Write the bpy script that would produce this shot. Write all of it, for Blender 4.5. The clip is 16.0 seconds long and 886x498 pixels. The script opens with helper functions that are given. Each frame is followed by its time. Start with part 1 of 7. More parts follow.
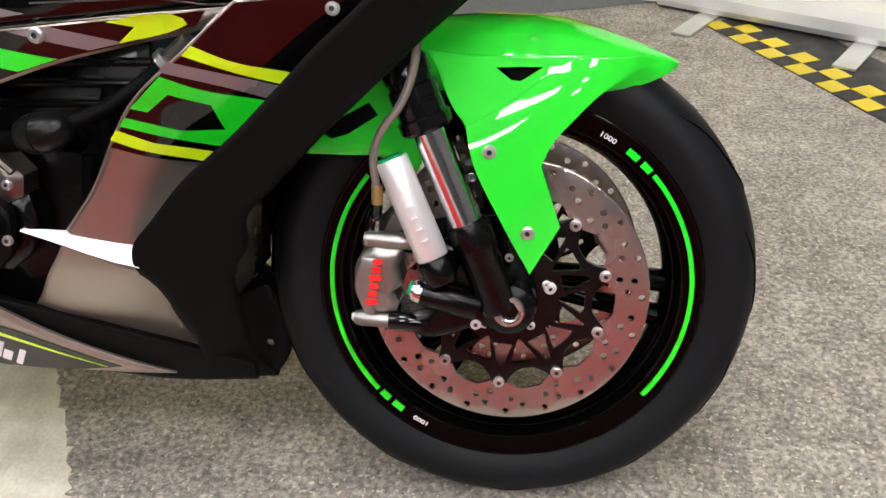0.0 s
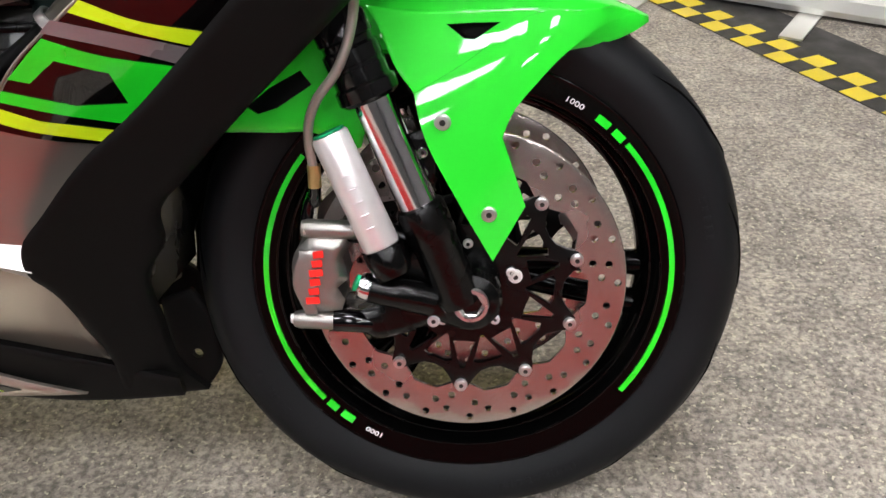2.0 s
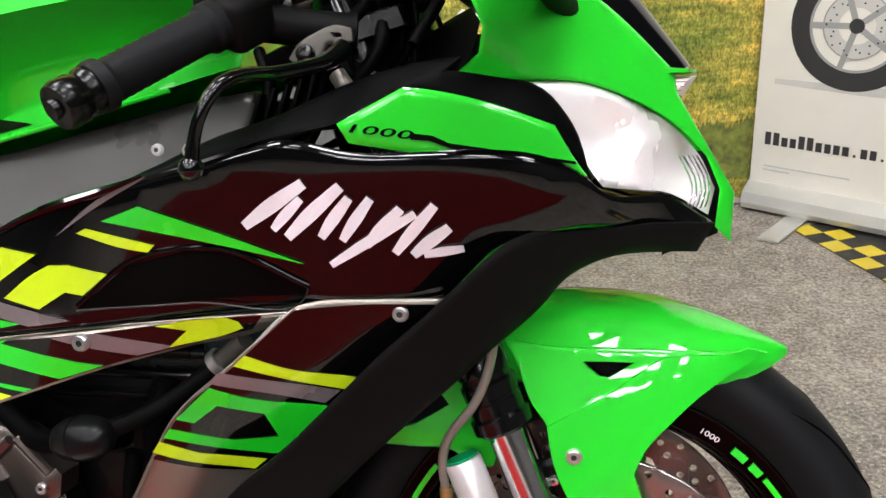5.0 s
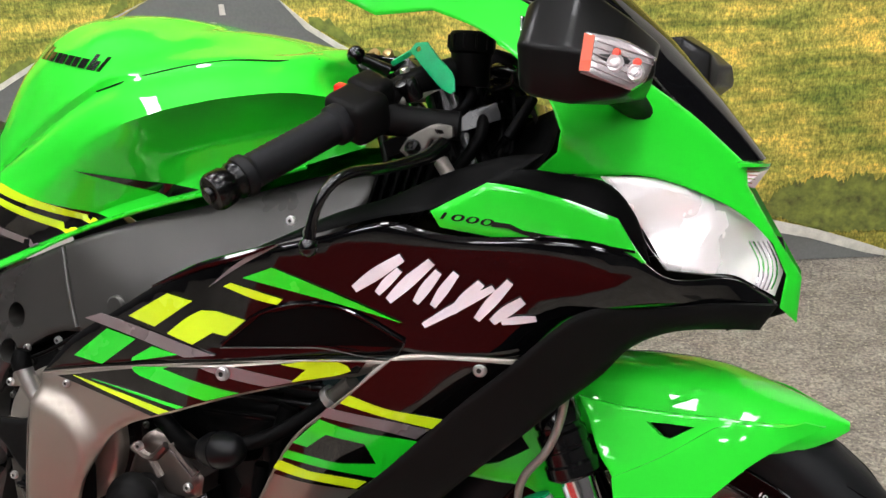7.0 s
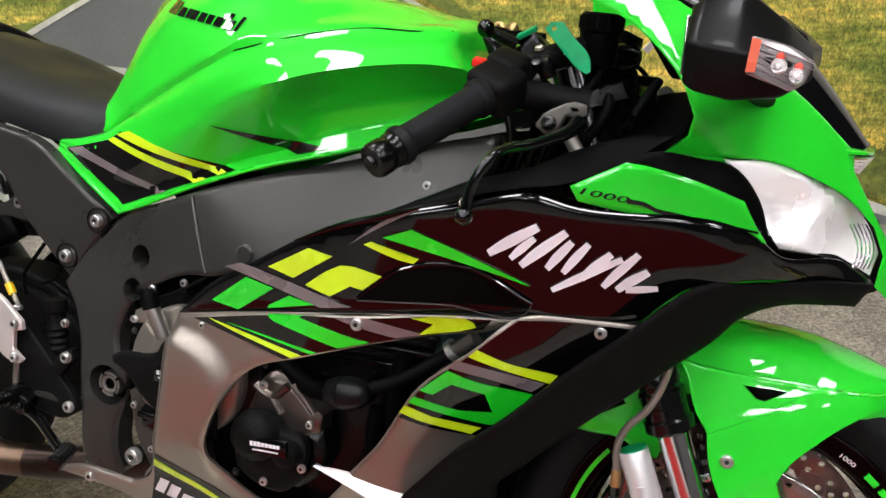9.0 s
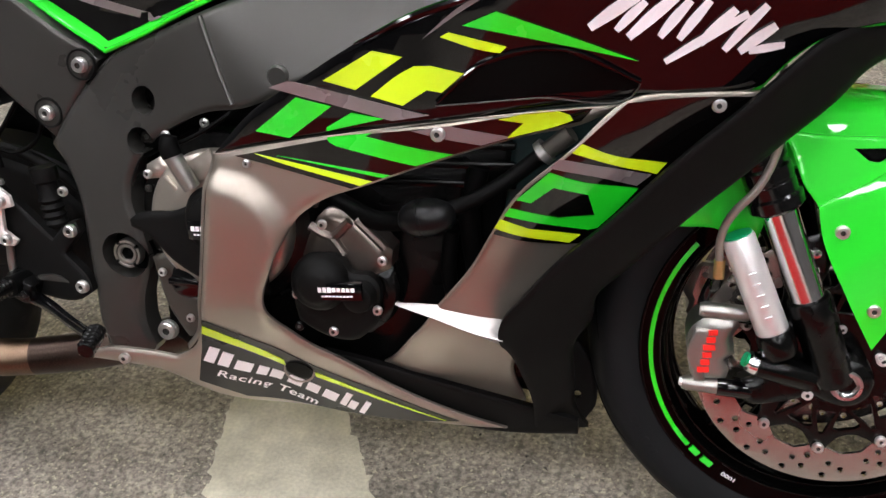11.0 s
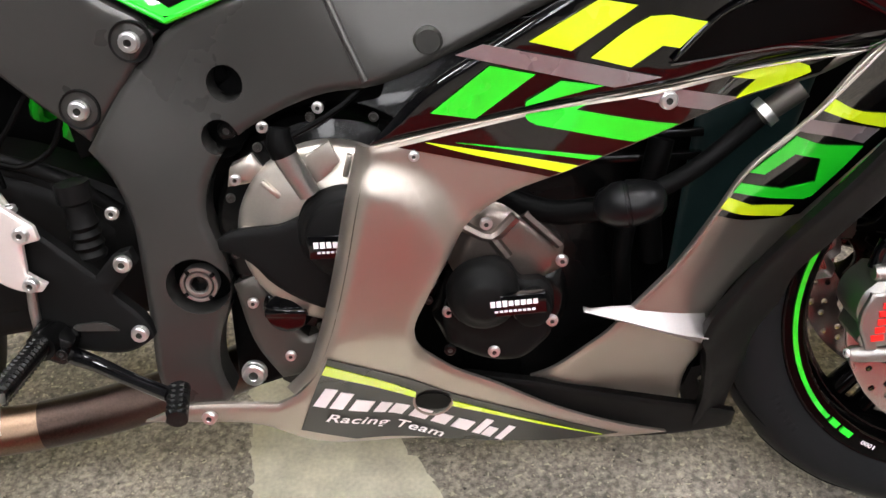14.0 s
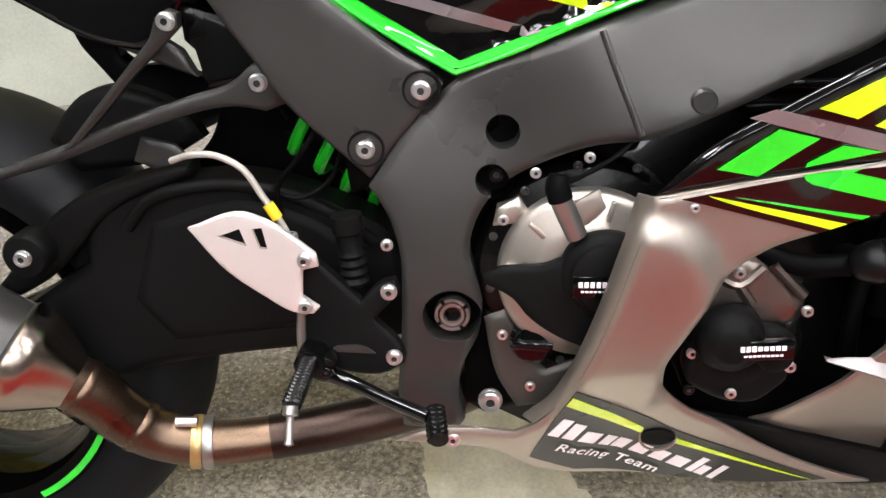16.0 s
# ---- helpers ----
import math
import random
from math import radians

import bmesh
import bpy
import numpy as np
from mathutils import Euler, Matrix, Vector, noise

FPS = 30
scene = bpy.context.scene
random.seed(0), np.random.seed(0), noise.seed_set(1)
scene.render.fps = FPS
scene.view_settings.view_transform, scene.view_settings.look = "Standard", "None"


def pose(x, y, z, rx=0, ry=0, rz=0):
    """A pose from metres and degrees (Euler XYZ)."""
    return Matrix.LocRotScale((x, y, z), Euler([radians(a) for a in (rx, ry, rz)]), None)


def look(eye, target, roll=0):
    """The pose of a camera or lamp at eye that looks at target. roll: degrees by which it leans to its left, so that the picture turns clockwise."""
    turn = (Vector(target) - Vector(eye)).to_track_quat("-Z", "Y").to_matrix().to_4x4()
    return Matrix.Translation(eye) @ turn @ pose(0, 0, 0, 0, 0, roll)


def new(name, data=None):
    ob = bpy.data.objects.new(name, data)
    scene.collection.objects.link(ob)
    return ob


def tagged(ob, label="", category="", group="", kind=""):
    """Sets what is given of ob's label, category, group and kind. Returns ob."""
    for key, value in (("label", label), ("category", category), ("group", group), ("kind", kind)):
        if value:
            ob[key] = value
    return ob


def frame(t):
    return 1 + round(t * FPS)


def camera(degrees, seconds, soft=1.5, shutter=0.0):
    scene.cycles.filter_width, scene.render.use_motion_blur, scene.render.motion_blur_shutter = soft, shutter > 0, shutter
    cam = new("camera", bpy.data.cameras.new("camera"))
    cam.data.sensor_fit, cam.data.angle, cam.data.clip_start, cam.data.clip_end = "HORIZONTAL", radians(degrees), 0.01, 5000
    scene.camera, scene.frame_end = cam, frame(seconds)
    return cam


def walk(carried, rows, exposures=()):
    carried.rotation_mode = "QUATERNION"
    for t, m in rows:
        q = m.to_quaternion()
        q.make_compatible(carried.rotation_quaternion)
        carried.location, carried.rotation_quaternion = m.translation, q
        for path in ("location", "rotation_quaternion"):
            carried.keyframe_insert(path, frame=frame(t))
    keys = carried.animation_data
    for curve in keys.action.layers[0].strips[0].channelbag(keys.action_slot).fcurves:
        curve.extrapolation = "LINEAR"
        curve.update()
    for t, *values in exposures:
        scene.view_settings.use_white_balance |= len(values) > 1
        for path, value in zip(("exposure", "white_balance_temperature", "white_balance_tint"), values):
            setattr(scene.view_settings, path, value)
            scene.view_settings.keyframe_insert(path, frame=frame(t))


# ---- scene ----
cam = camera(52.485, 16.0)
PATH = [
    (0, (0.0175, -0.8576, 0.9375), (-0.1629, 0.8031, -0.1623), -1.72),
    (0.5, (-0.0114, -0.7711, 0.8778), (-0.0610, 0.9075, -0.2084), -0.96),
    (1, (-0.0115, -0.7614, 0.8652), (-0.0498, 0.9101, -0.2323), -1.13),
    (1.5, (-0.0049, -0.7584, 0.8636), (-0.0454, 0.9057, -0.2451), -1.30),
    (2, (-0.0057, -0.7560, 0.8605), (-0.0491, 0.9051, -0.2526), -1.51),
    (2.5, (-0.0107, -0.7478, 0.8632), (-0.0726, 0.9303, -0.2232), -1.45),
    (3, (-0.0488, -0.7150, 0.8986), (-0.1206, 1.0119, -0.1076), -1.43),
    (3.5, (-0.0789, -0.6892, 0.9296), (-0.1391, 1.0783, -0.0044), -1.31),
    (4, (-0.0743, -0.6891, 0.9622), (-0.1826, 1.1117, 0.0989), -2.06),
    (4.5, (-0.0426, -0.7027, 0.9909), (-0.2560, 1.1120, 0.1776), -2.42),
    (4.7, (-0.0250, -0.7036, 0.9996), (-0.2990, 1.1102, 0.2026), -2.75),
    (6.8, (0.0973, -0.7744, 1.0998), (-0.5559, 0.9641, 0.3576), -4.22),
    (7, (0.1005, -0.7853, 1.1058), (-0.5971, 0.9408, 0.3751), -4.20),
    (7.5, (0.0883, -0.8094, 1.1417), (-0.6389, 0.8996, 0.3997), -3.60),
    (8, (0.0674, -0.8337, 1.1706), (-0.6565, 0.8649, 0.4020), -2.75),
    (8.5, (0.0331, -0.8605, 1.1753), (-0.6820, 0.8180, 0.3561), -2.10),
    (9, (-0.0105, -0.8816, 1.1675), (-0.6869, 0.7929, 0.3082), -1.60),
    (9.5, (-0.0668, -0.8918, 1.1546), (-0.6991, 0.7546, 0.2114), -1.70),
    (9.7, (-0.0920, -0.8981, 1.1464), (-0.7046, 0.7463, 0.1869), -2.88),
    (11.8, (-0.3573, -0.7829, 1.0185), (-0.7136, 0.7742, -0.1851), -6.40),
    (12, (-0.4005, -0.7581, 1.0098), (-0.7357, 0.8097, -0.1858), -6.55),
    (12.5, (-0.4621, -0.7285, 1.0031), (-0.7321, 0.8346, -0.2151), -6.16),
    (13, (-0.5131, -0.7142, 1.0062), (-0.7435, 0.8572, -0.2094), -5.13),
    (13.5, (-0.5581, -0.7151, 1.0038), (-0.6897, 0.8254, -0.2649), -4.64),
    (14, (-0.6073, -0.7266, 1.0119), (-0.6240, 0.8431, -0.2274), -3.08),
    (14.5, (-0.6548, -0.7364, 1.0247), (-0.5734, 0.8423, -0.2004), -2.71),
    (15, (-0.7028, -0.7543, 1.0356), (-0.5996, 0.8357, -0.1732), -2.08),
    (15.5, (-0.7533, -0.7653, 1.0475), (-0.7156, 0.8423, -0.1416), -1.93),
    (16, (-0.8063, -0.7734, 1.0587), (-0.9165, 0.8418, -0.1156), -2.05),
]
walk(cam, [(t, look(eye, target, roll)) for t, eye, target, roll in PATH], [(0, 0.0), (2.5, 0.0), (4.0, -0.15), (4.5, -0.16), (7, -0.18), (8, -0.22), (9.5, -0.43), (12, 0.06), (16, 0.24)])

# ---- world and lights ----
world = bpy.data.worlds.new("room_air")
scene.world = world
world.use_nodes = True
world.node_tree.nodes["Background"].inputs["Color"].default_value = (0.9, 0.95, 1.0, 1)
world.node_tree.nodes["Background"].inputs["Strength"].default_value = 0.004
scene.view_settings.exposure = 0.0


# ---- materials ----
def material(name, colour, rough=0.5, metal=0.0, coat=0.0, bump=0.0, scale=60.0, vary=0.12, grain=400.0, spec=0.5, emit=None, power=0.0, ior=1.45, coat_rough=0.03):
    """A surface with two scales of variation in its tone and roughness, and a fine relief."""
    m = bpy.data.materials.new(name)
    m.use_nodes = True
    nt = m.node_tree
    b = nt.nodes["Principled BSDF"]
    col = colour if len(colour) == 4 else (*colour, 1)
    b.inputs["Metallic"].default_value = metal
    b.inputs["IOR"].default_value = ior
    b.inputs["Specular IOR Level"].default_value = spec
    b.inputs["Coat Weight"].default_value = coat
    b.inputs["Coat Roughness"].default_value = coat_rough
    tc = nt.nodes.new("ShaderNodeTexCoord")
    n1 = nt.nodes.new("ShaderNodeTexNoise")
    n1.inputs["Scale"].default_value, n1.inputs["Detail"].default_value = scale * 0.15, 4
    n2 = nt.nodes.new("ShaderNodeTexNoise")
    n2.inputs["Scale"].default_value, n2.inputs["Detail"].default_value = grain, 2
    nt.links.new(tc.outputs["Object"], n1.inputs["Vector"])
    nt.links.new(tc.outputs["Object"], n2.inputs["Vector"])
    add = nt.nodes.new("ShaderNodeMath")
    add.operation = "MULTIPLY_ADD"
    nt.links.new(n2.outputs["Fac"], add.inputs[0])
    add.inputs[1].default_value = 0.5
    nt.links.new(n1.outputs["Fac"], add.inputs[2])
    ramp = nt.nodes.new("ShaderNodeMapRange")
    ramp.inputs["From Min"].default_value, ramp.inputs["From Max"].default_value = 0.4, 1.1
    ramp.inputs["To Min"].default_value, ramp.inputs["To Max"].default_value = 1 - vary, 1 + vary
    nt.links.new(add.outputs[0], ramp.inputs["Value"])
    mul = nt.nodes.new("ShaderNodeVectorMath")
    mul.operation = "SCALE"
    mul.inputs[0].default_value = col[:3]
    nt.links.new(ramp.outputs[0], mul.inputs["Scale"])
    nt.links.new(mul.outputs[0], b.inputs["Base Color"])
    rr = nt.nodes.new("ShaderNodeMapRange")
    rr.inputs["From Min"].default_value, rr.inputs["From Max"].default_value = 0.3, 0.7
    rr.inputs["To Min"].default_value, rr.inputs["To Max"].default_value = max(0.01, rough * 0.8), min(1, rough * 1.25)
    nt.links.new(n1.outputs["Fac"], rr.inputs["Value"])
    nt.links.new(rr.outputs[0], b.inputs["Roughness"])
    if bump:
        bp = nt.nodes.new("ShaderNodeBump")
        bp.inputs["Strength"].default_value, bp.inputs["Distance"].default_value = bump, 0.0006
        nt.links.new(n2.outputs["Fac"], bp.inputs["Height"])
        nt.links.new(bp.outputs[0], b.inputs["Normal"])
    if emit:
        b.inputs["Emission Color"].default_value = (*emit, 1)
        b.inputs["Emission Strength"].default_value = power
    return m


GREEN = material("lime_green_gloss_paint", (0.014, 0.60, 0.020), 0.5, 0.0, 1.0, 0.0, vary=0.04, coat_rough=0.03, spec=0.25)
GREENDECAL = material("green_graphic_film", (0.012, 0.62, 0.02), 0.25, 0.0, 0.9, vary=0.05)
LIME = material("acid_yellow_graphic_film", (0.58, 0.80, 0.012), 0.25, 0.0, 0.9, vary=0.05)
MIRRORBLACK = material("satin_black_mirror_paint", (0.0035, 0.0034, 0.0033), 0.34, 0.0, 0.06, 0.05, vary=0.2, grain=1500, spec=0.14)
FORKBLACK = material("anodised_black_fork", (0.003, 0.003, 0.0032), 0.16, 0.0, 0.3, vary=0.1, spec=0.35)
HANGERGREY = material("dark_grey_forged_paint", (0.028, 0.027, 0.025), 0.36, 0.3, 0.0, 0.10, vary=0.15, grain=1800, spec=0.4)
GLOSSBLACK = material("gloss_black_paint", (0.0015, 0.0015, 0.0018), 0.10, 0.0, 0.75, vary=0.3, spec=0.15)
BLACKFILM = material("black_graphic_film", (0.0018, 0.0015, 0.0015), 0.14, 0.0, 1.0, vary=0.3, spec=0.2)
GREYFILM = material("warm_grey_graphic_film", (0.20, 0.165, 0.170), 0.28, 0.3, 0.8, vary=0.1)
WHITEFILM = material("white_graphic_film", (0.86, 0.80, 0.83), 0.3, 0.0, 0.5, vary=0.05)
MATTBLACK = material("matt_black_moulded_plastic", (0.0044, 0.0043, 0.0042), 0.52, 0.0, 0.0, 0.25, vary=0.2, grain=1500, spec=0.09)
FRAMEGREY = material("satin_dark_grey_frame_paint", (0.045, 0.0432, 0.040), 0.30, 0.45, 0.0, 0.10, vary=0.12, grain=1800, spec=0.5)
SILVER = material("metallic_bronze_grey_paint", (0.34, 0.30, 0.26), 0.38, 0.85, 0.15, 0.03, vary=0.08, grain=2500)
BRIGHT = material("bright_silver_paint", (0.44, 0.41, 0.40), 0.38, 0.9, 0.12, vary=0.06)
RUBBER = material("tyre_rubber", (0.0062, 0.0066, 0.0074), 0.50, 0.0, 0.0, 0.3, vary=0.3, grain=900, spec=0.16)
RIMBLACK = material("gloss_black_wheel_paint", (0.0012, 0.0012, 0.0012), 0.10, 0.0, 0.03, vary=0.1, spec=0.07)
STEEL = material("ground_disc_steel", (0.45, 0.395, 0.37), 0.25, 0.95, 0.0, 0.05, vary=0.14, grain=700)
CHROME = material("polished_chrome", (0.88, 0.88, 0.90), 0.12, 1.0, vary=0.04)
ALLOY = material("clear_anodised_alloy", (0.80, 0.77, 0.765), 0.34, 0.55, 0.0, 0.05, vary=0.08, grain=1200)
CASTALLOY = material("cast_nickel_alloy", (0.33, 0.315, 0.295), 0.36, 0.95, 0.0, 0.12, vary=0.12, grain=800)
BOLTSTEEL = material("zinc_bolt_steel", (0.66, 0.65, 0.64), 0.30, 0.95, vary=0.12)
TUMBLED = material("tumbled_alloy", (0.19, 0.175, 0.155), 0.5, 0.8, 0.0, 0.1, vary=0.15, grain=900)
ENGINE = material("machined_engine_cover", (0.45, 0.41, 0.36), 0.36, 0.9, 0.0, 0.05, vary=0.08)
BLACKCAST = material("black_cast_engine_metal", (0.0016, 0.0016, 0.0016), 0.26, 0.0, 0.12, 0.15, vary=0.3, grain=600, spec=0.25)
# near-black: real dark plastics, and shade painted into gaps, bores and recesses
DARKGAP = material("dark_plastic_and_gap_shade", (0.0015, 0.0015, 0.0015), 0.5, 0.0, 0.0, 0.1, vary=0.3, spec=0.06)
HOSE = material("braided_hose", (0.30, 0.27, 0.24), 0.4, 0.6, 0.0, 0.5, vary=0.2, grain=1500)
BRASS = material("yellow_passivated_fitting", (0.50, 0.34, 0.14), 0.30, 0.8, vary=0.15)
RED = material("red_plastic", (0.75, 0.02, 0.015), 0.35, vary=0.08)
TEALGREEN = material("emerald_plastic_tag", (0.0, 0.30, 0.105), 0.45, 0.0, 0.0, vary=0.2, scale=300, spec=0.3)
SEAT = material("black_seat_vinyl", (0.008, 0.0085, 0.0095), 0.55, 0.0, 0.0, 0.6, vary=0.15, grain=900, spec=0.35)
TITAN = material("heat_tinted_titanium", (0.150, 0.100, 0.068), 0.34, 1.0, 0.0, 0.05, vary=0.45, scale=50)
# pipe metal with the dark machine's reflection put into its colour
DARKPIPE = material("dark_reflection_titanium", (0.045, 0.030, 0.024), 0.36, 0.9, 0.0, 0.05, vary=0.6, scale=60)
LENSGREY = material("headlight_reflector", (0.98, 0.92, 0.91), 0.26, 0.45, 0.0, vary=0.05)
SMOKE = material("dark_tinted_screen", (0.003, 0.003, 0.0035), 0.06, 0.0, 0.08, vary=0.1, spec=0.18)
ORANGE = material("orange_lens", (0.60, 0.10, 0.045), 0.25, 0.0, 0.6, vary=0.1)


PIVOTGREY = material("dull_hard_anodised_alloy", (0.075, 0.069, 0.060), 0.45, 0.7, 0.0, 0.1, vary=0.15, grain=900)


GENCOVER = material("bronze_tinted_machined_cover", (0.21, 0.175, 0.155), 0.30, 0.95, 0.0, 0.05, vary=0.1)


NYLON = material("black_nylon", (0.004, 0.004, 0.0043), 0.30, vary=0.2, spec=0.22)


def glass(name, tint=(1, 1, 1), rough=0.02):
    m = bpy.data.materials.new(name)
    m.use_nodes = True
    b = m.node_tree.nodes["Principled BSDF"]
    b.inputs["Base Color"].default_value = (*tint, 1)
    b.inputs["Transmission Weight"].default_value = 1.0
    b.inputs["Roughness"].default_value = rough
    b.inputs["IOR"].default_value = 1.3
    return m


LENS = glass("clear_lamp_lens")
BULBGREY = material("ribbed_indicator_reflector", (0.30, 0.27, 0.27), 0.2, 0.6, 0.9, vary=0.2)
REDTIP = material("orange_red_bulb_tip", (0.70, 0.06, 0.03), 0.3, 0.0, 0.5, vary=0.1)

# ---- building helpers ----
from mathutils import geometry


def part(name, bm, mat, parent, label="", sharp=38):
    me = bpy.data.meshes.new(name)
    bmesh.ops.recalc_face_normals(bm, faces=bm.faces)
    bm.to_mesh(me)
    bm.free()
    me.materials.append(mat)
    me.polygons.foreach_set("use_smooth", [True] * len(me.polygons))
    me.set_sharp_from_angle(angle=radians(sharp))
    ob = new(name, me)
    ob.parent = parent
    if label:
        ob["label"] = label
    return ob


def depth(points):
    """A smooth sheet v(u, w) through a few places: a thin-plate spline."""
    P = np.array(points, float)
    X, n = P[:, :2], len(P)

    def k(r2):
        return r2 * np.log(r2 + 1e-9)
    A = np.zeros((n + 3, n + 3))
    A[:n, :n] = k(((X[:, None] - X[None]) ** 2).sum(-1)) + 1e-4 * np.eye(n)
    A[:n, n], A[:n, n + 1:], A[n, :n], A[n + 1:, :n] = 1, X, 1, X.T
    c = np.linalg.solve(A, np.r_[P[:, 2], 0, 0, 0])

    def f(u, w):
        u, w = np.asarray(u, float), np.asarray(w, float)
        r2 = (u[..., None] - X[:, 0]) ** 2 + (w[..., None] - X[:, 1]) ** 2
        return k(r2) @ c[:n] + c[n] + c[n + 1] * u + c[n + 2] * w
    return f


def flat(v):
    return lambda u, w: np.full(np.shape(u), float(v))


def smooth(pts, closed=True, step=0.012, corner=38, count=0):
    """A fair curve through pts (any dimension) that keeps corners sharper than that many degrees."""
    P = [np.array(p, float) for p in pts]
    n = len(P)

    def tangent(i):
        if not closed and i in (0, n - 1):
            return None
        a, b = P[i] - P[i - 1], P[(i + 1) % n] - P[i]
        c = a @ b / (np.linalg.norm(a) * np.linalg.norm(b) + 1e-12)
        if c < math.cos(radians(corner)):
            return None
        la, lb = np.linalg.norm(a), np.linalg.norm(b)
        return (a / la * lb + b / lb * la) / (la + lb)
    T = [tangent(i) for i in range(n)]
    out = []
    for i in range(n if closed else n - 1):
        p, q = P[i], P[(i + 1) % n]
        d = np.linalg.norm(q - p)
        chord = (q - p) / (d + 1e-12)
        t0, t1 = T[i] if T[i] is not None else chord, T[(i + 1) % n] if T[(i + 1) % n] is not None else chord
        m = count or max(1, int(math.ceil(d / step)))
        for s in np.arange(m) / m:
            h = (2 * s ** 3 - 3 * s ** 2 + 1, s ** 3 - 2 * s ** 2 + s, 3 * s ** 2 - 2 * s ** 3, s ** 3 - s ** 2)
            out.append(h[0] * p + h[1] * d * t0 + h[2] * q + h[3] * d * t1)
    if not closed:
        out.append(P[-1])
    return np.array(out)


def inside(P, poly):
    x, y = P[:, 0], P[:, 1]
    hit = np.zeros(len(P), bool)
    for (x0, y0), (x1, y1) in zip(poly, np.roll(poly, -1, 0)):
        cross = (y0 > y) != (y1 > y)
        hit ^= cross & (x < (x1 - x0) * (y - y0) / (y1 - y0 + 1e-15) + x0)
    return hit


def edge_distance(P, poly):
    a, b = poly, np.roll(poly, -1, 0)
    ab = b - a
    t = (((P[:, None] - a) * ab).sum(-1) / ((ab ** 2).sum(-1) + 1e-15)).clip(0, 1)
    return np.linalg.norm(P[:, None] - (a + t[..., None] * ab), axis=-1).min(1)


def sheet(outline, field, thick=0.003, grid=0.016, roll=0.003, rollw=0.007, lift=0.0, holes=(), corner=38):
    """A moulded sheet: an outline in the side plane, bent to a field of depths, with rolled edges, thickness and holes."""
    rings = [smooth(outline, step=grid * 0.7, corner=corner)] + [np.array(h) for h in holes]
    poly = rings[0]
    lo, hi = poly.min(0), poly.max(0)
    gx, gy = np.meshgrid(np.arange(lo[0] + grid / 2, hi[0], grid), np.arange(lo[1] + grid / 2, hi[1], grid))
    gx = gx + (np.arange(gx.shape[0]) % 2)[:, None] * grid / 2
    G = np.c_[gx.ravel(), gy.ravel()]
    if roll:
        nx = np.roll(poly, -1, 0) - np.roll(poly, 1, 0)
        nrm = np.c_[-nx[:, 1], nx[:, 0]] / (np.linalg.norm(nx, axis=1)[:, None] + 1e-12)
        G = G[edge_distance(G, poly) > rollw * 1.35]
        for d in (0.3, 0.65, 1.0):
            for s in (1, -1):
                R = poly + s * d * rollw * nrm
                G = np.r_[G, R[edge_distance(R, poly) > d * rollw * 0.93]]
    G = G[inside(G, poly)]
    G = G[edge_distance(G, poly) > (rollw * 0.2 if roll else grid * 0.35)]
    for h in rings[1:]:
        if len(G):
            G = G[~inside(G, h)]
    if len(G):
        keep, seen, cell = [], set(), min(grid, rollw) if roll else grid
        for i, p in enumerate(G):
            key = (round(p[0] / (cell * 0.25)), round(p[1] / (cell * 0.25)))
            if key not in seen:
                seen.add(key)
                keep.append(i)
        G = G[keep]
    pts, edges, start = [], [], 0
    for r in rings:
        pts += [Vector(p) for p in r]
        edges += [(start + i, start + (i + 1) % len(r)) for i in range(len(r))]
        start += len(r)
    pts += [Vector(p) for p in G]
    vs, _, fs, *_ = geometry.delaunay_2d_cdt(pts, edges, [], 1, 1e-6)
    V = np.array([tuple(p) for p in vs])
    mid = np.array([V[list(f)].mean(0) for f in fs])
    ok = inside(mid, poly)
    for h in rings[1:]:
        ok &= ~inside(mid, h)
    fs = [f for f, k in zip(fs, ok) if k]
    v = field(V[:, 0], V[:, 1]) - lift
    if roll:
        d = edge_distance(V, poly)
        v = v + roll * np.clip(1 - d / rollw, 0, 1) ** 2
    bm = bmesh.new()
    front = [bm.verts.new((p[0], y, p[1])) for p, y in zip(V, v)]
    back = [bm.verts.new((p[0], y + thick, p[1])) for p, y in zip(V, v)]
    count = {}
    for f in fs:
        a = V[f[1]] - V[f[0]]
        b = V[f[2]] - V[f[0]]
        if a[0] * b[1] - a[1] * b[0] < 0:
            f = f[::-1]
        bm.faces.new([front[i] for i in f])
        bm.faces.new([back[i] for i in f[::-1]])
        for i in range(len(f)):
            e = (f[i], f[(i + 1) % len(f)])
            count[e] = count.get(e, 0) + 1
    for a, b in count:
        if (b, a) not in count:
            bm.faces.new((front[b], front[a], back[a], back[b]))
    for p in [p for p in bm.verts if not p.link_faces]:
        bm.verts.remove(p)
    return bm


def flip(ob, parent=None):
    """The same part on the far side of the middle plane."""
    bm = bmesh.new()
    bm.from_mesh(ob.data)
    for p in bm.verts:
        p.co.y = -p.co.y
    bmesh.ops.reverse_faces(bm, faces=bm.faces)
    twin = part(ob.name.split(".")[0], bm, ob.data.materials[0], parent or ob.parent, ob.get("label", ""))
    return twin


def panel(name, outline, field, mat, parent, label="", both=False, **kw):
    ob = part(name, sheet(outline, field, **kw), mat, parent, label)
    if both:
        flip(ob)
    return ob


def decal(name, outline, field, mat, parent, lift=0.0016, label="", grid=0.014, corner=38):
    return part(name, sheet(outline, field, thick=0.0012, grid=grid, roll=0, lift=lift, corner=corner), mat, parent, label)


def axis(at, way):
    """A pose at a place whose z looks along way."""
    return Matrix.Translation(at) @ Vector(way).to_track_quat("Z", "Y").to_matrix().to_4x4()


OUT = (0, -1, 0)


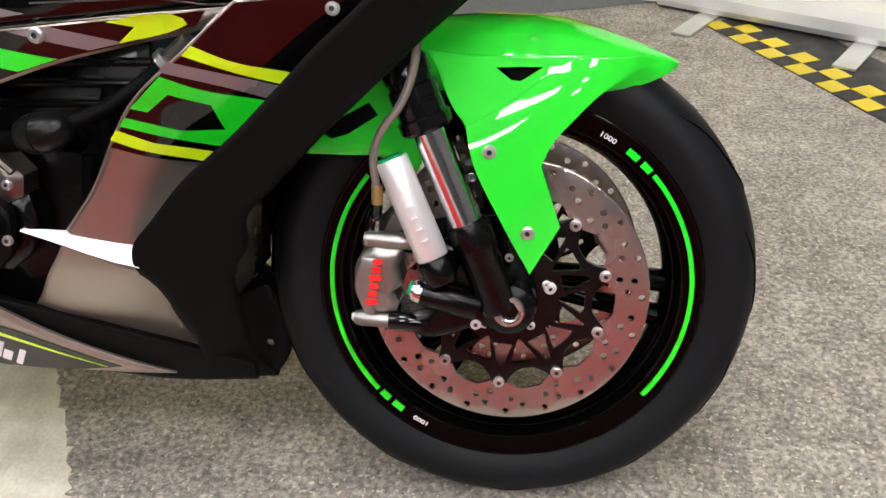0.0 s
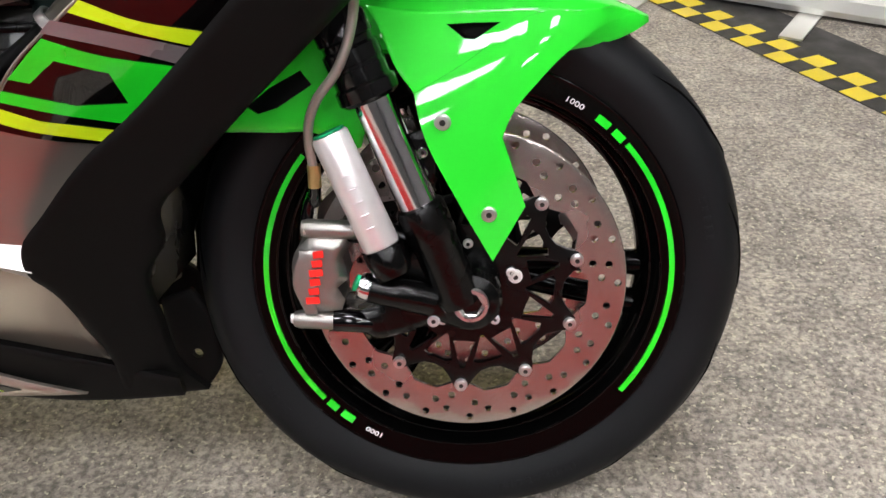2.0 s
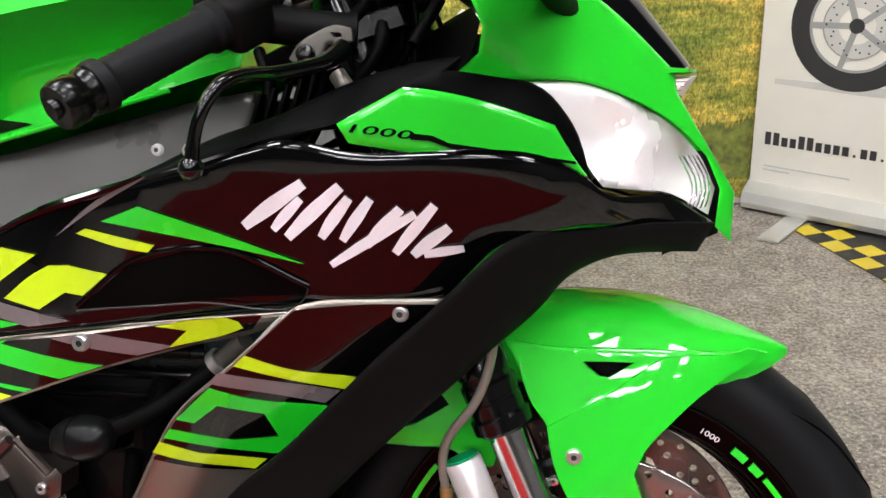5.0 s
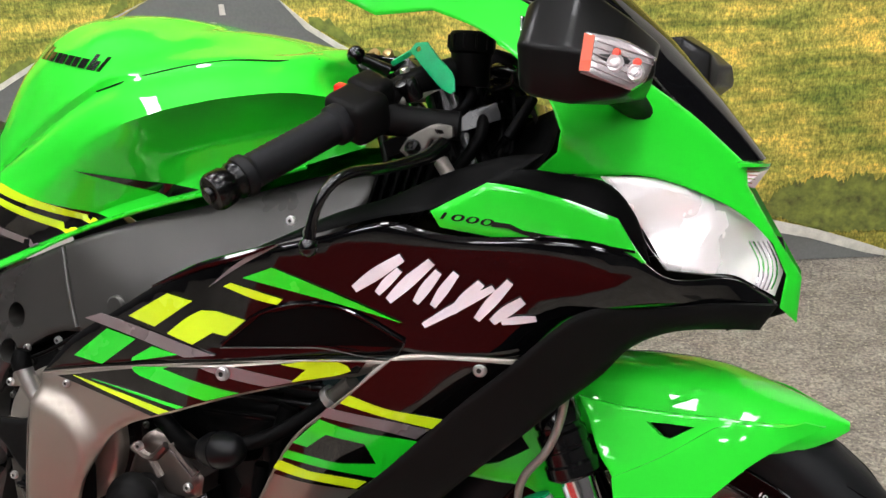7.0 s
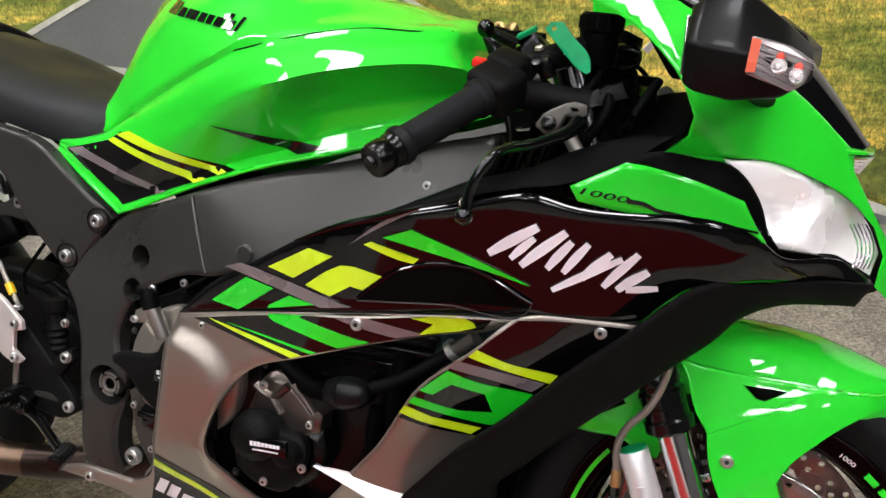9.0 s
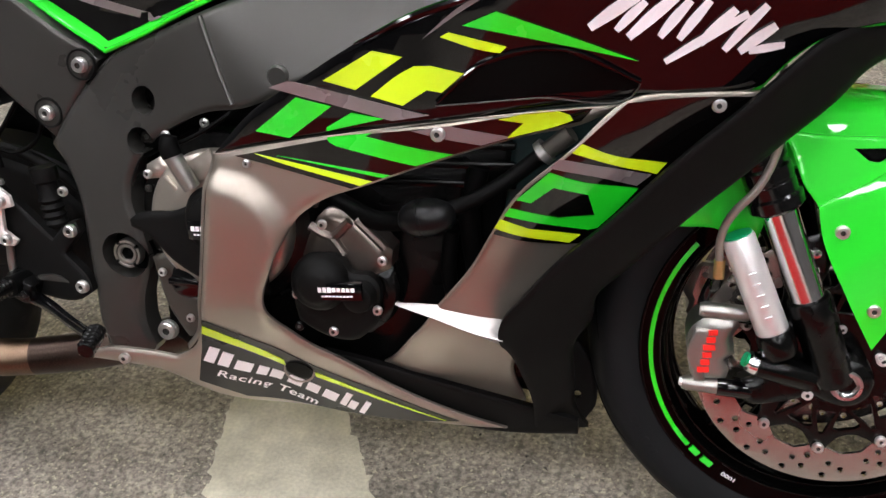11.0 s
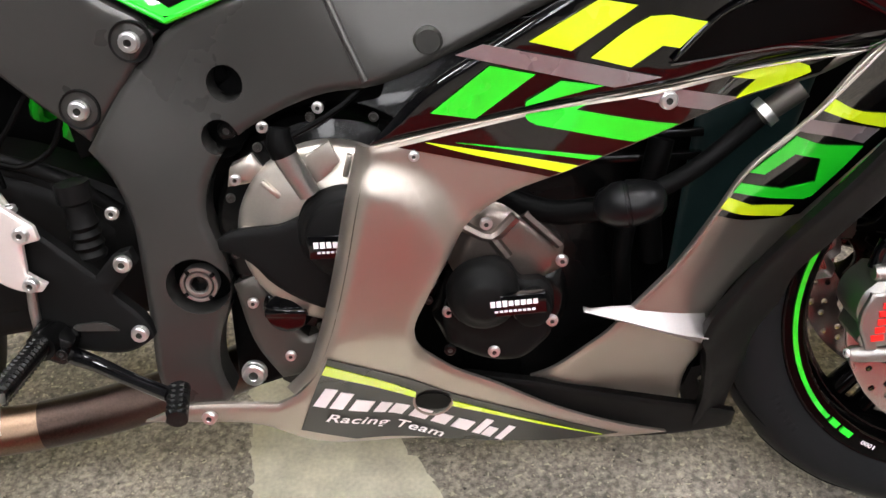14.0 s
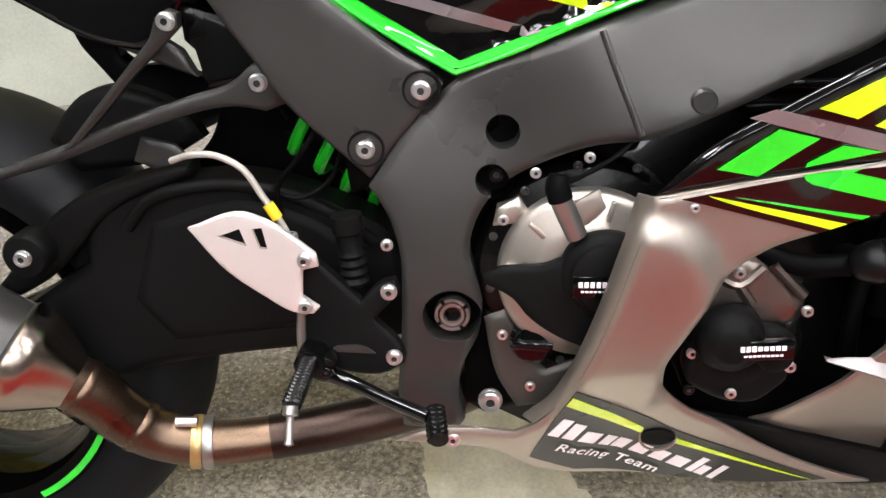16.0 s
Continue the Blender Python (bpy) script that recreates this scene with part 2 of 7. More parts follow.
def lathe(profile, m=None, seg=32, arc=None):
    """Turn (radius, height) pairs about z; arc: start and end degrees for a part of the circle."""
    bm = bmesh.new()
    full = arc is None
    angles = [2 * math.pi * i / seg for i in range(seg)] if full else [radians(arc[0] + (arc[1] - arc[0]) * i / seg) for i in range(seg + 1)]
    rings = []
    for r, h in profile:
        if r < 1e-6 and full:
            rings.append([bm.verts.new((0, 0, h))])
        else:
            rings.append([bm.verts.new((r * math.cos(a), r * math.sin(a), h)) for a in angles])
    for a, b in zip(rings, rings[1:]):
        n = max(len(a), len(b))
        for i in range(n if full else n - 1):
            j = (i + 1) % n
            quad = [a[i % len(a)], a[j % len(a)], b[j % len(b)], b[i % len(b)]]
            quad = [q for k, q in enumerate(quad) if q not in quad[:k]]
            if len(quad) > 2:
                bm.faces.new(quad)
    if not full:
        for k in (0, -1):
            bm.faces.new([r[k] for r in rings])
    if m is not None:
        bmesh.ops.transform(bm, matrix=m, verts=bm.verts)
    return bm


def tube(points, radius, seg=12, step=0.012, fair=True, corner=80):
    """A round bar along a curve; radius: a number or one for each point."""
    P = [np.array(p, float) for p in points]
    R = [radius] * len(P) if np.isscalar(radius) else list(radius)
    Q = smooth([np.r_[p, r] for p, r in zip(P, R)], closed=False, step=step, corner=corner) if fair else np.array([np.r_[p, r] for p, r in zip(P, R)])
    bm = bmesh.new()
    rings, up = [], None
    for i, q in enumerate(Q):
        way = Vector(Q[min(i + 1, len(Q) - 1)][:3] - Q[max(i - 1, 0)][:3]).normalized()
        up = way.orthogonal().normalized() if up is None else (up - way * up.dot(way)).normalized()
        side = way.cross(up)
        rings.append([bm.verts.new(Vector(q[:3]) + float(q[3]) * (math.cos(2 * math.pi * k / seg) * up + math.sin(2 * math.pi * k / seg) * side)) for k in range(seg)])
    for a, b in zip(rings, rings[1:]):
        for k in range(seg):
            bm.faces.new((a[k], a[(k + 1) % seg], b[(k + 1) % seg], b[k]))
    bm.faces.new(rings[0][::-1])
    bm.faces.new(rings[-1])
    return bm


def loft(rings, caps=True, closed=True):
    bm = bmesh.new()
    V = [[bm.verts.new(p) for p in r] for r in rings]
    n = len(V[0])
    for a, b in zip(V, V[1:]):
        for k in range(n if closed else n - 1):
            bm.faces.new((a[k], a[(k + 1) % n], b[(k + 1) % n], b[k]))
    if caps:
        bm.faces.new(V[0][::-1])
        bm.faces.new(V[-1])
    return bm


def box(size, m=None, bevel=0.002, seg=2):
    bm = bmesh.new()
    bmesh.ops.create_cube(bm, size=1)
    bmesh.ops.scale(bm, vec=size, verts=bm.verts)
    if bevel:
        bmesh.ops.bevel(bm, geom=bm.edges[:], offset=min(bevel, min(size) * 0.45), segments=seg, affect="EDGES", profile=0.5)
    if m is not None:
        bmesh.ops.transform(bm, matrix=m, verts=bm.verts)
    return bm


def plate(outline, m, thick, bevel=0.0015, holes=(), corner=38, step=0.01):
    """A flat plate cut from an outline in its own x, y plane, centred on z = 0."""
    bm = sheet(outline, flat(0), thick=thick, grid=0.03, roll=min(bevel, thick * 0.4), rollw=bevel * 1.6, holes=holes, corner=corner)
    bmesh.ops.transform(bm, matrix=m @ Matrix(((1, 0, 0, 0), (0, 0, 1, 0), (0, -1, 0, 0), (0, 0, 0, 1))), verts=bm.verts)
    return bm


def circle(c, r, n=16):
    return [(c[0] + r * math.cos(2 * math.pi * i / n), c[1] + r * math.sin(2 * math.pi * i / n)) for i in range(n)]


def merge(*bms):
    out = bms[0]
    for b in bms[1:]:
        me = bpy.data.meshes.new("joined")
        b.to_mesh(me)
        out.from_mesh(me)
        bpy.data.meshes.remove(me)
        b.free()
    return out


def knurl(m, length, r, deep, pitch=0.0034, seg=22):
    """A gripping barrel with rows of small square teeth."""
    n = int(length / pitch)
    bm = bmesh.new()
    rings = []
    for k in range(2 * n + 1):
        h = length * k / (2 * n)
        for e in (-0.12, 0.12):
            rings.append([bm.verts.new(m @ Vector(((r + deep * ((k % 2) and ((j // 2) % 2))) * math.cos(math.pi * j / seg), (r + deep * ((k % 2) and ((j // 2) % 2))) * math.sin(math.pi * j / seg), h + e * pitch))) for j in range(2 * seg)])
    for a, b in zip(rings, rings[1:]):
        for j in range(2 * seg):
            bm.faces.new((a[j], a[(j + 1) % (2 * seg)], b[(j + 1) % (2 * seg)], b[j]))
    bm.faces.new(rings[0][::-1])
    bm.faces.new(rings[-1])
    return bm


BOLTS = {}


def bolt(at, r, parent, way=OUT, mat=None, name="bolt", label=""):
    """A round-headed socket screw."""
    mat = mat or BOLTSTEEL
    key = (round(r, 4), mat.name)
    if key not in BOLTS:
        s = r * 0.86
        bm = lathe([(0, 0.14 * s), (0.33 * s, 0.14 * s), (0.38 * s, 0.46 * s), (0.42 * s, 0.50 * s), (0.80 * s, 0.48 * s), (0.93 * s, 0.36 * s), (0.96 * s, 0.1 * s), (0.97 * s, 0), (1.03 * s, 0.0), (1.05 * s, -0.08 * s), (1.0 * s, -0.4 * s), (0, -0.4 * s)], seg=18)
        ob = part(name, bm, mat, parent, label)
        # a darker second material puts shade into the socket
        ob.data.materials.append(FRAMEGREY)
        for f in ob.data.polygons:
            if math.hypot(f.center.x, f.center.y) < 0.37 * s and f.center.z > 0:
                f.material_index = 1
        BOLTS[key] = ob.data
    else:
        ob = new(name, BOLTS[key])
        ob.parent = parent
        if label:
            ob["label"] = label
    ob.matrix_basis = axis(at, way)
    return ob


def lettering(text, size, place, mat, parent, name="lettering", lift=0.0006, spacing=1.0, shear=0.0):
    """Words in the built-in font, laid out in a plane and then bent to a place(x, y)."""
    cu = bpy.data.curves.new("words", "FONT")
    cu.body, cu.size, cu.align_x, cu.shear, cu.space_character, cu.offset = text, size, "LEFT", shear, spacing, size * 0.012
    tmp = bpy.data.objects.new("words", cu)
    me = bpy.data.meshes.new_from_object(tmp)
    bm = bmesh.new()
    bm.from_mesh(me)
    for p in bm.verts:
        p.co = place(p.co.x, p.co.y)
    ob = part(name, bm, mat, parent)
    bpy.data.objects.remove(tmp)
    bpy.data.curves.remove(cu)
    bpy.data.meshes.remove(me)
    return ob


# ---- the room ----
def floor_material():
    m = bpy.data.materials.new("worn_speckled_concrete")
    m.use_nodes = True
    nt = m.node_tree
    L, b = nt.links, nt.nodes["Principled BSDF"]
    tc = nt.nodes.new("ShaderNodeTexCoord")

    def noisy(scale, detail=6, rough=0.6):
        n = nt.nodes.new("ShaderNodeTexNoise")
        n.inputs["Scale"].default_value, n.inputs["Detail"].default_value, n.inputs["Roughness"].default_value = scale, detail, rough
        L.new(tc.outputs["Object"], n.inputs["Vector"])
        return n.outputs["Fac"]

    def ramp(src, a, b_, ca, cb):
        r = nt.nodes.new("ShaderNodeValToRGB")
        r.color_ramp.elements[0].position, r.color_ramp.elements[1].position = a, b_
        r.color_ramp.elements[0].color, r.color_ramp.elements[1].color = ca, cb
        L.new(src, r.inputs[0])
        return r.outputs[0]

    def mix(fac, a, c, kind="MIX"):
        x = nt.nodes.new("ShaderNodeMix")
        x.data_type, x.blend_type = "RGBA", kind
        if isinstance(fac, float):
            x.inputs[0].default_value = fac
        else:
            L.new(fac, x.inputs[0])
        for s, v in ((x.inputs[6], a), (x.inputs[7], c)):
            if isinstance(v, tuple):
                s.default_value = v
            else:
                L.new(v, s)
        return x.outputs[2]
    base = ramp(noisy(2.3), 0.3, 0.72, (0.218, 0.201, 0.182, 1), (0.335, 0.308, 0.280, 1))
    mott = ramp(noisy(24, 8, 0.7), 0.40, 0.64, (0.76, 0.75, 0.745, 1), (1.20, 1.175, 1.13, 1))
    col = mix(1.0, base, mott, "MULTIPLY")
    blotch = ramp(noisy(7.5, 5, 0.62), 0.38, 0.62, (0.84, 0.83, 0.83, 1), (1.12, 1.115, 1.11, 1))
    col = mix(1.0, col, blotch, "MULTIPLY")
    grit = ramp(noisy(105, 4, 0.66), 0.39, 0.61, (0.42, 0.41, 0.40, 1), (1.64, 1.60, 1.52, 1))
    col = mix(0.74, col, grit, "MULTIPLY")
    chips = ramp(noisy(120, 2, 0.5), 0.61, 0.66, (0, 0, 0, 1), (1, 1, 1, 1))
    col = mix(chips, col, (0.52, 0.47, 0.36, 1))
    pits = ramp(noisy(90, 4, 0.6), 0.30, 0.36, (1, 1, 1, 1), (0, 0, 0, 1))
    col = mix(pits, col, (0.035, 0.033, 0.03, 1))
    L.new(col, b.inputs["Base Color"])
    rr = ramp(noisy(18), 0.35, 0.65, (0.5, 0.5, 0.5, 1), (0.8, 0.8, 0.8, 1))
    L.new(rr, b.inputs["Roughness"])
    bp = nt.nodes.new("ShaderNodeBump")
    bp.inputs["Strength"].default_value, bp.inputs["Distance"].default_value = 0.75, 0.005
    L.new(noisy(115, 5, 0.66), bp.inputs["Height"])
    L.new(bp.outputs[0], b.inputs["Normal"])
    return m


FLOOR = floor_material()
WALLPAINT = material("grey_wall_paint", (0.07, 0.068, 0.066), 0.7, bump=0.3, vary=0.06, grain=300)
REDPAINT = material("red_needled_carpet", (0.25, 0.013, 0.012), 0.9, bump=0.6, vary=0.12, grain=700, spec=0.1)
CEILPAINT = material("grey_ceiling_board", (0.22, 0.22, 0.22), 0.8, bump=0.4, vary=0.05, grain=300)


def slab(name, lo, hi, mat, label="", category="", bevel=0.0):
    c = [(a + b) / 2 for a, b in zip(lo, hi)]
    ob = part(name, box([b - a for a, b in zip(lo, hi)], Matrix.Translation(c), bevel), mat, None)
    return tagged(ob, label, category, kind="structure")


slab("floor", (-4.2, -11.0, -0.12), (4.2, 3.6, 0.0), FLOOR, "worn grey-brown speckled concrete showroom floor", "floor")
slab("ceiling", (-4.2, -11.0, 3.6), (4.2, 3.6, 3.7), CEILPAINT, "plain grey ceiling above the showroom", "ceiling")
slab("wall_south", (-4.2, -11.1, 0.0), (4.2, -11.0, 3.6), WALLPAINT, "plain grey end wall of the showroom", "wall")
slab("floor_mat", (-1.45, -3.3, 0.0), (1.15, -0.62, 0.006), REDPAINT, "plain red display carpet on the showroom floor", "carpet")
slab("wall_north", (-4.2, 3.6, 0.0), (4.2, 3.7, 3.6), WALLPAINT, "plain grey end wall behind the backdrop", "wall")
slab("wall_east", (4.2, -11.1, 0.0), (4.3, 3.7, 3.6), WALLPAINT, "plain grey side wall of the showroom", "wall")
slab("wall_west", (-4.3, -11.1, 0.0), (-4.2, 3.7, 3.6), WALLPAINT, "plain grey side wall of the showroom", "wall")

# pale strip under the machine: light on the floor, put into the colour
PALE = material("pale_lit_floor", (0.58, 0.54, 0.44), 0.6, bump=0.8, scale=120, vary=0.35, grain=160)
worn = random.Random(11)
run = smooth([(-0.93, 0.30), (-0.79, 0.30), (-0.72, 0.165), (-0.645, 0.035), (-0.584, -0.08), (-0.50, -0.24), (-0.43, -0.40), (-0.80, -0.40), (-0.86, -0.10), (-0.905, 0.10)], step=0.011, corner=60)
run = [(x + worn.gauss(0, 0.004), z + worn.gauss(0, 0.004)) for x, z in run]
strip = part("lit_floor_patch", sheet(run, flat(0), thick=0.001, grid=0.03, roll=0, corner=5), PALE, None)
strip.matrix_world = Matrix(((1, 0, 0, 0), (0, 0, 1, 0), (0, -1, 0, 0.0012), (0, 0, 0, 1)))
tagged(strip, "pale strip of light painted onto the concrete floor", "floor marking", kind="structure")


# ceiling lights: long white fluorescent fittings
LAMP = material("lit_diffuser", (0.9, 0.9, 0.9), 0.5, emit=(0.975, 0.97, 1.0), power=36.5)
LAMPBODY = material("white_lamp_housing", (0.8, 0.8, 0.8), 0.5)


def ceiling_light(x, y, lx, ly):
    e = new("ceiling_light")
    e.location = (x, y, 3.6)
    tagged(e, "white ceiling light fitting with a lit flat diffuser", "ceiling light", "ceiling lights")
    part("housing", box((lx + 0.05, ly + 0.05, 0.06), pose(0, 0, -0.03), 0.004), LAMPBODY, e)
    part("diffuser", box((lx, ly, 0.02), pose(0, 0, -0.07), 0.004), LAMP, e, "lit white diffuser")
    return e


for x, y in ((-1.6, -0.9), (0.2, -0.9), (2.0, -0.9), (-1.6, 0.3), (0.2, 0.3), (-2.5, -2.4), (-0.7, -2.4), (1.1, -2.4), (2.9, -2.4), (-3.2, -0.3)) + tuple((x, y) for y in (-4.2, -6.0, -8.0) for x in (-1.6, 0.2, 2.0)):
    ceiling_light(x, y, 0.58, 0.58)


# ---- the printed road backdrop ----
def grass_material():
    m = bpy.data.materials.new("printed_meadow")
    m.use_nodes = True
    nt = m.node_tree
    L, b = nt.links, nt.nodes["Principled BSDF"]
    tc = nt.nodes.new("ShaderNodeTexCoord")
    mp = nt.nodes.new("ShaderNodeMapping")
    mp.inputs["Scale"].default_value = (1.0, 1.0, 0.5)
    L.new(tc.outputs["Object"], mp.inputs["Vector"])
    wide = nt.nodes.new("ShaderNodeMapping")
    wide.inputs["Scale"].default_value = (0.45, 1.0, 1.5)
    L.new(tc.outputs["Object"], wide.inputs["Vector"])

    def noisy(scale, detail, vec):
        n = nt.nodes.new("ShaderNodeTexNoise")
        n.inputs["Scale"].default_value, n.inputs["Detail"].default_value, n.inputs["Roughness"].default_value = scale, detail, 0.7
        L.new(vec, n.inputs["Vector"])
        return n.outputs["Fac"]
    big, fine, tuft = noisy(6.0, 5, wide.outputs[0]), noisy(210.0, 6, mp.outputs[0]), noisy(15.0, 6, wide.outputs[0])
    r1 = nt.nodes.new("ShaderNodeValToRGB")
    r1.color_ramp.elements[0].position, r1.color_ramp.elements[1].position = 0.40, 0.60
    r1.color_ramp.elements[0].color, r1.color_ramp.elements[1].color = (0.31, 0.315, 0.072, 1), (0.68, 0.51, 0.13, 1)
    L.new(big, r1.inputs[0])
    r2 = nt.nodes.new("ShaderNodeValToRGB")
    r2.color_ramp.elements[0].position, r2.color_ramp.elements[1].position = 0.36, 0.62
    r2.color_ramp.elements[0].color, r2.color_ramp.elements[1].color = (0.42, 0.46, 0.36, 1), (1.42, 1.38, 1.32, 1)
    L.new(fine, r2.inputs[0])
    x = nt.nodes.new("ShaderNodeMix")
    x.data_type, x.blend_type = "RGBA", "MULTIPLY"
    x.inputs[0].default_value = 1.0
    L.new(r1.outputs[0], x.inputs[6])
    L.new(r2.outputs[0], x.inputs[7])
    r3 = nt.nodes.new("ShaderNodeValToRGB")
    r3.color_ramp.elements[0].position, r3.color_ramp.elements[1].position = 0.36, 0.56
    r3.color_ramp.elements[0].color, r3.color_ramp.elements[1].color = (0.60, 0.70, 0.58, 1), (1.22, 1.2, 1.12, 1)
    L.new(tuft, r3.inputs[0])
    y = nt.nodes.new("ShaderNodeMix")
    y.data_type, y.blend_type = "RGBA", "MULTIPLY"
    y.inputs[0].default_value = 1.0
    L.new(x.outputs[2], y.inputs[6])
    L.new(r3.outputs[0], y.inputs[7])
    mp2 = nt.nodes.new("ShaderNodeMapping")
    mp2.inputs["Scale"].default_value = (0.30, 1.0, 2.6)
    L.new(tc.outputs["Object"], mp2.inputs["Vector"])
    out_ = y.outputs[2]
    for src_, lo, hi, ca, cb in ((noisy(5.0, 4, mp2.outputs[0]), 0.36, 0.58, (0.50, 0.66, 0.50, 1), (1.26, 1.18, 1.12, 1)), (noisy(75.0, 3, mp.outputs[0]), 0.34, 0.62, (0.66, 0.70, 0.60, 1), (1.24, 1.22, 1.24, 1))):
        r4 = nt.nodes.new("ShaderNodeValToRGB")
        r4.color_ramp.elements[0].position, r4.color_ramp.elements[1].position = lo, hi
        r4.color_ramp.elements[0].color, r4.color_ramp.elements[1].color = ca, cb
        L.new(src_, r4.inputs[0])
        z = nt.nodes.new("ShaderNodeMix")
        z.data_type, z.blend_type = "RGBA", "MULTIPLY"
        z.inputs[0].default_value = 1.0
        L.new(out_, z.inputs[6])
        L.new(r4.outputs[0], z.inputs[7])
        out_ = z.outputs[2]
    L.new(out_, b.inputs["Base Color"])
    b.inputs["Roughness"].default_value = 0.75
    return m


MEADOW = grass_material()
PRINTROAD = material("printed_asphalt", (0.155, 0.16, 0.15), 0.7, vary=0.22, scale=30, grain=140)
PRINTNEAR = material("printed_pale_asphalt", (0.46, 0.48, 0.40), 0.7, vary=0.2, scale=30, grain=140)
PRINTLINE = material("printed_white_line", (0.62, 0.60, 0.52), 0.7, vary=0.25, scale=200, grain=160)
HEDGE = material("printed_dark_growth", (0.155, 0.175, 0.034), 0.75, vary=0.8, scale=160, grain=70)
backdrop = new("backdrop")
backdrop.matrix_world = Matrix.Translation((0, 1.9, 0)) @ pose(0, 0, 0, 0, 0, math.degrees(math.atan(0.30)))
tagged(backdrop, "printed backdrop of a country road through yellow meadows", "backdrop", kind="structure")
K = 1 / math.cos(math.atan(0.30))


def printed(name, outline, mat, lift, corner=38):
    return part(name, sheet([(x * K, z) for x, z in outline], flat(0), thick=0.002, grid=0.2, roll=0, lift=lift, corner=corner), mat, backdrop)


part("print_sheet", box((4.6, 0.012, 2.3), pose(-1.45, 0.009, 1.15), 0.002), MEADOW, backdrop)
printed("printed_road", [(-3.6, 0.002), (0.41, 0.002), (0.345, 0.03), (0.185, 0.09), (0.072, 0.117), (-0.575, 0.443), (-1.045, 0.673), (-1.196, 0.778), (-1.282, 0.87), (-1.36, 1.05), (-1.50, 1.05), (-1.634, 0.888), (-1.87, 0.782), (-2.24, 0.595), (-2.75, 0.31), (-3.6, 0.0025)], PRINTROAD, 0.004)
printed("edge_line", [(-1.282, 0.87), (-1.196, 0.785), (-1.045, 0.681), (-0.575, 0.455), (0.072, 0.137), (0.185, 0.105), (0.345, 0.047), (0.41, 0.02), (0.41, 0.003), (0.345, 0.018), (0.185, 0.072), (0.072, 0.10), (-0.575, 0.432), (-1.045, 0.667), (-1.21, 0.776)], PRINTLINE, 0.007)
printed("edge_line", [(-1.634, 0.888), (-1.87, 0.79), (-2.24, 0.607), (-2.75, 0.325), (-3.3, 0.06), (-3.3, 0.03), (-2.75, 0.297), (-2.24, 0.588), (-1.87, 0.778)], PRINTLINE, 0.007)
for z in (0.62, 0.70, 0.77, 0.83, 0.88, 0.92):
    printed("centre_dash", [(-1.445, z), (-1.428, z), (-1.430, z + 0.03), (-1.444, z + 0.03)], PRINTLINE, 0.007)
jag = random.Random(5)
tops = [(-0.02 + 0.005 * k, 0.17 + 0.09 * min(1, k / 36) + 0.012 * math.sin(k * 0.31) + jag.uniform(-0.012, 0.012)) for k in range(91)]
lows = [(0.43 - 0.005 * k, 0.088 + 0.0021 * max(0, k - 42) + jag.uniform(-0.007, 0.007)) for k in range(86)]
printed("verge_growth", tops + lows, HEDGE, 0.0055, corner=5)
VERGE = material("printed_green_verge", (0.20, 0.24, 0.045), 0.75, vary=0.6, scale=220, grain=90)
for ends, n_, deep in ((((-1.20, 0.785), (-0.575, 0.448)), 44, 0.052), (((-0.575, 0.448), (-0.02, 0.165)), 40, 0.060), (((-2.30, 0.57), (-1.70, 0.87)), 40, 0.045)):
    (x0, z0), (x1, z1) = ends
    strip = [(x0 + (x1 - x0) * k / n_, z0 + (z1 - z0) * k / n_) for k in range(n_ + 1)]
    printed("verge_growth", strip + [(x, z + deep * (0.55 + 0.45 * math.sin(0.5 * k)) * (1 - 0.5 * z) + jag.uniform(0, 0.022)) for k, (x, z) in list(enumerate(strip))[::-1]], VERGE, 0.0045, corner=5)
printed("printed_road_near", [(-3.4, 0.003), (-1.35, 0.003), (-1.42, 0.30), (-1.75, 0.46), (-2.42, 0.48), (-2.75, 0.29), (-3.3, 0.02)], PRINTNEAR, 0.0055)

# ---- free-standing banner ----
BANNERWHITE = material("white_banner_film", (0.80, 0.77, 0.70), 0.45, vary=0.03)
BANNERBASE = material("satin_silver_banner_base", (0.68, 0.67, 0.64), 0.35, 0.6, vary=0.06)
FOOTMETAL = material("brushed_banner_foot", (0.60, 0.60, 0.57), 0.35, 0.8, vary=0.08)
INK = material("dark_grey_print", (0.03, 0.03, 0.03), 0.5)
MIDINK = material("mid_grey_print", (0.32, 0.32, 0.31), 0.5)
PALEINK = material("pale_grey_print", (0.55, 0.54, 0.51), 0.5)
banner = new("roller_banner")
banner.matrix_world = Matrix.Translation((0.42, 1.985, 0)) @ pose(0, 0, 0, 0, 0, math.degrees(math.atan2(-0.5268, 0.85)))
tagged(banner, "white free-standing roller banner with a printed wheel on flat metal feet", "banner")
part("banner_film", box((1.0, 0.004, 2.0), pose(0.5, 0.03, 1.03), 0.001), BANNERWHITE, banner, "white printed film")
part("cassette", loft([[(x, y, z) for y, z in [(-0.02, 0.012), (0.07, 0.012), (0.08, 0.03), (0.07, 0.07), (0.04, 0.085), (0.02, 0.085), (-0.02, 0.06), (-0.028, 0.03)]] for x in (0.0, 1.0)]), BANNERBASE, banner, "silver base cassette")
for x in (0.17, 0.63):
    part("foot", sheet([(x - 0.03, -0.22), (x + 0.03, -0.22), (x + 0.03, 0.16), (x - 0.03, 0.16)], flat(0), thick=0.006, grid=0.05, roll=0.001, rollw=0.003), FOOTMETAL, banner, "flat brushed metal foot").matrix_basis = Matrix(((1, 0, 0, 0), (0, 0, 1, 0), (0, -1, 0, 0.011), (0, 0, 0, 1)))
face = 0.0265


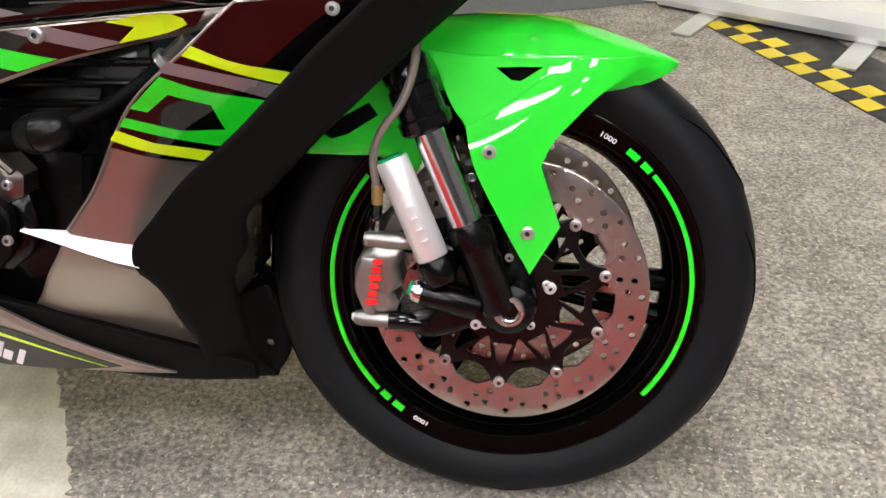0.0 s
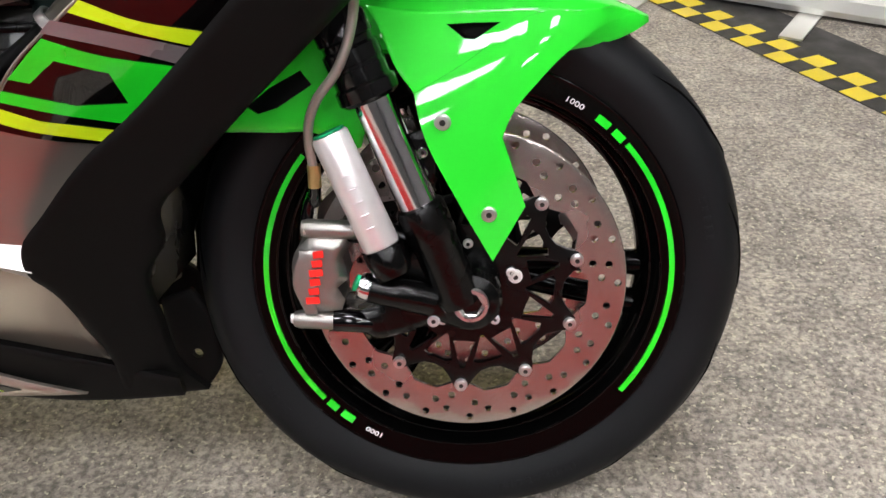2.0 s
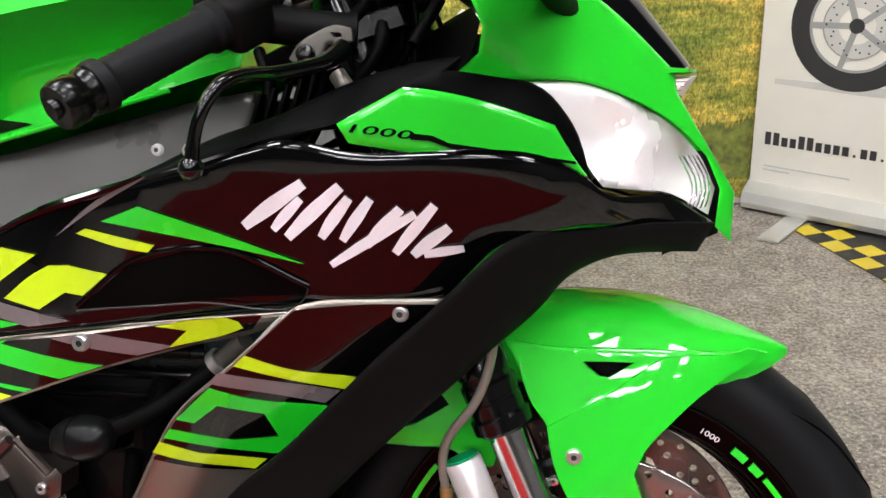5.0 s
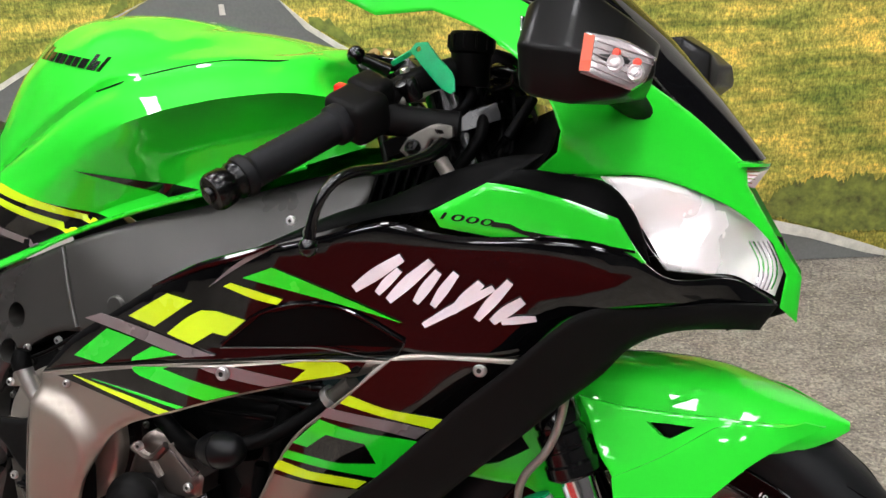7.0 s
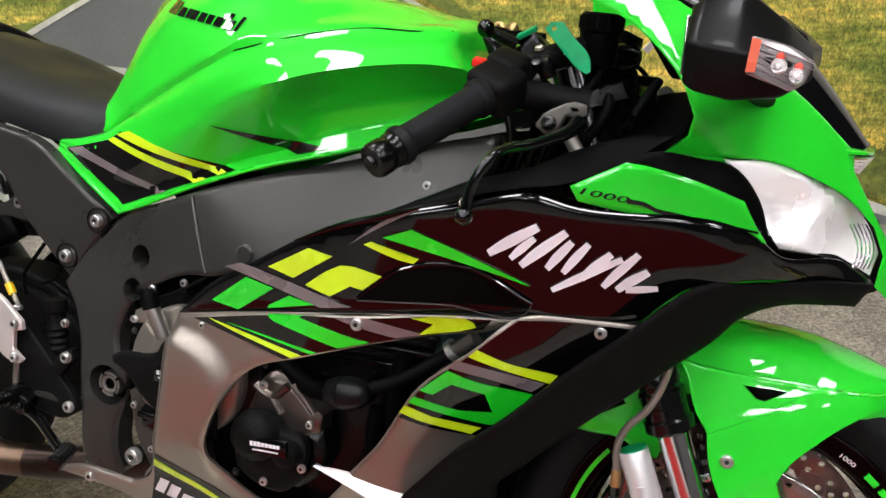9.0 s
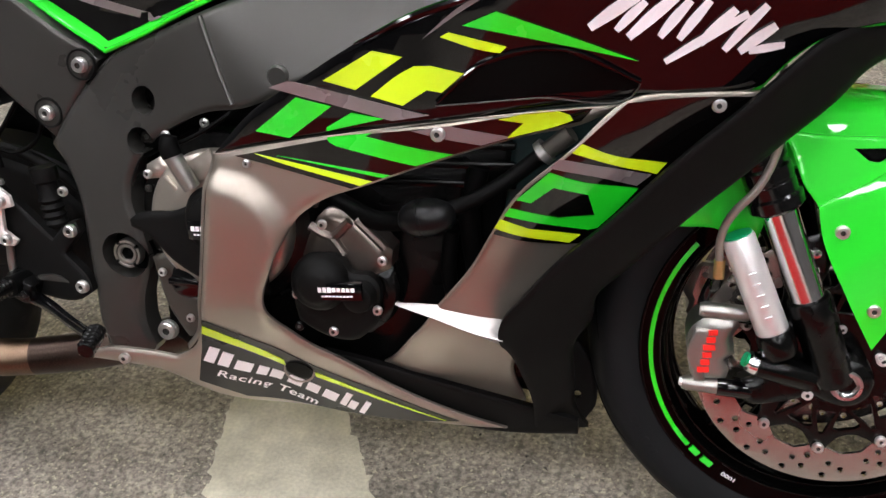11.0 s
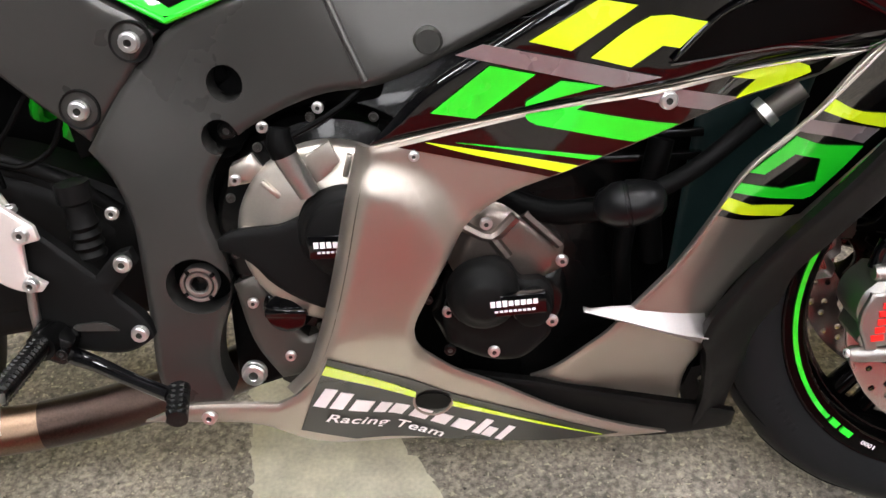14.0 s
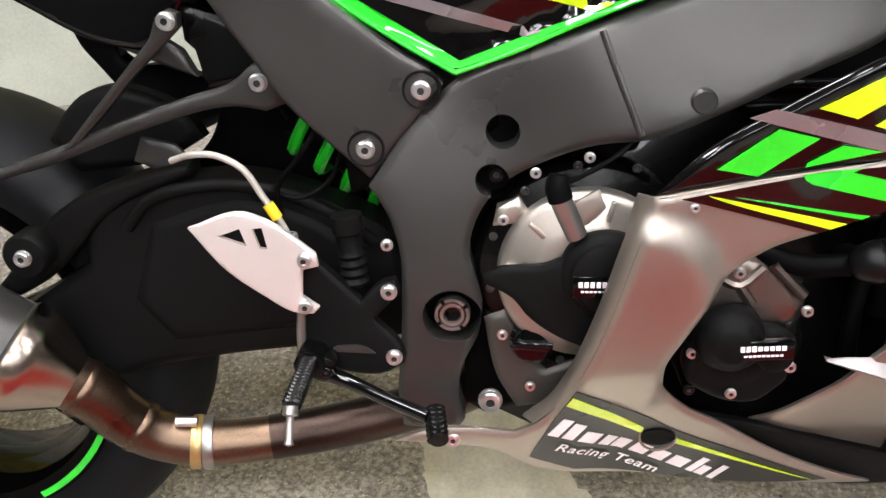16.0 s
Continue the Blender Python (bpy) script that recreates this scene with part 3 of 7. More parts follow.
def ink(name, bm, mat, y=face):
    ob = part(name, bm, mat, banner)
    ob.matrix_basis = Matrix.Translation((0, y, 0))
    return ob


WX, WZ = 0.258, 0.562
wheelm = Matrix.Translation((WX, 0, WZ)) @ pose(0, 0, 0, 90, 0, 0)
ink("printed_tyre", lathe([(0.124, 0), (0.176, 0), (0.176, 0.001), (0.124, 0.001), (0.124, 0)], wheelm, 56), INK)
edge = [(WX + r * math.cos(radians(d)), WZ + r * math.sin(radians(d))) for r, ds in ((0.174, range(-120, 61, 9)), (0.150, range(60, -121, -9))) for d in ds]
ink("printed_tyre_edge", sheet(edge, flat(0), thick=0.0008, grid=0.02, roll=0), PALEINK, face - 0.0004)
ink("printed_rim", lathe([(0.118, 0), (0.125, 0), (0.125, 0.001), (0.118, 0.001), (0.118, 0)], wheelm, 56), MIDINK, face - 0.0004)
ink("printed_disc", lathe([(0.048, 0), (0.090, 0), (0.090, 0.001), (0.048, 0.001), (0.048, 0)], wheelm, 48), PALEINK)
ink("printed_disc_edge", lathe([(0.086, 0), (0.090, 0), (0.090, 0.001), (0.086, 0.001), (0.086, 0)], wheelm, 48), MIDINK, face - 0.0004)
ink("printed_hub", lathe([(0, 0), (0.020, 0), (0.020, 0.001), (0, 0.001)], wheelm, 24), INK, face - 0.0004)
for k in range(28):
    d = radians(k * 360 / 28 + 4 * (k % 2))
    r = 0.062 + 0.009 * (k % 3)
    ink("printed_hole", lathe([(0, 0), (0.0028, 0), (0.0028, 0.001), (0, 0.001)], Matrix.Translation((WX + r * math.cos(d), 0, WZ + r * math.sin(d))) @ pose(0, 0, 0, 90, 0, 0), 8), INK, face - 0.0004)
for k in range(5):
    ink("printed_spoke", box((0.016, 0.001, 0.105), Matrix.Translation((WX, 0, WZ)) @ pose(0, 0, 0, 0, k * 72 + 52, 0) @ pose(0, 0, 0.068), 0), MIDINK, face - 0.0006)
ink("printed_fairing", sheet([(0.415, 0.495), (0.452, 0.484), (0.60, 0.478), (0.93, 0.47), (0.95, 0.56), (0.70, 0.68), (0.47, 0.72), (0.445, 0.62)], flat(0), thick=0.0008, grid=0.08, roll=0), INK, face + 0.0003)
ink("printed_fairing_panel", sheet([(0.452, 0.488), (0.60, 0.482), (0.70, 0.56), (0.56, 0.59), (0.49, 0.56)], flat(0), thick=0.0008, grid=0.08, roll=0), MIDINK, face - 0.0004)
ink("printed_shadow", sheet([(0.05, 0.385), (0.30, 0.378), (0.62, 0.388), (0.95, 0.382), (0.95, 0.40), (0.5, 0.405), (0.05, 0.40)], flat(0), thick=0.0008, grid=0.1, roll=0), PALEINK, face + 0.0005)
for k in range(16):
    if k not in (10, 13):
        tall = 0.038 if k in (0, 1, 4, 5, 15) else 0.027
        ink("printed_bar", box((0.0175, 0.001, tall), Matrix.Translation((0.046 + 0.0248 * k, 0, 0.203 + tall / 2)), 0), INK)
    else:
        ink("printed_bar", box((0.007, 0.001, 0.007), Matrix.Translation((0.046 + 0.0248 * k, 0, 0.207)), 0), INK)
for z, x1 in ((0.138, 0.29), (0.126, 0.12)):
    ink("printed_bar", box((x1 - 0.040, 0.001, 0.005), Matrix.Translation(((x1 + 0.040) / 2, 0, z)), 0), PALEINK)

# ---- hazard tape on the floor ----
TAPEBLACK = material("black_floor_tape", (0.022, 0.021, 0.02), 0.6, bump=0.3, vary=0.3, scale=100)
TAPEYELLOW = material("yellow_floor_tape", (0.62, 0.48, 0.025), 0.5, vary=0.15, scale=100)
tape = new("hazard_tape")
tape.matrix_world = Matrix.Translation((0.545, 1.83, 0.001)) @ pose(0, 0, 0, 0, 0, math.degrees(math.atan2(-0.90, 0.43)))
tagged(tape, "black and yellow chequered hazard tape stuck on the floor", "floor tape", kind="structure")
part("tape_strip", box((1.7, 0.26, 0.001), pose(0.85, 0.11, 0.0005), 0), TAPEBLACK, tape, "black tape")
for i in range(26):
    for j in range(2):
        if (i + j) % 2 == 0:
            bm = box((0.062, 0.058, 0.001), pose(0.035 + 0.062 * i, 0.012 + 0.060 * j, 0.0019), 0)
            part("tape_square", bm, TAPEYELLOW, tape)

# ---- the motorcycle: u ahead, v to its far side, w up, leaning on its side stand ----
BIKE = new("motorcycle")
BIKE.matrix_world = pose(0, 0, 0, -14.7, 0, 0)
tagged(BIKE, "lime green and black sport motorcycle leaning on its stand", "motorcycle")

fair = depth([(-.633, .577, -.273), (-.431, .611, -.267), (-.523, .623, -.272), (-.289, .719, -.253), (-.205, .793, -.262), (-.241, .677, -.239), (-.167, .633, -.212), (-.113, .683, -.208), (-.014, .749, -.200), (.057, .709, -.09), (.122, .675, -.03), (.068, .827, -.03), (-.222, .572, -.211), (-.342, .575, -.217), (-.489, .415, -.25), (-.671, .273, -.178), (-.706, .29, -.197), (-.632, .295, -.193), (-.373, .365, -.212), (-.3, .17, -.12), (-.08, .62, -.16)])
spar = depth([(-.875, .66, -.174), (-.929, .605, -.185), (-.797, .622, -.184), (-.847, .433, -.196), (-.81, .329, -.183), (-.578, .79, -.15), (-.66, .628, -.215), (-.701, .711, -.195), (-.35, .82, -.11), (-.45, .70, -.18)])


def off(field, d):
    return lambda u, w: field(u, w) + d


# front wheel
WC = (0.0, 0.2963)
front = part("front_wheel", lathe([(0.232, 0.050), (0.229, 0.052), (0.205, 0.049), (0.198, 0.040), (0.193, 0.012), (0.193, -0.012), (0.198, -0.040), (0.205, -0.049), (0.229, -0.052), (0.232, -0.050), (0.200, -0.030), (0.188, -0.010), (0.188, 0.010), (0.200, 0.030), (0.232, 0.050)], axis((0, 0, WC[1]), OUT), 96), RIMBLACK, BIKE, "gloss black front wheel rim")
tyre_profile = [(0.225, 0.046), (0.240, 0.056), (0.256, 0.0605), (0.268, 0.0600), (0.279, 0.054), (0.288, 0.043), (0.294, 0.029), (0.2975, 0.014), (0.2985, 0.0)]
tyre_profile = tyre_profile + [(r, -h) for r, h in tyre_profile[-2::-1]]
part("tyre", lathe(tyre_profile + [(0.222, -0.03), (0.222, 0.03), tyre_profile[0]], axis((0, 0, WC[1]), OUT), 120), RUBBER, front, "black road tyre", sharp=60)


for s in (-1, 1):
    for k in range(11):
        pts = []
        for j in range(7):
            h = 0.006 + 0.0075 * j
            r = float(np.interp(h, [0.0, 0.014, 0.029, 0.043, 0.054], [0.2985, 0.2975, 0.294, 0.288, 0.279]))
            a = radians(360 / 11 * k + 10 * s + 2.3 * j + (0.35 * j * j if j > 3 else 0))
            pts.append((r * math.cos(a), h * s, WC[1] + r * math.sin(a)))
        part("tread_groove", tube(pts, [0.0006] + [0.0016] * 5 + [0.0006], 6), DARKGAP, front)


marks = random.Random(8)
for s in (-1, 1):
    for a0, n in ((-82, 9), (98, 9), (10, 5), (205, 6)):
        for k in range(n):
            m = Matrix.Translation((0, 0, WC[1])) @ pose(0, 0, 0, 0, -(a0 + 2.4 * k), 0) @ pose(.2555, .0603 * s, 0)
            part("sidewall_mark", box((marks.uniform(.006, .009), .0008, .0055), m, 0.0002), RUBBER, front)


def wheel_at(r, a, v):
    return (WC[0] + r * math.cos(radians(a)), v, WC[1] + r * math.sin(radians(a)))


def stripe(r0, r1, a0, a1, mat, parent, name, v=-0.0535, c=WC):
    n = max(3, int(abs(a1 - a0) / 2))
    bm = bmesh.new()
    rows = [[bm.verts.new((c[0] + r * math.cos(radians(a0 + (a1 - a0) * i / n)), y, c[1] + r * math.sin(radians(a0 + (a1 - a0) * i / n)))) for r, y in ((r0, v), (r1, v), (r1, v + 0.003), (r0, v + 0.003))] for i in range(n + 1)]
    for p, q in zip(rows, rows[1:]):
        for k in range(4):
            bm.faces.new((p[k], p[(k + 1) % 4], q[(k + 1) % 4], q[k]))
    bm.faces.new(rows[0])
    bm.faces.new(rows[-1][::-1])
    return part(name, bm, mat, parent)


for turn in (0, 180):
    stripe(0.2132, 0.2188, 41.3 + turn, -39 + turn, GREENDECAL, front, "rim_stripe")
    stripe(0.2115, 0.2195, 42.9 + turn, 46.5 + turn, GREENDECAL, front, "rim_stripe")
    stripe(0.2115, 0.2195, 48.3 + turn, 52.6 + turn, GREENDECAL, front, "rim_stripe")

    def bent(x, y, turn=turn):
        a = radians(turn + 62.8 - math.degrees(1.35 * x / 0.2155))
        return (WC[0] + (0.2125 + y) * math.cos(a), -0.0538, WC[1] + (0.2125 + y) * math.sin(a))
    lettering("1000", 0.0080, bent, WHITEFILM, front, "rim_lettering", spacing=1.02)

for r_, v_ in ((.2050, -.0490), (.2292, -.0518), (.1965, -.0350)):
    part("rim_lip", tube([wheel_at(r_, a, v_) for a in range(0, 361, 5)], .0012, 6, fair=False), BLACKCAST, front)

# discs with drilled holes
def disc(v, parent, full=True):
    holes = []
    for k in range(20):
        for r, da in ((0.1560, 0), (0.1475, 8.0), (0.1390, 2.5), (0.1310, 9.5)):
            if k % 2 and r < 0.135:
                continue
            a = radians(k * 18 + da)
            holes.append(circle((r * math.cos(a), r * math.sin(a)), 0.0041, 10))
    inner = []
    for k in range(60):
        a = 6 * k
        r = 0.1255 - 0.0135 * max(0.0, math.cos(radians(60.0 * k))) ** 0.8
        inner.append((r * math.cos(radians(a + 13.5)), r * math.sin(radians(a + 13.5))))
    outer = [(0.165 * math.cos(radians(3 * k)), 0.165 * math.sin(radians(3 * k))) for k in range(120)]
    return part("brake_disc", plate(outer, axis((0, v, WC[1]), OUT) @ Matrix.Rotation(0, 4, "Z"), 0.005, 0.0008, holes=[inner] + holes), STEEL, parent, "drilled brake disc")


for v in (-0.072, 0.067):
    disc(v, front)
    # carrier: one plate with ten arms and open windows
    polar = lambda r, a: (r * math.cos(radians(a)), r * math.sin(radians(a)))
    rim_line, windows = [], [circle((0, 0), 0.031, 32)]
    for k in range(10):
        a = 36 * k + 13.5
        rim_line += [polar(0.109, a - 7), polar(0.1195, a - 3.6), polar(0.1195, a + 3.6), polar(0.109, a + 7), polar(0.1005, a + 12), polar(0.0985, a + 18), polar(0.1005, a + 24)]
        windows += [[polar(0.097, a - 1.5), polar(0.066, a - 10.5), polar(0.0645, a), polar(0.066, a + 10.5), polar(0.097, a + 1.5)], [polar(0.060, a + 16.5), polar(0.089, a + 7.5), polar(0.0915, a + 12), polar(0.0905, a + 18), polar(0.0915, a + 24), polar(0.089, a + 28.5), polar(0.060, a + 19.5)]]
    bm = plate(rim_line, axis((0, v - 0.001 if v < 0 else v + 0.001, WC[1]), OUT), 0.006, 0.0008, holes=windows, corner=25)
    part("disc_carrier", bm, BLACKCAST, front, "black disc carrier")
    for k in range(10):
        a = 36 * k + 13.5
        bolt((0.1155 * math.cos(radians(a)), v - 0.004 if v < 0 else v + 0.004, WC[1] + 0.1155 * math.sin(radians(a))), 0.0078, front, OUT if v < 0 else (0, 1, 0), BOLTSTEEL, "disc_bobbin")
    for k in range(5):
        a = 72 * k + 18
        bolt((0.047 * math.cos(radians(a)), v - 0.005 if v < 0 else v + 0.005, WC[1] + 0.047 * math.sin(radians(a))), 0.006, front, OUT if v < 0 else (0, 1, 0), ALLOY, "disc_bolt")
part("hub", lathe([(0, 0.062), (0.028, 0.062), (0.030, 0.05), (0.034, 0.03), (0.034, -0.03), (0.030, -0.05), (0.028, -0.062), (0, -0.062)], axis((0, 0, WC[1]), OUT), 32), RIMBLACK, front)
for k in range(3):
    for s in (-1, 1):
        a0, a1 = 120 * k - 8 + 10 * s, 120 * k - 8 + 7 * s
        pts = [wheel_at(0.03, a0, 0.0), wheel_at(0.11, (a0 + a1) / 2, 0.0), wheel_at(0.19, a1, 0.0)]
        part("spoke", tube(pts, [0.017, 0.013, 0.015], 10), RIMBLACK, front)

# fork: chrome stanchions, black outer tubes
rake = Vector((-0.041, 0, 0.104)).normalized()
FOOT = [(-.131, .2805), (-.1095, .283), (-.097, .286), (-.077, .303), (-.037, .312), (-.014, .318), (.014, .315), (.026, .297), (.020, .268), (.002, .259), (-.015, .263), (-.030, .2697), (-.069, .2567), (-.099, .2525), (-.111, .259), (-.132, .2625)]
WEB = [(-.069, .3606), (-.045, .356), (-.030, .342), (-.010, .318), (-.015, .292), (-.060, .298), (-.077, .3106), (-.0907, .3236)]
fork = new("front_fork")
fork.parent = BIKE


def along(p, d):
    return tuple(Vector(p) + rake * d)


for s in (-1, 1):
    foot = (-0.048, 0.11 * s, 0.395)
    leg = part("fork_leg", tube([along(foot, -0.01), along(foot, 0.14)], 0.0195, 28, fair=False), CHROME, fork, "polished chrome stanchion", sharp=60)
    part("fork_tube", lathe([(0, 0), (0.026, 0), (0.0305, 0.004), (0.0305, 0.016), (0.0275, 0.019), (0.0275, 0.032), (0.0265, 0.033), (0.0265, 0.036), (0.0275, 0.037), (0.0275, 0.050), (0.0245, 0.053), (0.0245, 0.058), (0.0268, 0.060), (0.0268, 0.078), (0.0240, 0.082), (0.0240, 0.44), (0, 0.44)], axis(along(foot, 0.112), rake), 32), FORKBLACK, fork, "black fork outer tube")
    part("fork_bottom", lathe([(0, -0.11), (0.021, -0.11), (0.0235, -0.10), (0.023, -0.04), (0.025, -0.036), (0.025, -0.006), (0.0235, 0.0), (0.0205, 0.002), (0, 0.002)], axis(foot, rake), 32), BLACKCAST, fork, "black cast fork bottom")
    part("axle_clamp", lathe([(0, -0.03), (0.030, -0.03), (0.032, -0.024), (0.032, 0.020), (0.029, 0.024), (0.029, 0.028), (0.025, 0.031), (0, 0.031)], axis((0.002, 0.090 * s, 0.2945), (0, 1 if s > 0 else -1, 0)), 40), BLACKCAST, fork)
    m = axis((0.002, 0.121 * s, 0.2945), (0, 1 if s > 0 else -1, 0))
    part("axle_nut", merge(lathe([(0.0125, -0.02), (0.0125, 0.004), (0.0135, 0.006), (0.0170, 0.006), (0.0180, 0.003), (0.0180, -0.02)], m, 36), lathe([(0.0145, 0.003), (0.0118, 0.002), (0.0116, -0.012), (0.0116, -0.018)], m, 6)), BOLTSTEEL, fork, "hollow steel axle with a hexagonal bore")
    # near-black disc paints the shade within the axle bore
    part("axle_bore", lathe([(0.0130, -0.008), (0, -0.008)], m, 24), DARKGAP, fork)
    # reservoir in front of the leg
    r0, r1 = Vector((-0.084, 0.127 * s, 0.359)), Vector((-0.130, 0.119 * s, 0.468))
    way = (r1 - r0).normalized()
    length = (r1 - r0).length
    part("reservoir", lathe([(0, 0), (0.0175, 0), (0.0185, 0.002), (0.0185, length - 0.003), (0.0175, length), (0, length)], axis(r0, way), 36), ALLOY, fork, "silver damper reservoir cylinder")
    part("reservoir_cap", lathe([(0, 0), (0.016, 0), (0.016, 0.002), (0, 0.002)], axis(r0 + way * (length + 0.0006), way), 28), TEALGREEN, fork, "green end cap")
    part("reservoir_base", lathe([(0, -0.03), (0.018, -0.03), (0.021, -0.022), (0.021, -0.004), (0.019, 0.0), (0, 0)], axis(r0 - way * 0.0005, way), 32), BLACKCAST, fork)
    if s < 0:
        for line_, v_, deep_ in ((FOOT, -.113, .036), (WEB, -.106, .026)):
            flip(panel("fork_foot", line_, flat(v_), BLACKCAST, fork, "black cast fork foot", thick=deep_, roll=.007, rollw=.010, grid=.012))
    part("adjuster_arm", tube([(-0.098, 0.1275 * s, 0.3165), (-0.070, 0.125 * s, 0.309), (-0.037, 0.116 * s, 0.297)], [0.0150, 0.0155, 0.0165], 20), BLACKCAST, fork)
    aw = Vector((-0.064, 0.006 * s, 0.03)).normalized()
    adj = part("adjuster", lathe([(0, 0.008), (0.008, 0.008), (0.009, 0.004), (0.012, 0.004), (0.0135, 0.0), (0.0135, -0.006), (0, -0.006)], axis((-0.103, 0.128 * s, 0.3185), aw), 24), CHROME, fork, "knurled adjuster knob")
    part("adjuster_face", lathe([(0, 0.0095), (0.0085, 0.0095), (0.0085, 0.006), (0, 0.006)], axis((-0.103, 0.128 * s, 0.3185), aw), 20), TEALGREEN, adj, "green adjuster face")
    part("caliper_bracket", tube([(-0.10, 0.102 * s, 0.268), (-0.118, 0.105 * s, 0.2715), (-0.138, 0.106 * s, 0.2725)], [0.012, 0.0125, 0.012], 14), GLOSSBLACK, fork)
    part("caliper_bracket", tube([(-0.05, 0.10 * s, 0.355), (-0.09, 0.098 * s, 0.362), (-0.125, 0.097 * s, 0.366)], [0.014, 0.012, 0.012], 12), BLACKCAST, fork)

    bolt((.049, .075 * s, .306), .0085, fork, (0, s, 0), ALLOY, "pinch_bolt")
    bolt((-.036, .112 * s, .273), .0075, fork, (0, s, 0), ALLOY, "pinch_bolt")
    for k in range(5):
        at = r0 + way * (0.026 + 0.0135 * k)
        part("logo_bar", box((.0052, .0005, .0085), axis(at + Vector((0.002, .01855 * s, 0)), way) @ pose(0, 0, 0, 90, 0, 0), .0002), WHITEFILM, fork)

# calipers
def caliper(s):
    f = flat(-0.118)
    body = part("caliper", sheet([(-.1618, .3591), (-.1541, .3666), (-.1386, .3647), (-.1214, .3634), (-.118, .3545), (-.1248, .341), (-.1225, .3308), (-.1209, .3187), (-.1316, .3097), (-.1254, .2974), (-.1283, .2851), (-.149, .2834), (-.1662, .2842), (-.1708, .2929), (-.167, .307), (-.1756, .3222), (-.1756, .3373), (-.1702, .3509)], f, thick=0.05, grid=0.009, roll=0.008, rollw=0.012), CASTALLOY, BIKE, "grey cast four-piston brake caliper")
    bolt((-.160, -.112, .371), 0.006, body, (-1, -0.2, 0.1))
    part("caliper_lug", lathe([(0, -0.03), (0.008, -0.03), (0.0095, -0.026), (0.0095, 0.02), (0.0075, 0.026), (0, 0.026)], axis((-.138, -.108, .371), (-1, 0, 0.05)), 22), CASTALLOY, body)
    part("caliper_lug", lathe([(0, -0.03), (0.008, -0.03), (0.0095, -0.026), (0.0095, 0.022), (0.0075, 0.028), (0, 0.028)], axis((-.150, -.108, .2735), (-1, 0, 0.05)), 22), CASTALLOY, body)
    bolt((-.179, -.108, .2755), 0.006, body, (-1, 0, 0.05), ALLOY)
    panel("caliper_bridge", [(-.166, .352), (-.150, .352), (-.146, .340), (-.152, .326), (-.150, .312), (-.154, .298), (-.152, .284), (-.164, .284), (-.170, .300), (-.1745, .312), (-.174, .330)], flat(-.1205), CASTALLOY, body, thick=.006, roll=.002, rollw=.003, grid=.01)
    part("bleed_nipple", tube([(-.160, -.100, .375), (-.157, -.100, .392), (-.150, -.100, .402)], [0.007, 0.006, 0.009], 10), GLOSSBLACK, body)
    for k in range(6):
        cu, cw = -.1552 + .00165 * k, .3005 + .0097 * k
        wide = .0068 if k in (0, 3) else .0052
        part("logo_bar", sheet([(cu - wide, cw - .0042), (cu + wide, cw - .0030), (cu + wide - .0008, cw + .0040), (cu - wide - .0008, cw + .0028)], f, thick=0.0015, grid=0.01, roll=0, lift=0.0040), RED, body, "red logo mark")
    return body


cal = caliper(-1)
flip(cal)

# brake hose
hose = part("brake_hose", tube([(-.112, -.125, .70), (-.098, -.140, .63), (-.0971, -.142, .5948), (-.0994, -.142, .5770), (-.1056, -.142, .5530), (-.1182, -.142, .5266), (-.1347, -.140, .5060), (-.1445, -.134, .4860), (-.1485, -.126, .4640), (-.147, -.118, .437)], 0.0046, 10), HOSE, BIKE, "braided grey brake hose")
part("hose_fitting", lathe([(0, 0), (0.0065, 0), (0.0065, 0.022), (0, 0.022)], axis((-.1465, -.117, .416), (0, 0, 1)), 12), BRASS, hose, "yellow crimped fitting")
part("hose_union", tube([(-.1465, -.117, .418), (-.148, -.112, .405), (-.150, -.104, .397)], 0.006, 10), GLOSSBLACK, hose)

# ---- front mudguard ----
def arch(u, top, half, drop, crown, n=9):
    """One cross-section of the mudguard: from the near lower edge over the crown to the far one."""
    row = []
    for i in range(n):
        s = -1 + 2 * i / (n - 1)
        a = abs(s)
        row.append((u, half * s * (1 - 0.08 * a), top - crown * a ** 2.2 - drop * max(0, a - 0.82) / 0.18))
    return row


stations = [(-.150, .598, .078, .03, .030), (-.11, .608, .088, .03, .034), (-.074, .612, .094, .035, .036), (-.027, .6155, .097, .036, .038), (.02, .6145, .096, .036, .038), (.06, .6095, .090, .034, .035), (.10, .598, .078, .028, .030), (.14, .5835, .056, .018, .022), (.168, .572, .032, .008, .014), (.186, .563, .010, .002, .005)]
outer = [arch(*s) for s in stations]
inner = [[(p[0], p[1] * 0.96, p[2] - 0.004 * min(1.0, (0.19 - p[0]) / 0.05)) for p in r] for r in outer]
guard = part("front_mudguard", loft([o + i[::-1] for o, i in zip(outer, inner)]), GREEN, BIKE, "lime green gloss front mudguard", sharp=50)
skirt = depth([(-.09, .579, -.096), (.13, .572, -.078), (.03, .575, -.097), (-.023, .478, -.117), (.024, .338, -.113), (.06, .50, -.108), (.139, .576, -.064), (.16, .568, -.044)])
notch = [(-.018, .565), (-.002, .552), (.008, .551), (.032, .566), (.006, .566)]
panel("mudguard_side", [(-.093, .583), (-.085, .571), (-.063, .522), (-.049, .503), (-.044, .477), (-.011, .404), (.024, .338), (.056, .392), (.033, .462), (.041, .481), (.067, .513), (.098, .542), (.124, .558), (.160, .567), (.128, .574), (.064, .578), (.0, .577), (-.053, .578)], skirt, GREEN, guard, both=True, holes=[notch], roll=0.0010, rollw=0.003, grid=0.012)
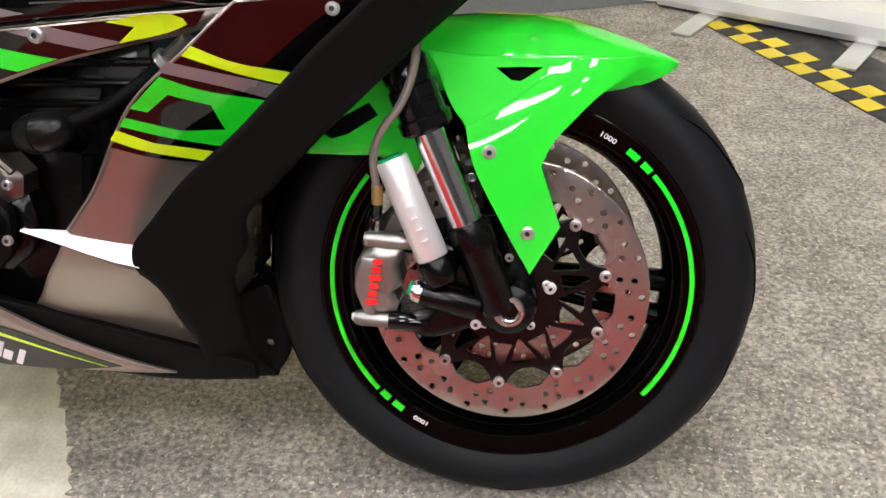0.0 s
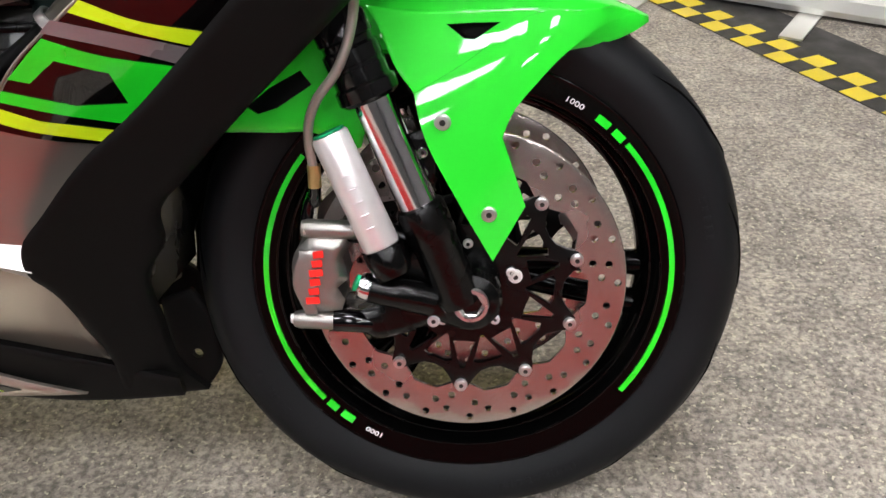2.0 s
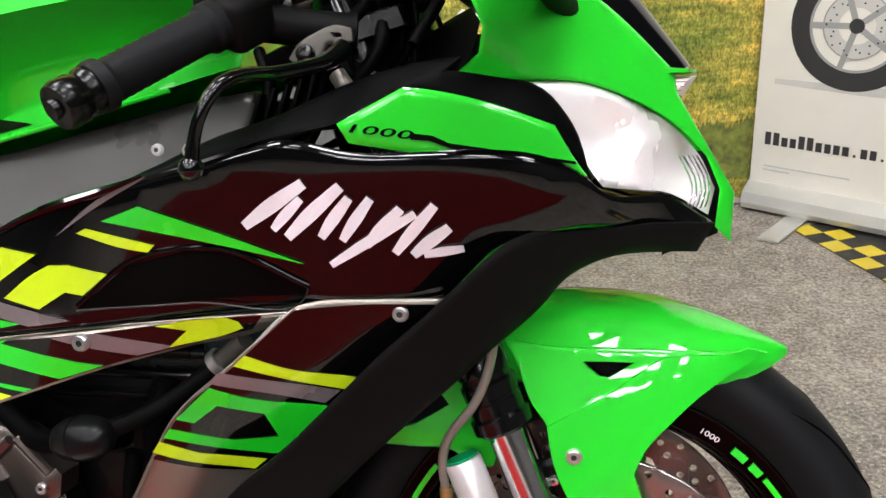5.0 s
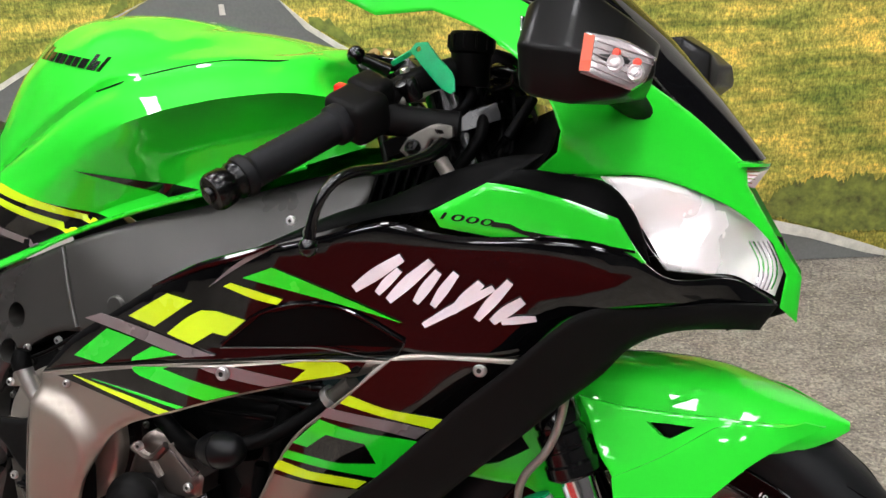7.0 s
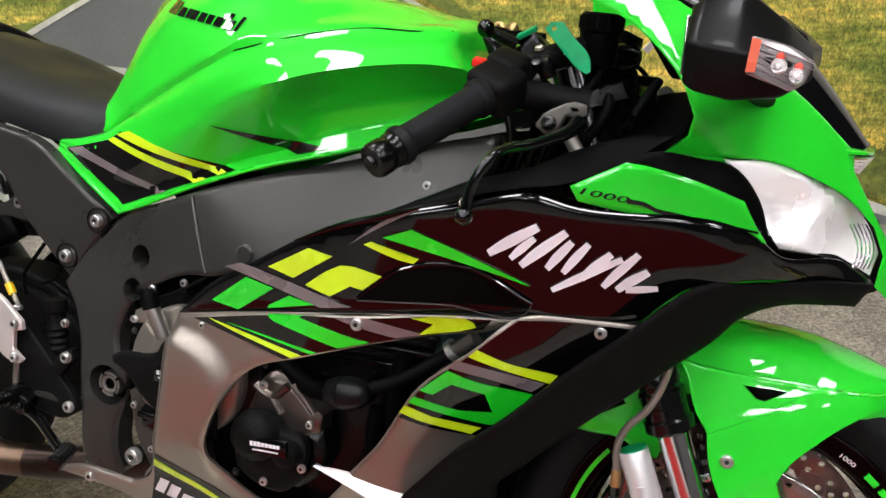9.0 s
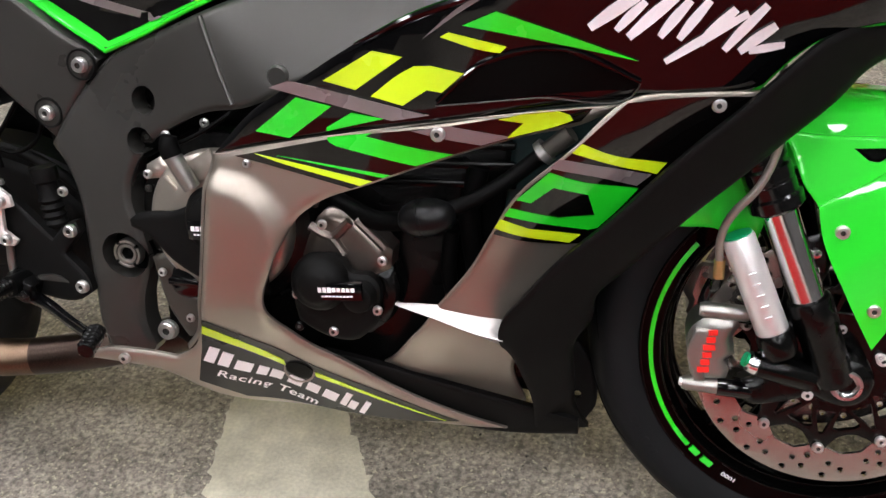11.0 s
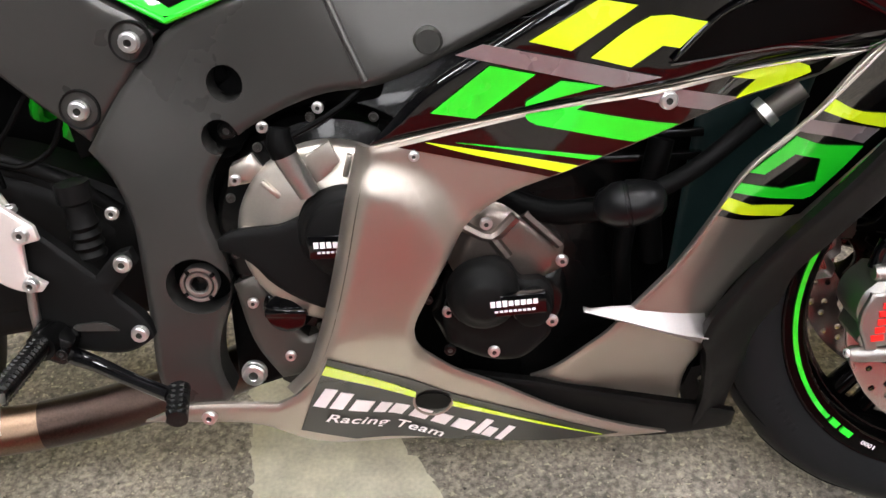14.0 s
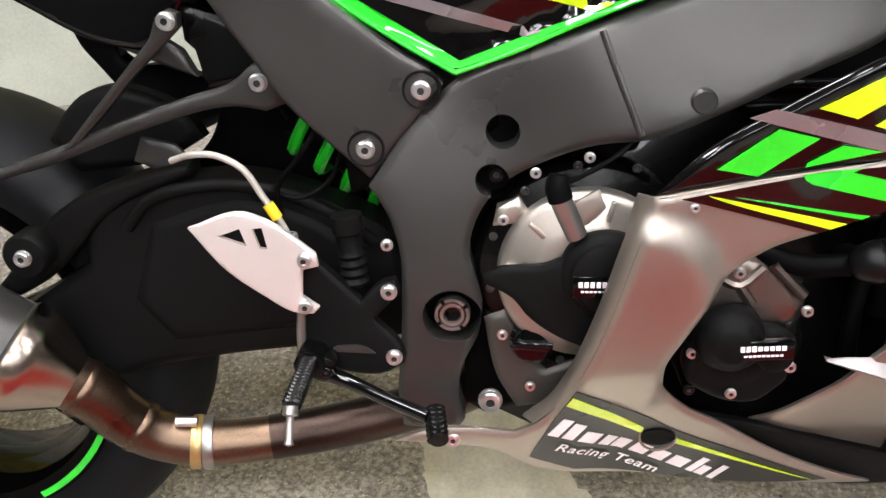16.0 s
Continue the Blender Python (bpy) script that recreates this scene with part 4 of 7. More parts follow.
# dark sheets give the notches their shade and hide the green inside
panel("notch_backing", [(-.03, .572), (.045, .572), (.008, .542)], off(skirt, 0.012), DARKGAP, guard, both=True)
panel("mudguard_rib", [(-.049, .504), (-.02, .520), (.005, .535), (.034, .556), (.057, .571), (.075, .5755), (.102, .5745), (.139, .576), (.160, .567), (.124, .558), (.098, .542), (.067, .513), (.041, .481), (.033, .462), (.056, .392), (.024, .338), (-.011, .404), (-.044, .477)], off(skirt, -0.0036), GREEN, guard, roll=0, corner=24, grid=0.012)
for s in (-1, 1):
    bolt((-.023, .1215 * s, .478), 0.009, guard, (0, s, 0))
    bolt((.020, .1185 * s, .387), 0.009, guard, (0, s, 0))
panel("mudguard_rear", [(-.260, .462), (-.187, .525), (-.14, .580), (-.10, .57), (-.085, .53), (-.105, .445), (-.125, .441), (-.145, .458), (-.19, .461)], flat(-.078), GREEN, guard, both=True, holes=[[(-.215, .487), (-.192, .505), (-.160, .522), (-.150, .508), (-.185, .486), (-.205, .480)]], thick=0.004)
part("mudguard_bracket", sheet([(-.06, .46), (-.035, .47), (-.025, .44), (-.035, .40), (-.055, .41)], flat(-.100), thick=0.006), BLACKCAST, guard)
for z in (.425, .445):
    bolt((-.043, -.103, z), 0.006, guard, OUT, CHROME)

# ---- fairing ----
upper = panel("upper_side_fairing", [(-.668, .587), (-.622, .631), (-.567, .664), (-.497, .704), (-.428, .733), (-.364, .751), (-.315, .763), (-.277, .774), (-.25, .78), (-.206, .772), (-.015, .748), (-.001, .734), (.063, .721), (.103, .695), (.096, .681), (.019, .700), (-.042, .700), (-.082, .690), (-.108, .667), (-.129, .643), (-.194, .644), (-.324, .631), (-.457, .620)], fair, GLOSSBLACK, BIKE, "gloss black upper side fairing", both=True, roll=0.004)
insertf = depth([(u, w, float(fair(u, w)) - .003) for u, w in ((-.209, .789), (-.151, .818), (-.013, .749), (-.034, .781))])
sideG = panel("side_fairing_insert", [(-.2060, .7925), (-.1545, .8205), (-.136, .8185), (-.0884, .8075), (-.040, .790), (-.024, .7627), (-.0140, .7490), (-.1103, .7635), (-.1686, .7725), (-.1975, .7775)], insertf, GREEN, BIKE, "green side fairing insert", both=True, corner=20)
panel("cockpit_trim", [(-.205, .795), (-.174, .812), (-.134, .832), (-.083, .828), (-.059, .824), (-.026, .79), (-.011, .748), (-.036, .779), (-.089, .800), (-.151, .817)], off(fair, 0.002), DARKGAP, BIKE, "black cockpit edge trim", both=True)
cowlf = depth([(-.131, .827, -.19), (-.068, .825, -.165), (.024, .807, -.115), (.091, .756, -.06), (.122, .675, -.03), (.068, .827, -.045), (-.10, .869, -.20), (-.106, .896, -.195), (-.033, .888, -.135), (.0, .912, -.075), (.04, .88, -.05), (-.14, .94, -.19)])
panel("upper_cowl", [(-.131, .827), (-.104, .849), (-.1, .869), (-.112, .896), (-.150, .940), (-.185, .965), (-.225, .981), (-.272, .974), (-.312, .994), (-.315, 1.055), (-.244, 1.040), (-.142, .990), (-.085, .955), (-.022, .912), (.005, .892), (.064, .838), (.066, .818), (.100, .762), (.126, .721), (.124, .672), (.106, .690), (.110, .725), (.095, .758), (.068, .785), (.026, .810), (-.021, .826), (-.068, .828)], cowlf, GREEN, BIKE, "lime green upper cowl around the headlight", both=True, corner=17, grid=0.010, roll=0.002, rollw=0.004)
lamp_line = [(-.068, .826), (-.021, .825), (.024, .809), (.065, .784), (.091, .757), (.107, .725), (.100, .700), (.063, .7225), (-.001, .735), (-.012, .749), (-.034, .782)]


def lamp_skin(u, w):
    return np.maximum(fair(u, w) + 0.004, cowlf(u, w))


def lamp_bowl(u, w):
    """Two reflector bowls behind the lens, with a ridge between them."""
    d = 0.004
    for cu, cw, ru, rw, deep in ((-.004, .777, .042, .034, .022), (.062, .748, .034, .032, .024)):
        r = ((u - cu) / ru) ** 2 + ((w - cw) / rw) ** 2
        d = d + deep * np.clip(1 - r, 0, 1)
    return lamp_skin(u, w) + d


head = panel("headlight", lamp_line, lamp_bowl, LENSGREY, BIKE, "clear headlight with bright reflector", both=True, thick=0.004, grid=0.009)
for n_ in range(5):
    part("reflector_rib", tube([(u - .0045 * n_, float(lamp_bowl(u - .0045 * n_, w)) - .0005, w) for u, w in ((.088, .757), (.0985, .738), (.1005, .722), (.096, .708))], .0011, 6), CHROME, head)
clear = panel("headlight_lens", lamp_line, lamp_skin, LENS, BIKE, "clear headlight lens", both=True, thick=0.002, roll=0)
clear.visible_shadow = False
panel("nose_inner", [(.055, .665), (.112, .680), (.114, .722), (.104, .760), (.075, .760), (.06, .70)], off(lamp_bowl, 0.008), MATTBLACK, BIKE, "matt black nose inner panel", both=True)
lens_row = [(-.046, .004), (-.036, 0), (.036, 0), (.046, .004)]
light = part("position_light", loft([[(.0590 - k, v, .8330 - k), (.0855 - 2 * k, v, .8345 - k), (.0725 - 2 * k, v, .8140 + k), (.0535 - k, v, .8160 + k)] for v, k in lens_row]), LENSGREY, BIKE, "small clear position light under the nose lip", sharp=20)
for k in range(4):
    d = .0042 * (k + .6)
    part("lens_rib", tube([(.0560 + .0006 * k, -.0462, .8185 + d * .85), (.0700 + .0026 * k, -.0462, .8170 + d)], .0006, 6), CHROME, light)
nose_lip = [[(.020, v, .842), (tip * .7, v, .8425), (tip, v, .8398), (tip - .001, v, .8365), (.058, v, .8345), (.020, v, .830)] for v, tip in ((-.056, .060), (-.050, .076), (-.032, .085), (0, .088), (.032, .085), (.050, .076), (.056, .060))]
part("nose_lip", loft(nose_lip), GREEN, BIKE, "green lip over the position light", sharp=40)

legf = depth([(0.1, 0.68, -0.06), (0, 0.69, -0.155), (-0.08, 0.68, -0.212), (-0.13, 0.645, -0.226), (-0.22, 0.56, -0.228), (-0.31, 0.475, -0.242), (-0.38, 0.37, -0.236), (-0.05, 0.63, -0.17), (-0.13, 0.56, -0.185), (-0.21, 0.488, -0.19), (-0.276, 0.416, -0.185), (-0.29, 0.33, -0.15), (-0.356, 0.206, -0.135), (-0.295, 0.161, -0.055), (-0.285, 0.24, -0.1)])
leg = panel("fairing_leg", [(.104, .695), (.088, .668), (.056, .672), (.0, .672), (-.028, .660), (-.053, .632), (-.094, .595), (-.132, .559), (-.189, .506), (-.215, .480), (-.250, .443), (-.278, .414), (-.284, .375), (-0.3004, 0.3497), (-0.3044, 0.2834), (-0.3046, 0.2204), (-0.2913, 0.1673), (-0.3245, 0.1821), (-0.3538, 0.1948), (-0.3509, 0.2535), (-0.3598, 0.311), (-0.3722, 0.3574), (-0.3769, 0.3664), (-.375, .400), (-.352, .430), (-.314, .474), (-.27, .512), (-.22, .562), (-.182, .600), (-.146, .632), (-.124, .653), (-.096, .680), (-.079, .694), (-.057, .703), (-.002, .701), (.055, .700)], off(legf, -0.004), MATTBLACK, BIKE, "matt black front fairing leg", both=True, thick=0.012, roll=0.005, rollw=0.010)
def bulged(u, w):
    """The side fairing swells over the clutch cover, with a rounded shoulder above."""
    t = np.clip((.495 - w) / .11, 0, 1)
    r = np.hypot(u + .672 + .030 * t * t, w - (.495 - .11 * t))
    k = np.clip((.079 - r) / .026, 0, 1)
    k = k * k * (3 - 2 * k) * np.clip((w - .33) / .07, 0, 1)
    return fair(u, w) - .015 * k


lower = panel("lower_side_fairing", [(-.668, .586), (-.594, .598), (-.507, .611), (-.376, .624), (-.258, .633), (-.292, .614), (-.352, .600), (-.418, .585), (-.507, .555), (-.565, .533), (-.591, .513), (-.609, .484), (-.630, .444), (-.643, .408), (-.637, .375), (-.613, .347), (-.571, .321), (-.511, .279), (-.441, .240), (-.384, .214), (-.497, .219), (-.604, .220), (-.755, .245), (-.807, .287), (-.860, .303), (-.906, .313), (-.862, .326), (-.826, .322), (-.783, .312), (-.762, .323), (-.742, .348), (-.719, .402), (-.696, .477), (-.680, .541)], bulged, SILVER, BIKE, "bronze-grey metallic lower side fairing", both=True, thick=0.005, roll=0.004, rollw=0.009, grid=0.0085)
frontf = depth([(-0.251, 0.642, -0.243), (-0.295, 0.602, -0.253), (-0.358, 0.543, -0.254), (-0.378, 0.512, -0.254), (-0.444, 0.414, -0.24), (-0.319, 0.557, -0.251), (-0.167, 0.633, -0.216), (-0.22, 0.56, -0.196), (-0.286, 0.512, -0.208), (-0.33, 0.46, -0.205), (-0.377, 0.372, -0.216), (-0.365, 0.225, -0.115), (-0.53, 0.304, -0.174), (-0.511, 0.302, -0.18), (-0.469, 0.381, -0.23), (-0.43, 0.26, -0.145)])
front_low = panel("front_lower_fairing", [(-0.2509, 0.6413), (-0.19, 0.646), (-0.128, 0.645), (-0.15, 0.604), (-0.235, 0.516), (-0.3, 0.445), (-0.355, 0.405), (-0.37, 0.372), (-0.3643, 0.348), (-0.3719, 0.3112), (-0.365, 0.2369), (-0.3791, 0.2284), (-0.4122, 0.2399), (-0.4568, 0.2604), (-0.4953, 0.2892), (-0.5317, 0.3033), (-0.5154, 0.3195), (-0.4835, 0.3611), (-0.4656, 0.3831), (-0.4434, 0.4155), (-0.4049, 0.4641), (-0.3793, 0.5091), (-0.3619, 0.539), (-0.3549, 0.5477), (-0.3017, 0.595)], frontf, SILVER, BIKE, "bronze-grey metallic front lower fairing", both=True, thick=0.005, roll=0.003, rollw=0.006)
rim_edge = smooth([(-.667, .586), (-.680, .541), (-.696, .477), (-.719, .402), (-.742, .348), (-.762, .325)], closed=False, step=.01)
part("fairing_return", loft([[(u - .0005, float(bulged(u, w)) + .0035, w), (u - .0035, float(bulged(u, w)) + .0050, w - .0005), (u - .0125, float(bulged(u, w)) + .020, w - .002), (u - .0115, float(bulged(u, w)) + .024, w - .002), (u - .0005, float(bulged(u, w)) + .0065, w)] for u, w in rim_edge]), SILVER, lower, "folded rear edge of the fairing", sharp=50)
panel("belly_pan", [(-.60, .325), (-.529, .310), (-.459, .286), (-.365, .248), (-.300, .215), (-.30, .19), (-.413, .199), (-.457, .207), (-.604, .218)], off(fair, 0.014), MATTBLACK, BIKE, "matt black belly pan", both=True, thick=0.01)

# ---- frame ----
frame_part = panel("frame_spar", [(-.838, .672), (-.757, .703), (-.680, .731), (-.610, .753), (-.528, .774), (-.461, .793), (-.390, .813), (-.335, .822), (-.327, .797), (-.370, .745), (-.412, .726), (-.467, .697), (-.533, .671), (-.601, .643), (-.663, .620), (-.707, .614), (-.759, .594), (-.800, .568), (-.823, .534), (-.829, .500), (-.823, .476), (-.817, .451), (-.819, .418), (-.838, .368), (-.842, .332), (-.835, .303), (-.843, .290), (-.902, .294), (-.906, .338), (-.902, .381), (-.898, .449), (-.899, .504), (-.911, .543), (-.927, .568), (-.884, .628)], spar, FRAMEGREY, BIKE, "satin dark grey aluminium frame spar", both=True, thick=0.03, roll=0.006, rollw=0.009, holes=[circle((-.797, .622), .0165, 20), circle((-.807, .575), .0165, 20), circle((-.847, .433), .030, 26)])
seatrail = panel("seat_rail_cover", [(-1.075, .778), (-.98, .757), (-.927, .719), (-.886, .690), (-.868, .680), (-.8535, .6655), (-.9265, .5735), (-.953, .598), (-.979, .6215), (-1.0041, .6477), (-1.0324, .6891), (-1.0484, .7116), (-1.0649, .7358), (-1.085, .765)], flat(-.178), FRAMEGREY, BIKE, "dark grey seat rail cover", both=True, thick=0.02, roll=0.0035, rollw=0.005, corner=28)

# added dark sheet: the gap between frame and seat rail reads as shade
panel("frame_gap_shade", [(-.905, .70), (-.82, .705), (-.80, .62), (-.86, .58), (-.95, .55), (-.96, .62)], flat(-.152), DARKGAP, BIKE, "dark sheet for the shade in the frame gap", both=True)

# ---- tank ----
def tank_ring(u, vb, wb, vc, wc, vr, wr, vs, ws, wt):
    """A tank section: lower edge, knee hollow, crease, groove and ridge, shoulder, middle line, and its mirror image."""
    h = min(1.0, max(0.0, (u + 0.572) / 0.022))
    h = h * h * (3 - 2 * h)
    g = min(1.0, max(0.0, (-0.60 - u) / 0.05)) * min(1.0, max(0.0, (u + 0.96) / 0.05))
    fade = min(1.0, max(0.0, (u + 0.93) / 0.12))
    low = (vb - 0.009 * fade, wb + (0.16 + 0.10 * h) * (wc - wb))
    mid2 = ((0.55 * vb + 0.45 * vc) * (1 - h) + (vb - 0.001) * h, 0.45 * wb + 0.55 * wc)
    low1 = (0.16 * vb + 0.84 * vc + 0.002, 0.16 * wb + 0.84 * wc)
    mid1 = ((1 - h) * low1[0] + h * (vc - 0.026), (1 - h) * low1[1] + h * (wc - 0.014))
    over = (0.5 * (vc + vr) + 0.004, 0.5 * (wc + wr))
    groove = (0.14 * vc + 0.86 * vr - 0.0055 * g, 0.14 * wc + 0.86 * wr)
    face = (0.5 * (vr + vs) + 0.003, 0.5 * (wr + ws))
    crown = (0.56 * vs, ws + (wt - ws) * 0.80)
    half = smooth([(-v, w) for v, w in ((vb, wb), low, mid2, mid1, (vc, wc), over, groove, (vr, wr), face, (vs, ws), crown, (0.0, wt))], closed=False, corner=33, count=5)
    full = np.r_[half, [(-v, w) for v, w in half[-2::-1]]]
    cut = 0.034 if u > -.35 else 0.0
    return [(u - cut * min(1.0, max(0.0, (w - .885) / .04)), v, w) for v, w in full]


tank_rows = [(-.968, .149, .749, .146, .757, .142, .763, .120, .775, .785), (-.93, .156, .728, .154, .750, .138, .772, .105, .805, .850), (-.89, .164, .702, .160, .765, .133, .787, .102, .862, .935), (-.85, .172, .680, .168, .775, .146, .810, .112, .912, .982), (-.79, .179, .695, .182, .790, .164, .843, .130, .945, 1.003), (-.73, .182, .722, .195, .810, .184, .872, .147, .960, 1.008), (-.68, .180, .742, .208, .830, .198, .894, .156, .966, 1.008), (-.63, .178, .759, .222, .850, .197, .918, .146, .968, 1.003), (-.59, .174, .771, .232, .864, .200, .922, .140, .967, .995), (-.56, .172, .779, .236, .872, .196, .926, .126, .972, .988), (-.53, .169, .787, .234, .881, .189, .932, .108, .974, .984), (-.50, .166, .795, .229, .888, .180, .937, .094, .972, .979), (-.44, .155, .812, .220, .898, .163, .939, .082, .959, .965), (-.38, .140, .832, .206, .902, .142, .940, .072, .949, .951), (-.342, .12, .845, .186, .899, .125, .930, .062, .936, .938)]
cols = [smooth([np.array(p) for p in c], closed=False, count=3, corner=80) for c in zip(*[tank_ring(*r) for r in tank_rows])]
tank = part("fuel_tank", loft([[c[i] for c in cols] for i in range(len(cols[0]))], closed=False), GREEN, BIKE, "lime green gloss fuel tank", sharp=50)
seat = part("seat", loft([[(u, s * v, w) for s, v, w in ((-1, hw, lo), (-1, hw * 1.05, (lo + hi) / 2), (-1, hw * 0.9, hi - 0.012), (-1, hw * 0.45, hi), (1, hw * 0.45, hi), (1, hw * 0.9, hi - 0.012), (1, hw * 1.05, (lo + hi) / 2), (1, hw, lo))] for u, hw, lo, hi in ((-.880, .10, .755, .800), (-.905, .130, .752, .822), (-.95, .140, .755, .828), (-1.0, .145, .762, .836), (-1.07, .152, .780, .850), (-1.14, .155, .80, .872), (-1.22, .15, .825, .895), (-1.27, .12, .85, .905))]), SEAT, BIKE, "black vinyl rider seat", sharp=70)

# ---- graphics on the fairing ----


def film(name, outline, mat, parent, level=1, field=fair, corner=14, label=""):
    return decal(name, outline, field, mat, parent, 0.0012 + 0.0010 * level, label, corner=corner)


lowerf = bulged


def logo_row(base, rise, mat, parent, field, level):
    """A word mark as plain slanted blocks of uneven width and height."""
    a, b, up = np.array(base[0]), np.array(base[1]), np.array(rise)
    for s0, s1, h in ((0, .06, 1.0), (.08, .145, .9), (.175, .27, .62), (.30, .36, .62), (.375, .45, .62), (.485, .575, .62), (.605, .685, .62), (.715, .805, .62), (.835, .875, 1.0), (.885, .935, .6), (.965, 1.0, .95)):
        p, q = a + (b - a) * s0, a + (b - a) * s1
        film("logo_block", [p, q, q + up * h, p + up * h], mat, parent, level, field)


film("graphic_block", [(-.618, .612), (-.571, .647), (-.536, .638), (-.583, .605)], GREENDECAL, upper)
film("graphic_block", [(-.544, .6125), (-.543, .6165), (-.516, .632), (-.483, .6265)], GREENDECAL, upper)
film("graphic_band", [(-.597, .657), (-.576, .664), (-.520, .6505), (-.438, .6302), (-.475, .6246), (-.538, .6408)], GREYFILM, upper)
film("graphic_block", [(-.541, .664), (-.489, .693), (-.460, .687), (-.509, .655)], LIME, upper)
film("graphic_block", [(-.494, .649), (-.462, .672), (-.450, .678), (-.434, .678), (-.404, .670), (-.425, .652), (-.439, .655), (-.463, .640)], LIME, upper)
film("graphic_block", [(-.424, .705), (-.416, .709), (-.364, .694), (-.370, .688), (-.385, .691)], LIME, upper)
film("graphic_wedge", [(-.403, .715), (-.372, .727), (-.243, .678)], GREENDECAL, upper)
# brush-stroke emblem, as plain strokes
for base, tip, wide in (((-.289, .7105), (-.2355, .7455), .0115), ((-.2650, .7075), (-.2390, .7330), .0085), ((-.2540, .7010), (-.2060, .7430), .0110), ((-.2260, .7010), (-.2000, .7335), .0095), ((-.2090, .6985), (-.1830, .7330), .0090), ((-.1900, .6940), (-.1600, .7245), .0100), ((-.2200, .6775), (-.1490, .7200), .0085), ((-.1680, .6870), (-.1330, .7270), .0095), ((-.1540, .6850), (-.1230, .7080), .0105), ((-.1450, .6850), (-.1130, .6890), .0080)):
    a, b = np.array(base), np.array(tip)
    n_ = np.array((a[1] - b[1], b[0] - a[0])) / np.linalg.norm(b - a) * wide / 2
    stroke = [a + n_ * .55, a * .6 + b * .4 + n_ * 1.1, b + n_ * .8, b - n_ * .7, a * .5 + b * .5 - n_, a - n_ * .8]
    film("pale_stroke", stroke, WHITEFILM, upper, 1, corner=50, label="white brush-stroke emblem")
# ram slot: a flat near-black film for the recess's shade, with a raised lip
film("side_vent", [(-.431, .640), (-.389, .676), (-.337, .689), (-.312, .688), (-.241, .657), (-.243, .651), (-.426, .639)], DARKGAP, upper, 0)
part("vent_lip", tube([(u, float(fair(u, w)) - 0.003, w) for u, w in ((-.431, .6395), (-.34, .6425), (-.243, .651), (-.241, .656))], 0.0008, 8), FRAMEGREY, upper)
part("vent_lip", tube([(u, float(fair(u, w)) - 0.002, w) for u, w in ((-.241, .658), (-.312, .690), (-.337, .691), (-.389, .678), (-.43, .643))], 0.0022, 8), GLOSSBLACK, upper)
part("fairing_edge", tube([(u, float(fair(u, w)) - 0.003, w) for u, w in ((-.505, .700), (-.441, .727), (-.403, .7385), (-.364, .752))], [0.001, 0.004, 0.004, 0.001], 8), GLOSSBLACK, upper)
# glint along the fairing's pointed edge, painted as a grey film
film("pale_stroke", [(-.441, .703), (-.403, .728), (-.363, .7505), (-.366, .7515), (-.405, .732)], GREYFILM, upper, 0)
part("seam_edge", tube([(u, float(fair(u, w)) - 0.0006, w) for u, w in ((-.664, .5865), (-.594, .599), (-.507, .6125), (-.376, .6255), (-.26, .634), (-.13, .6415))], 0.0009, 8), SILVER, lower, "thin silver seam edge")
part("seam_edge", tube([(u, float(frontf(u, w)) - 0.0004, w) for u, w in ((-0.2509, 0.6413), (-0.3017, 0.595), (-0.3549, 0.5477), (-0.3619, 0.539), (-0.3793, 0.5091), (-0.4049, 0.4641), (-0.4434, 0.4155))], 0.0013, 8), SILVER, front_low, "thin silver edge")

film("graphic_field", [(-.645, .585), (-.507, .6095), (-.376, .6225), (-.285, .631), (-.296, .617), (-.352, .603), (-.418, .588), (-.507, .558), (-.524, .552)], BLACKFILM, lower, 0, lowerf)
film("graphic_block", [(-.544, .6045), (-.543, .6065), (-.497, .6115), (-.504, .608), (-.419, .5885), (-.455, .5775), (-.535, .597), (-.542, .601)], GREENDECAL, lower, 1, lowerf)
film("graphic_stripe", [(-.623, .588), (-.501, .5605), (-.514, .5555), (-.618, .586)], LIME, lower, 1, lowerf)
film("graphic_stripe", [(-.599, .586), (-.482, .5675), (-.489, .5645)], GREENDECAL, lower, 1, lowerf)
film("graphic_band", [(-.456, .6145), (-.421, .6185), (-.364, .6015), (-.392, .5955)], GREYFILM, lower, 1, lowerf)
film("graphic_block", [(-.375, .6215), (-.317, .6275), (-.307, .6235), (-.304, .618), (-.312, .6145), (-.369, .6005), (-.352, .616)], LIME, lower, 1, lowerf, corner=32)
film("graphic_field", [(-0.2535, 0.639), (-0.19, 0.6425), (-0.135, 0.641), (-0.16, 0.605), (-0.236, 0.525), (-0.285, 0.478), (-0.3245, 0.4829), (-0.3489, 0.4899), (-0.3826, 0.506), (-0.3763, 0.5091), (-0.3589, 0.539), (-0.3519, 0.5477), (-0.2987, 0.595)], BLACKFILM, front_low, 0, frontf)
low = frontf
film("graphic_stripe", [(-0.2928, 0.6011), (-0.2641, 0.5848), (-0.2119, 0.5702), (-0.2211, 0.5581), (-0.2542, 0.57), (-0.3017, 0.5923)], LIME, front_low, 1, low)
film("graphic_band", [(-0.3137, 0.5873), (-0.2736, 0.5736), (-0.2262, 0.5577), (-0.2403, 0.546), (-0.2844, 0.5646), (-0.3226, 0.5782)], GREYFILM, front_low, 1, low)
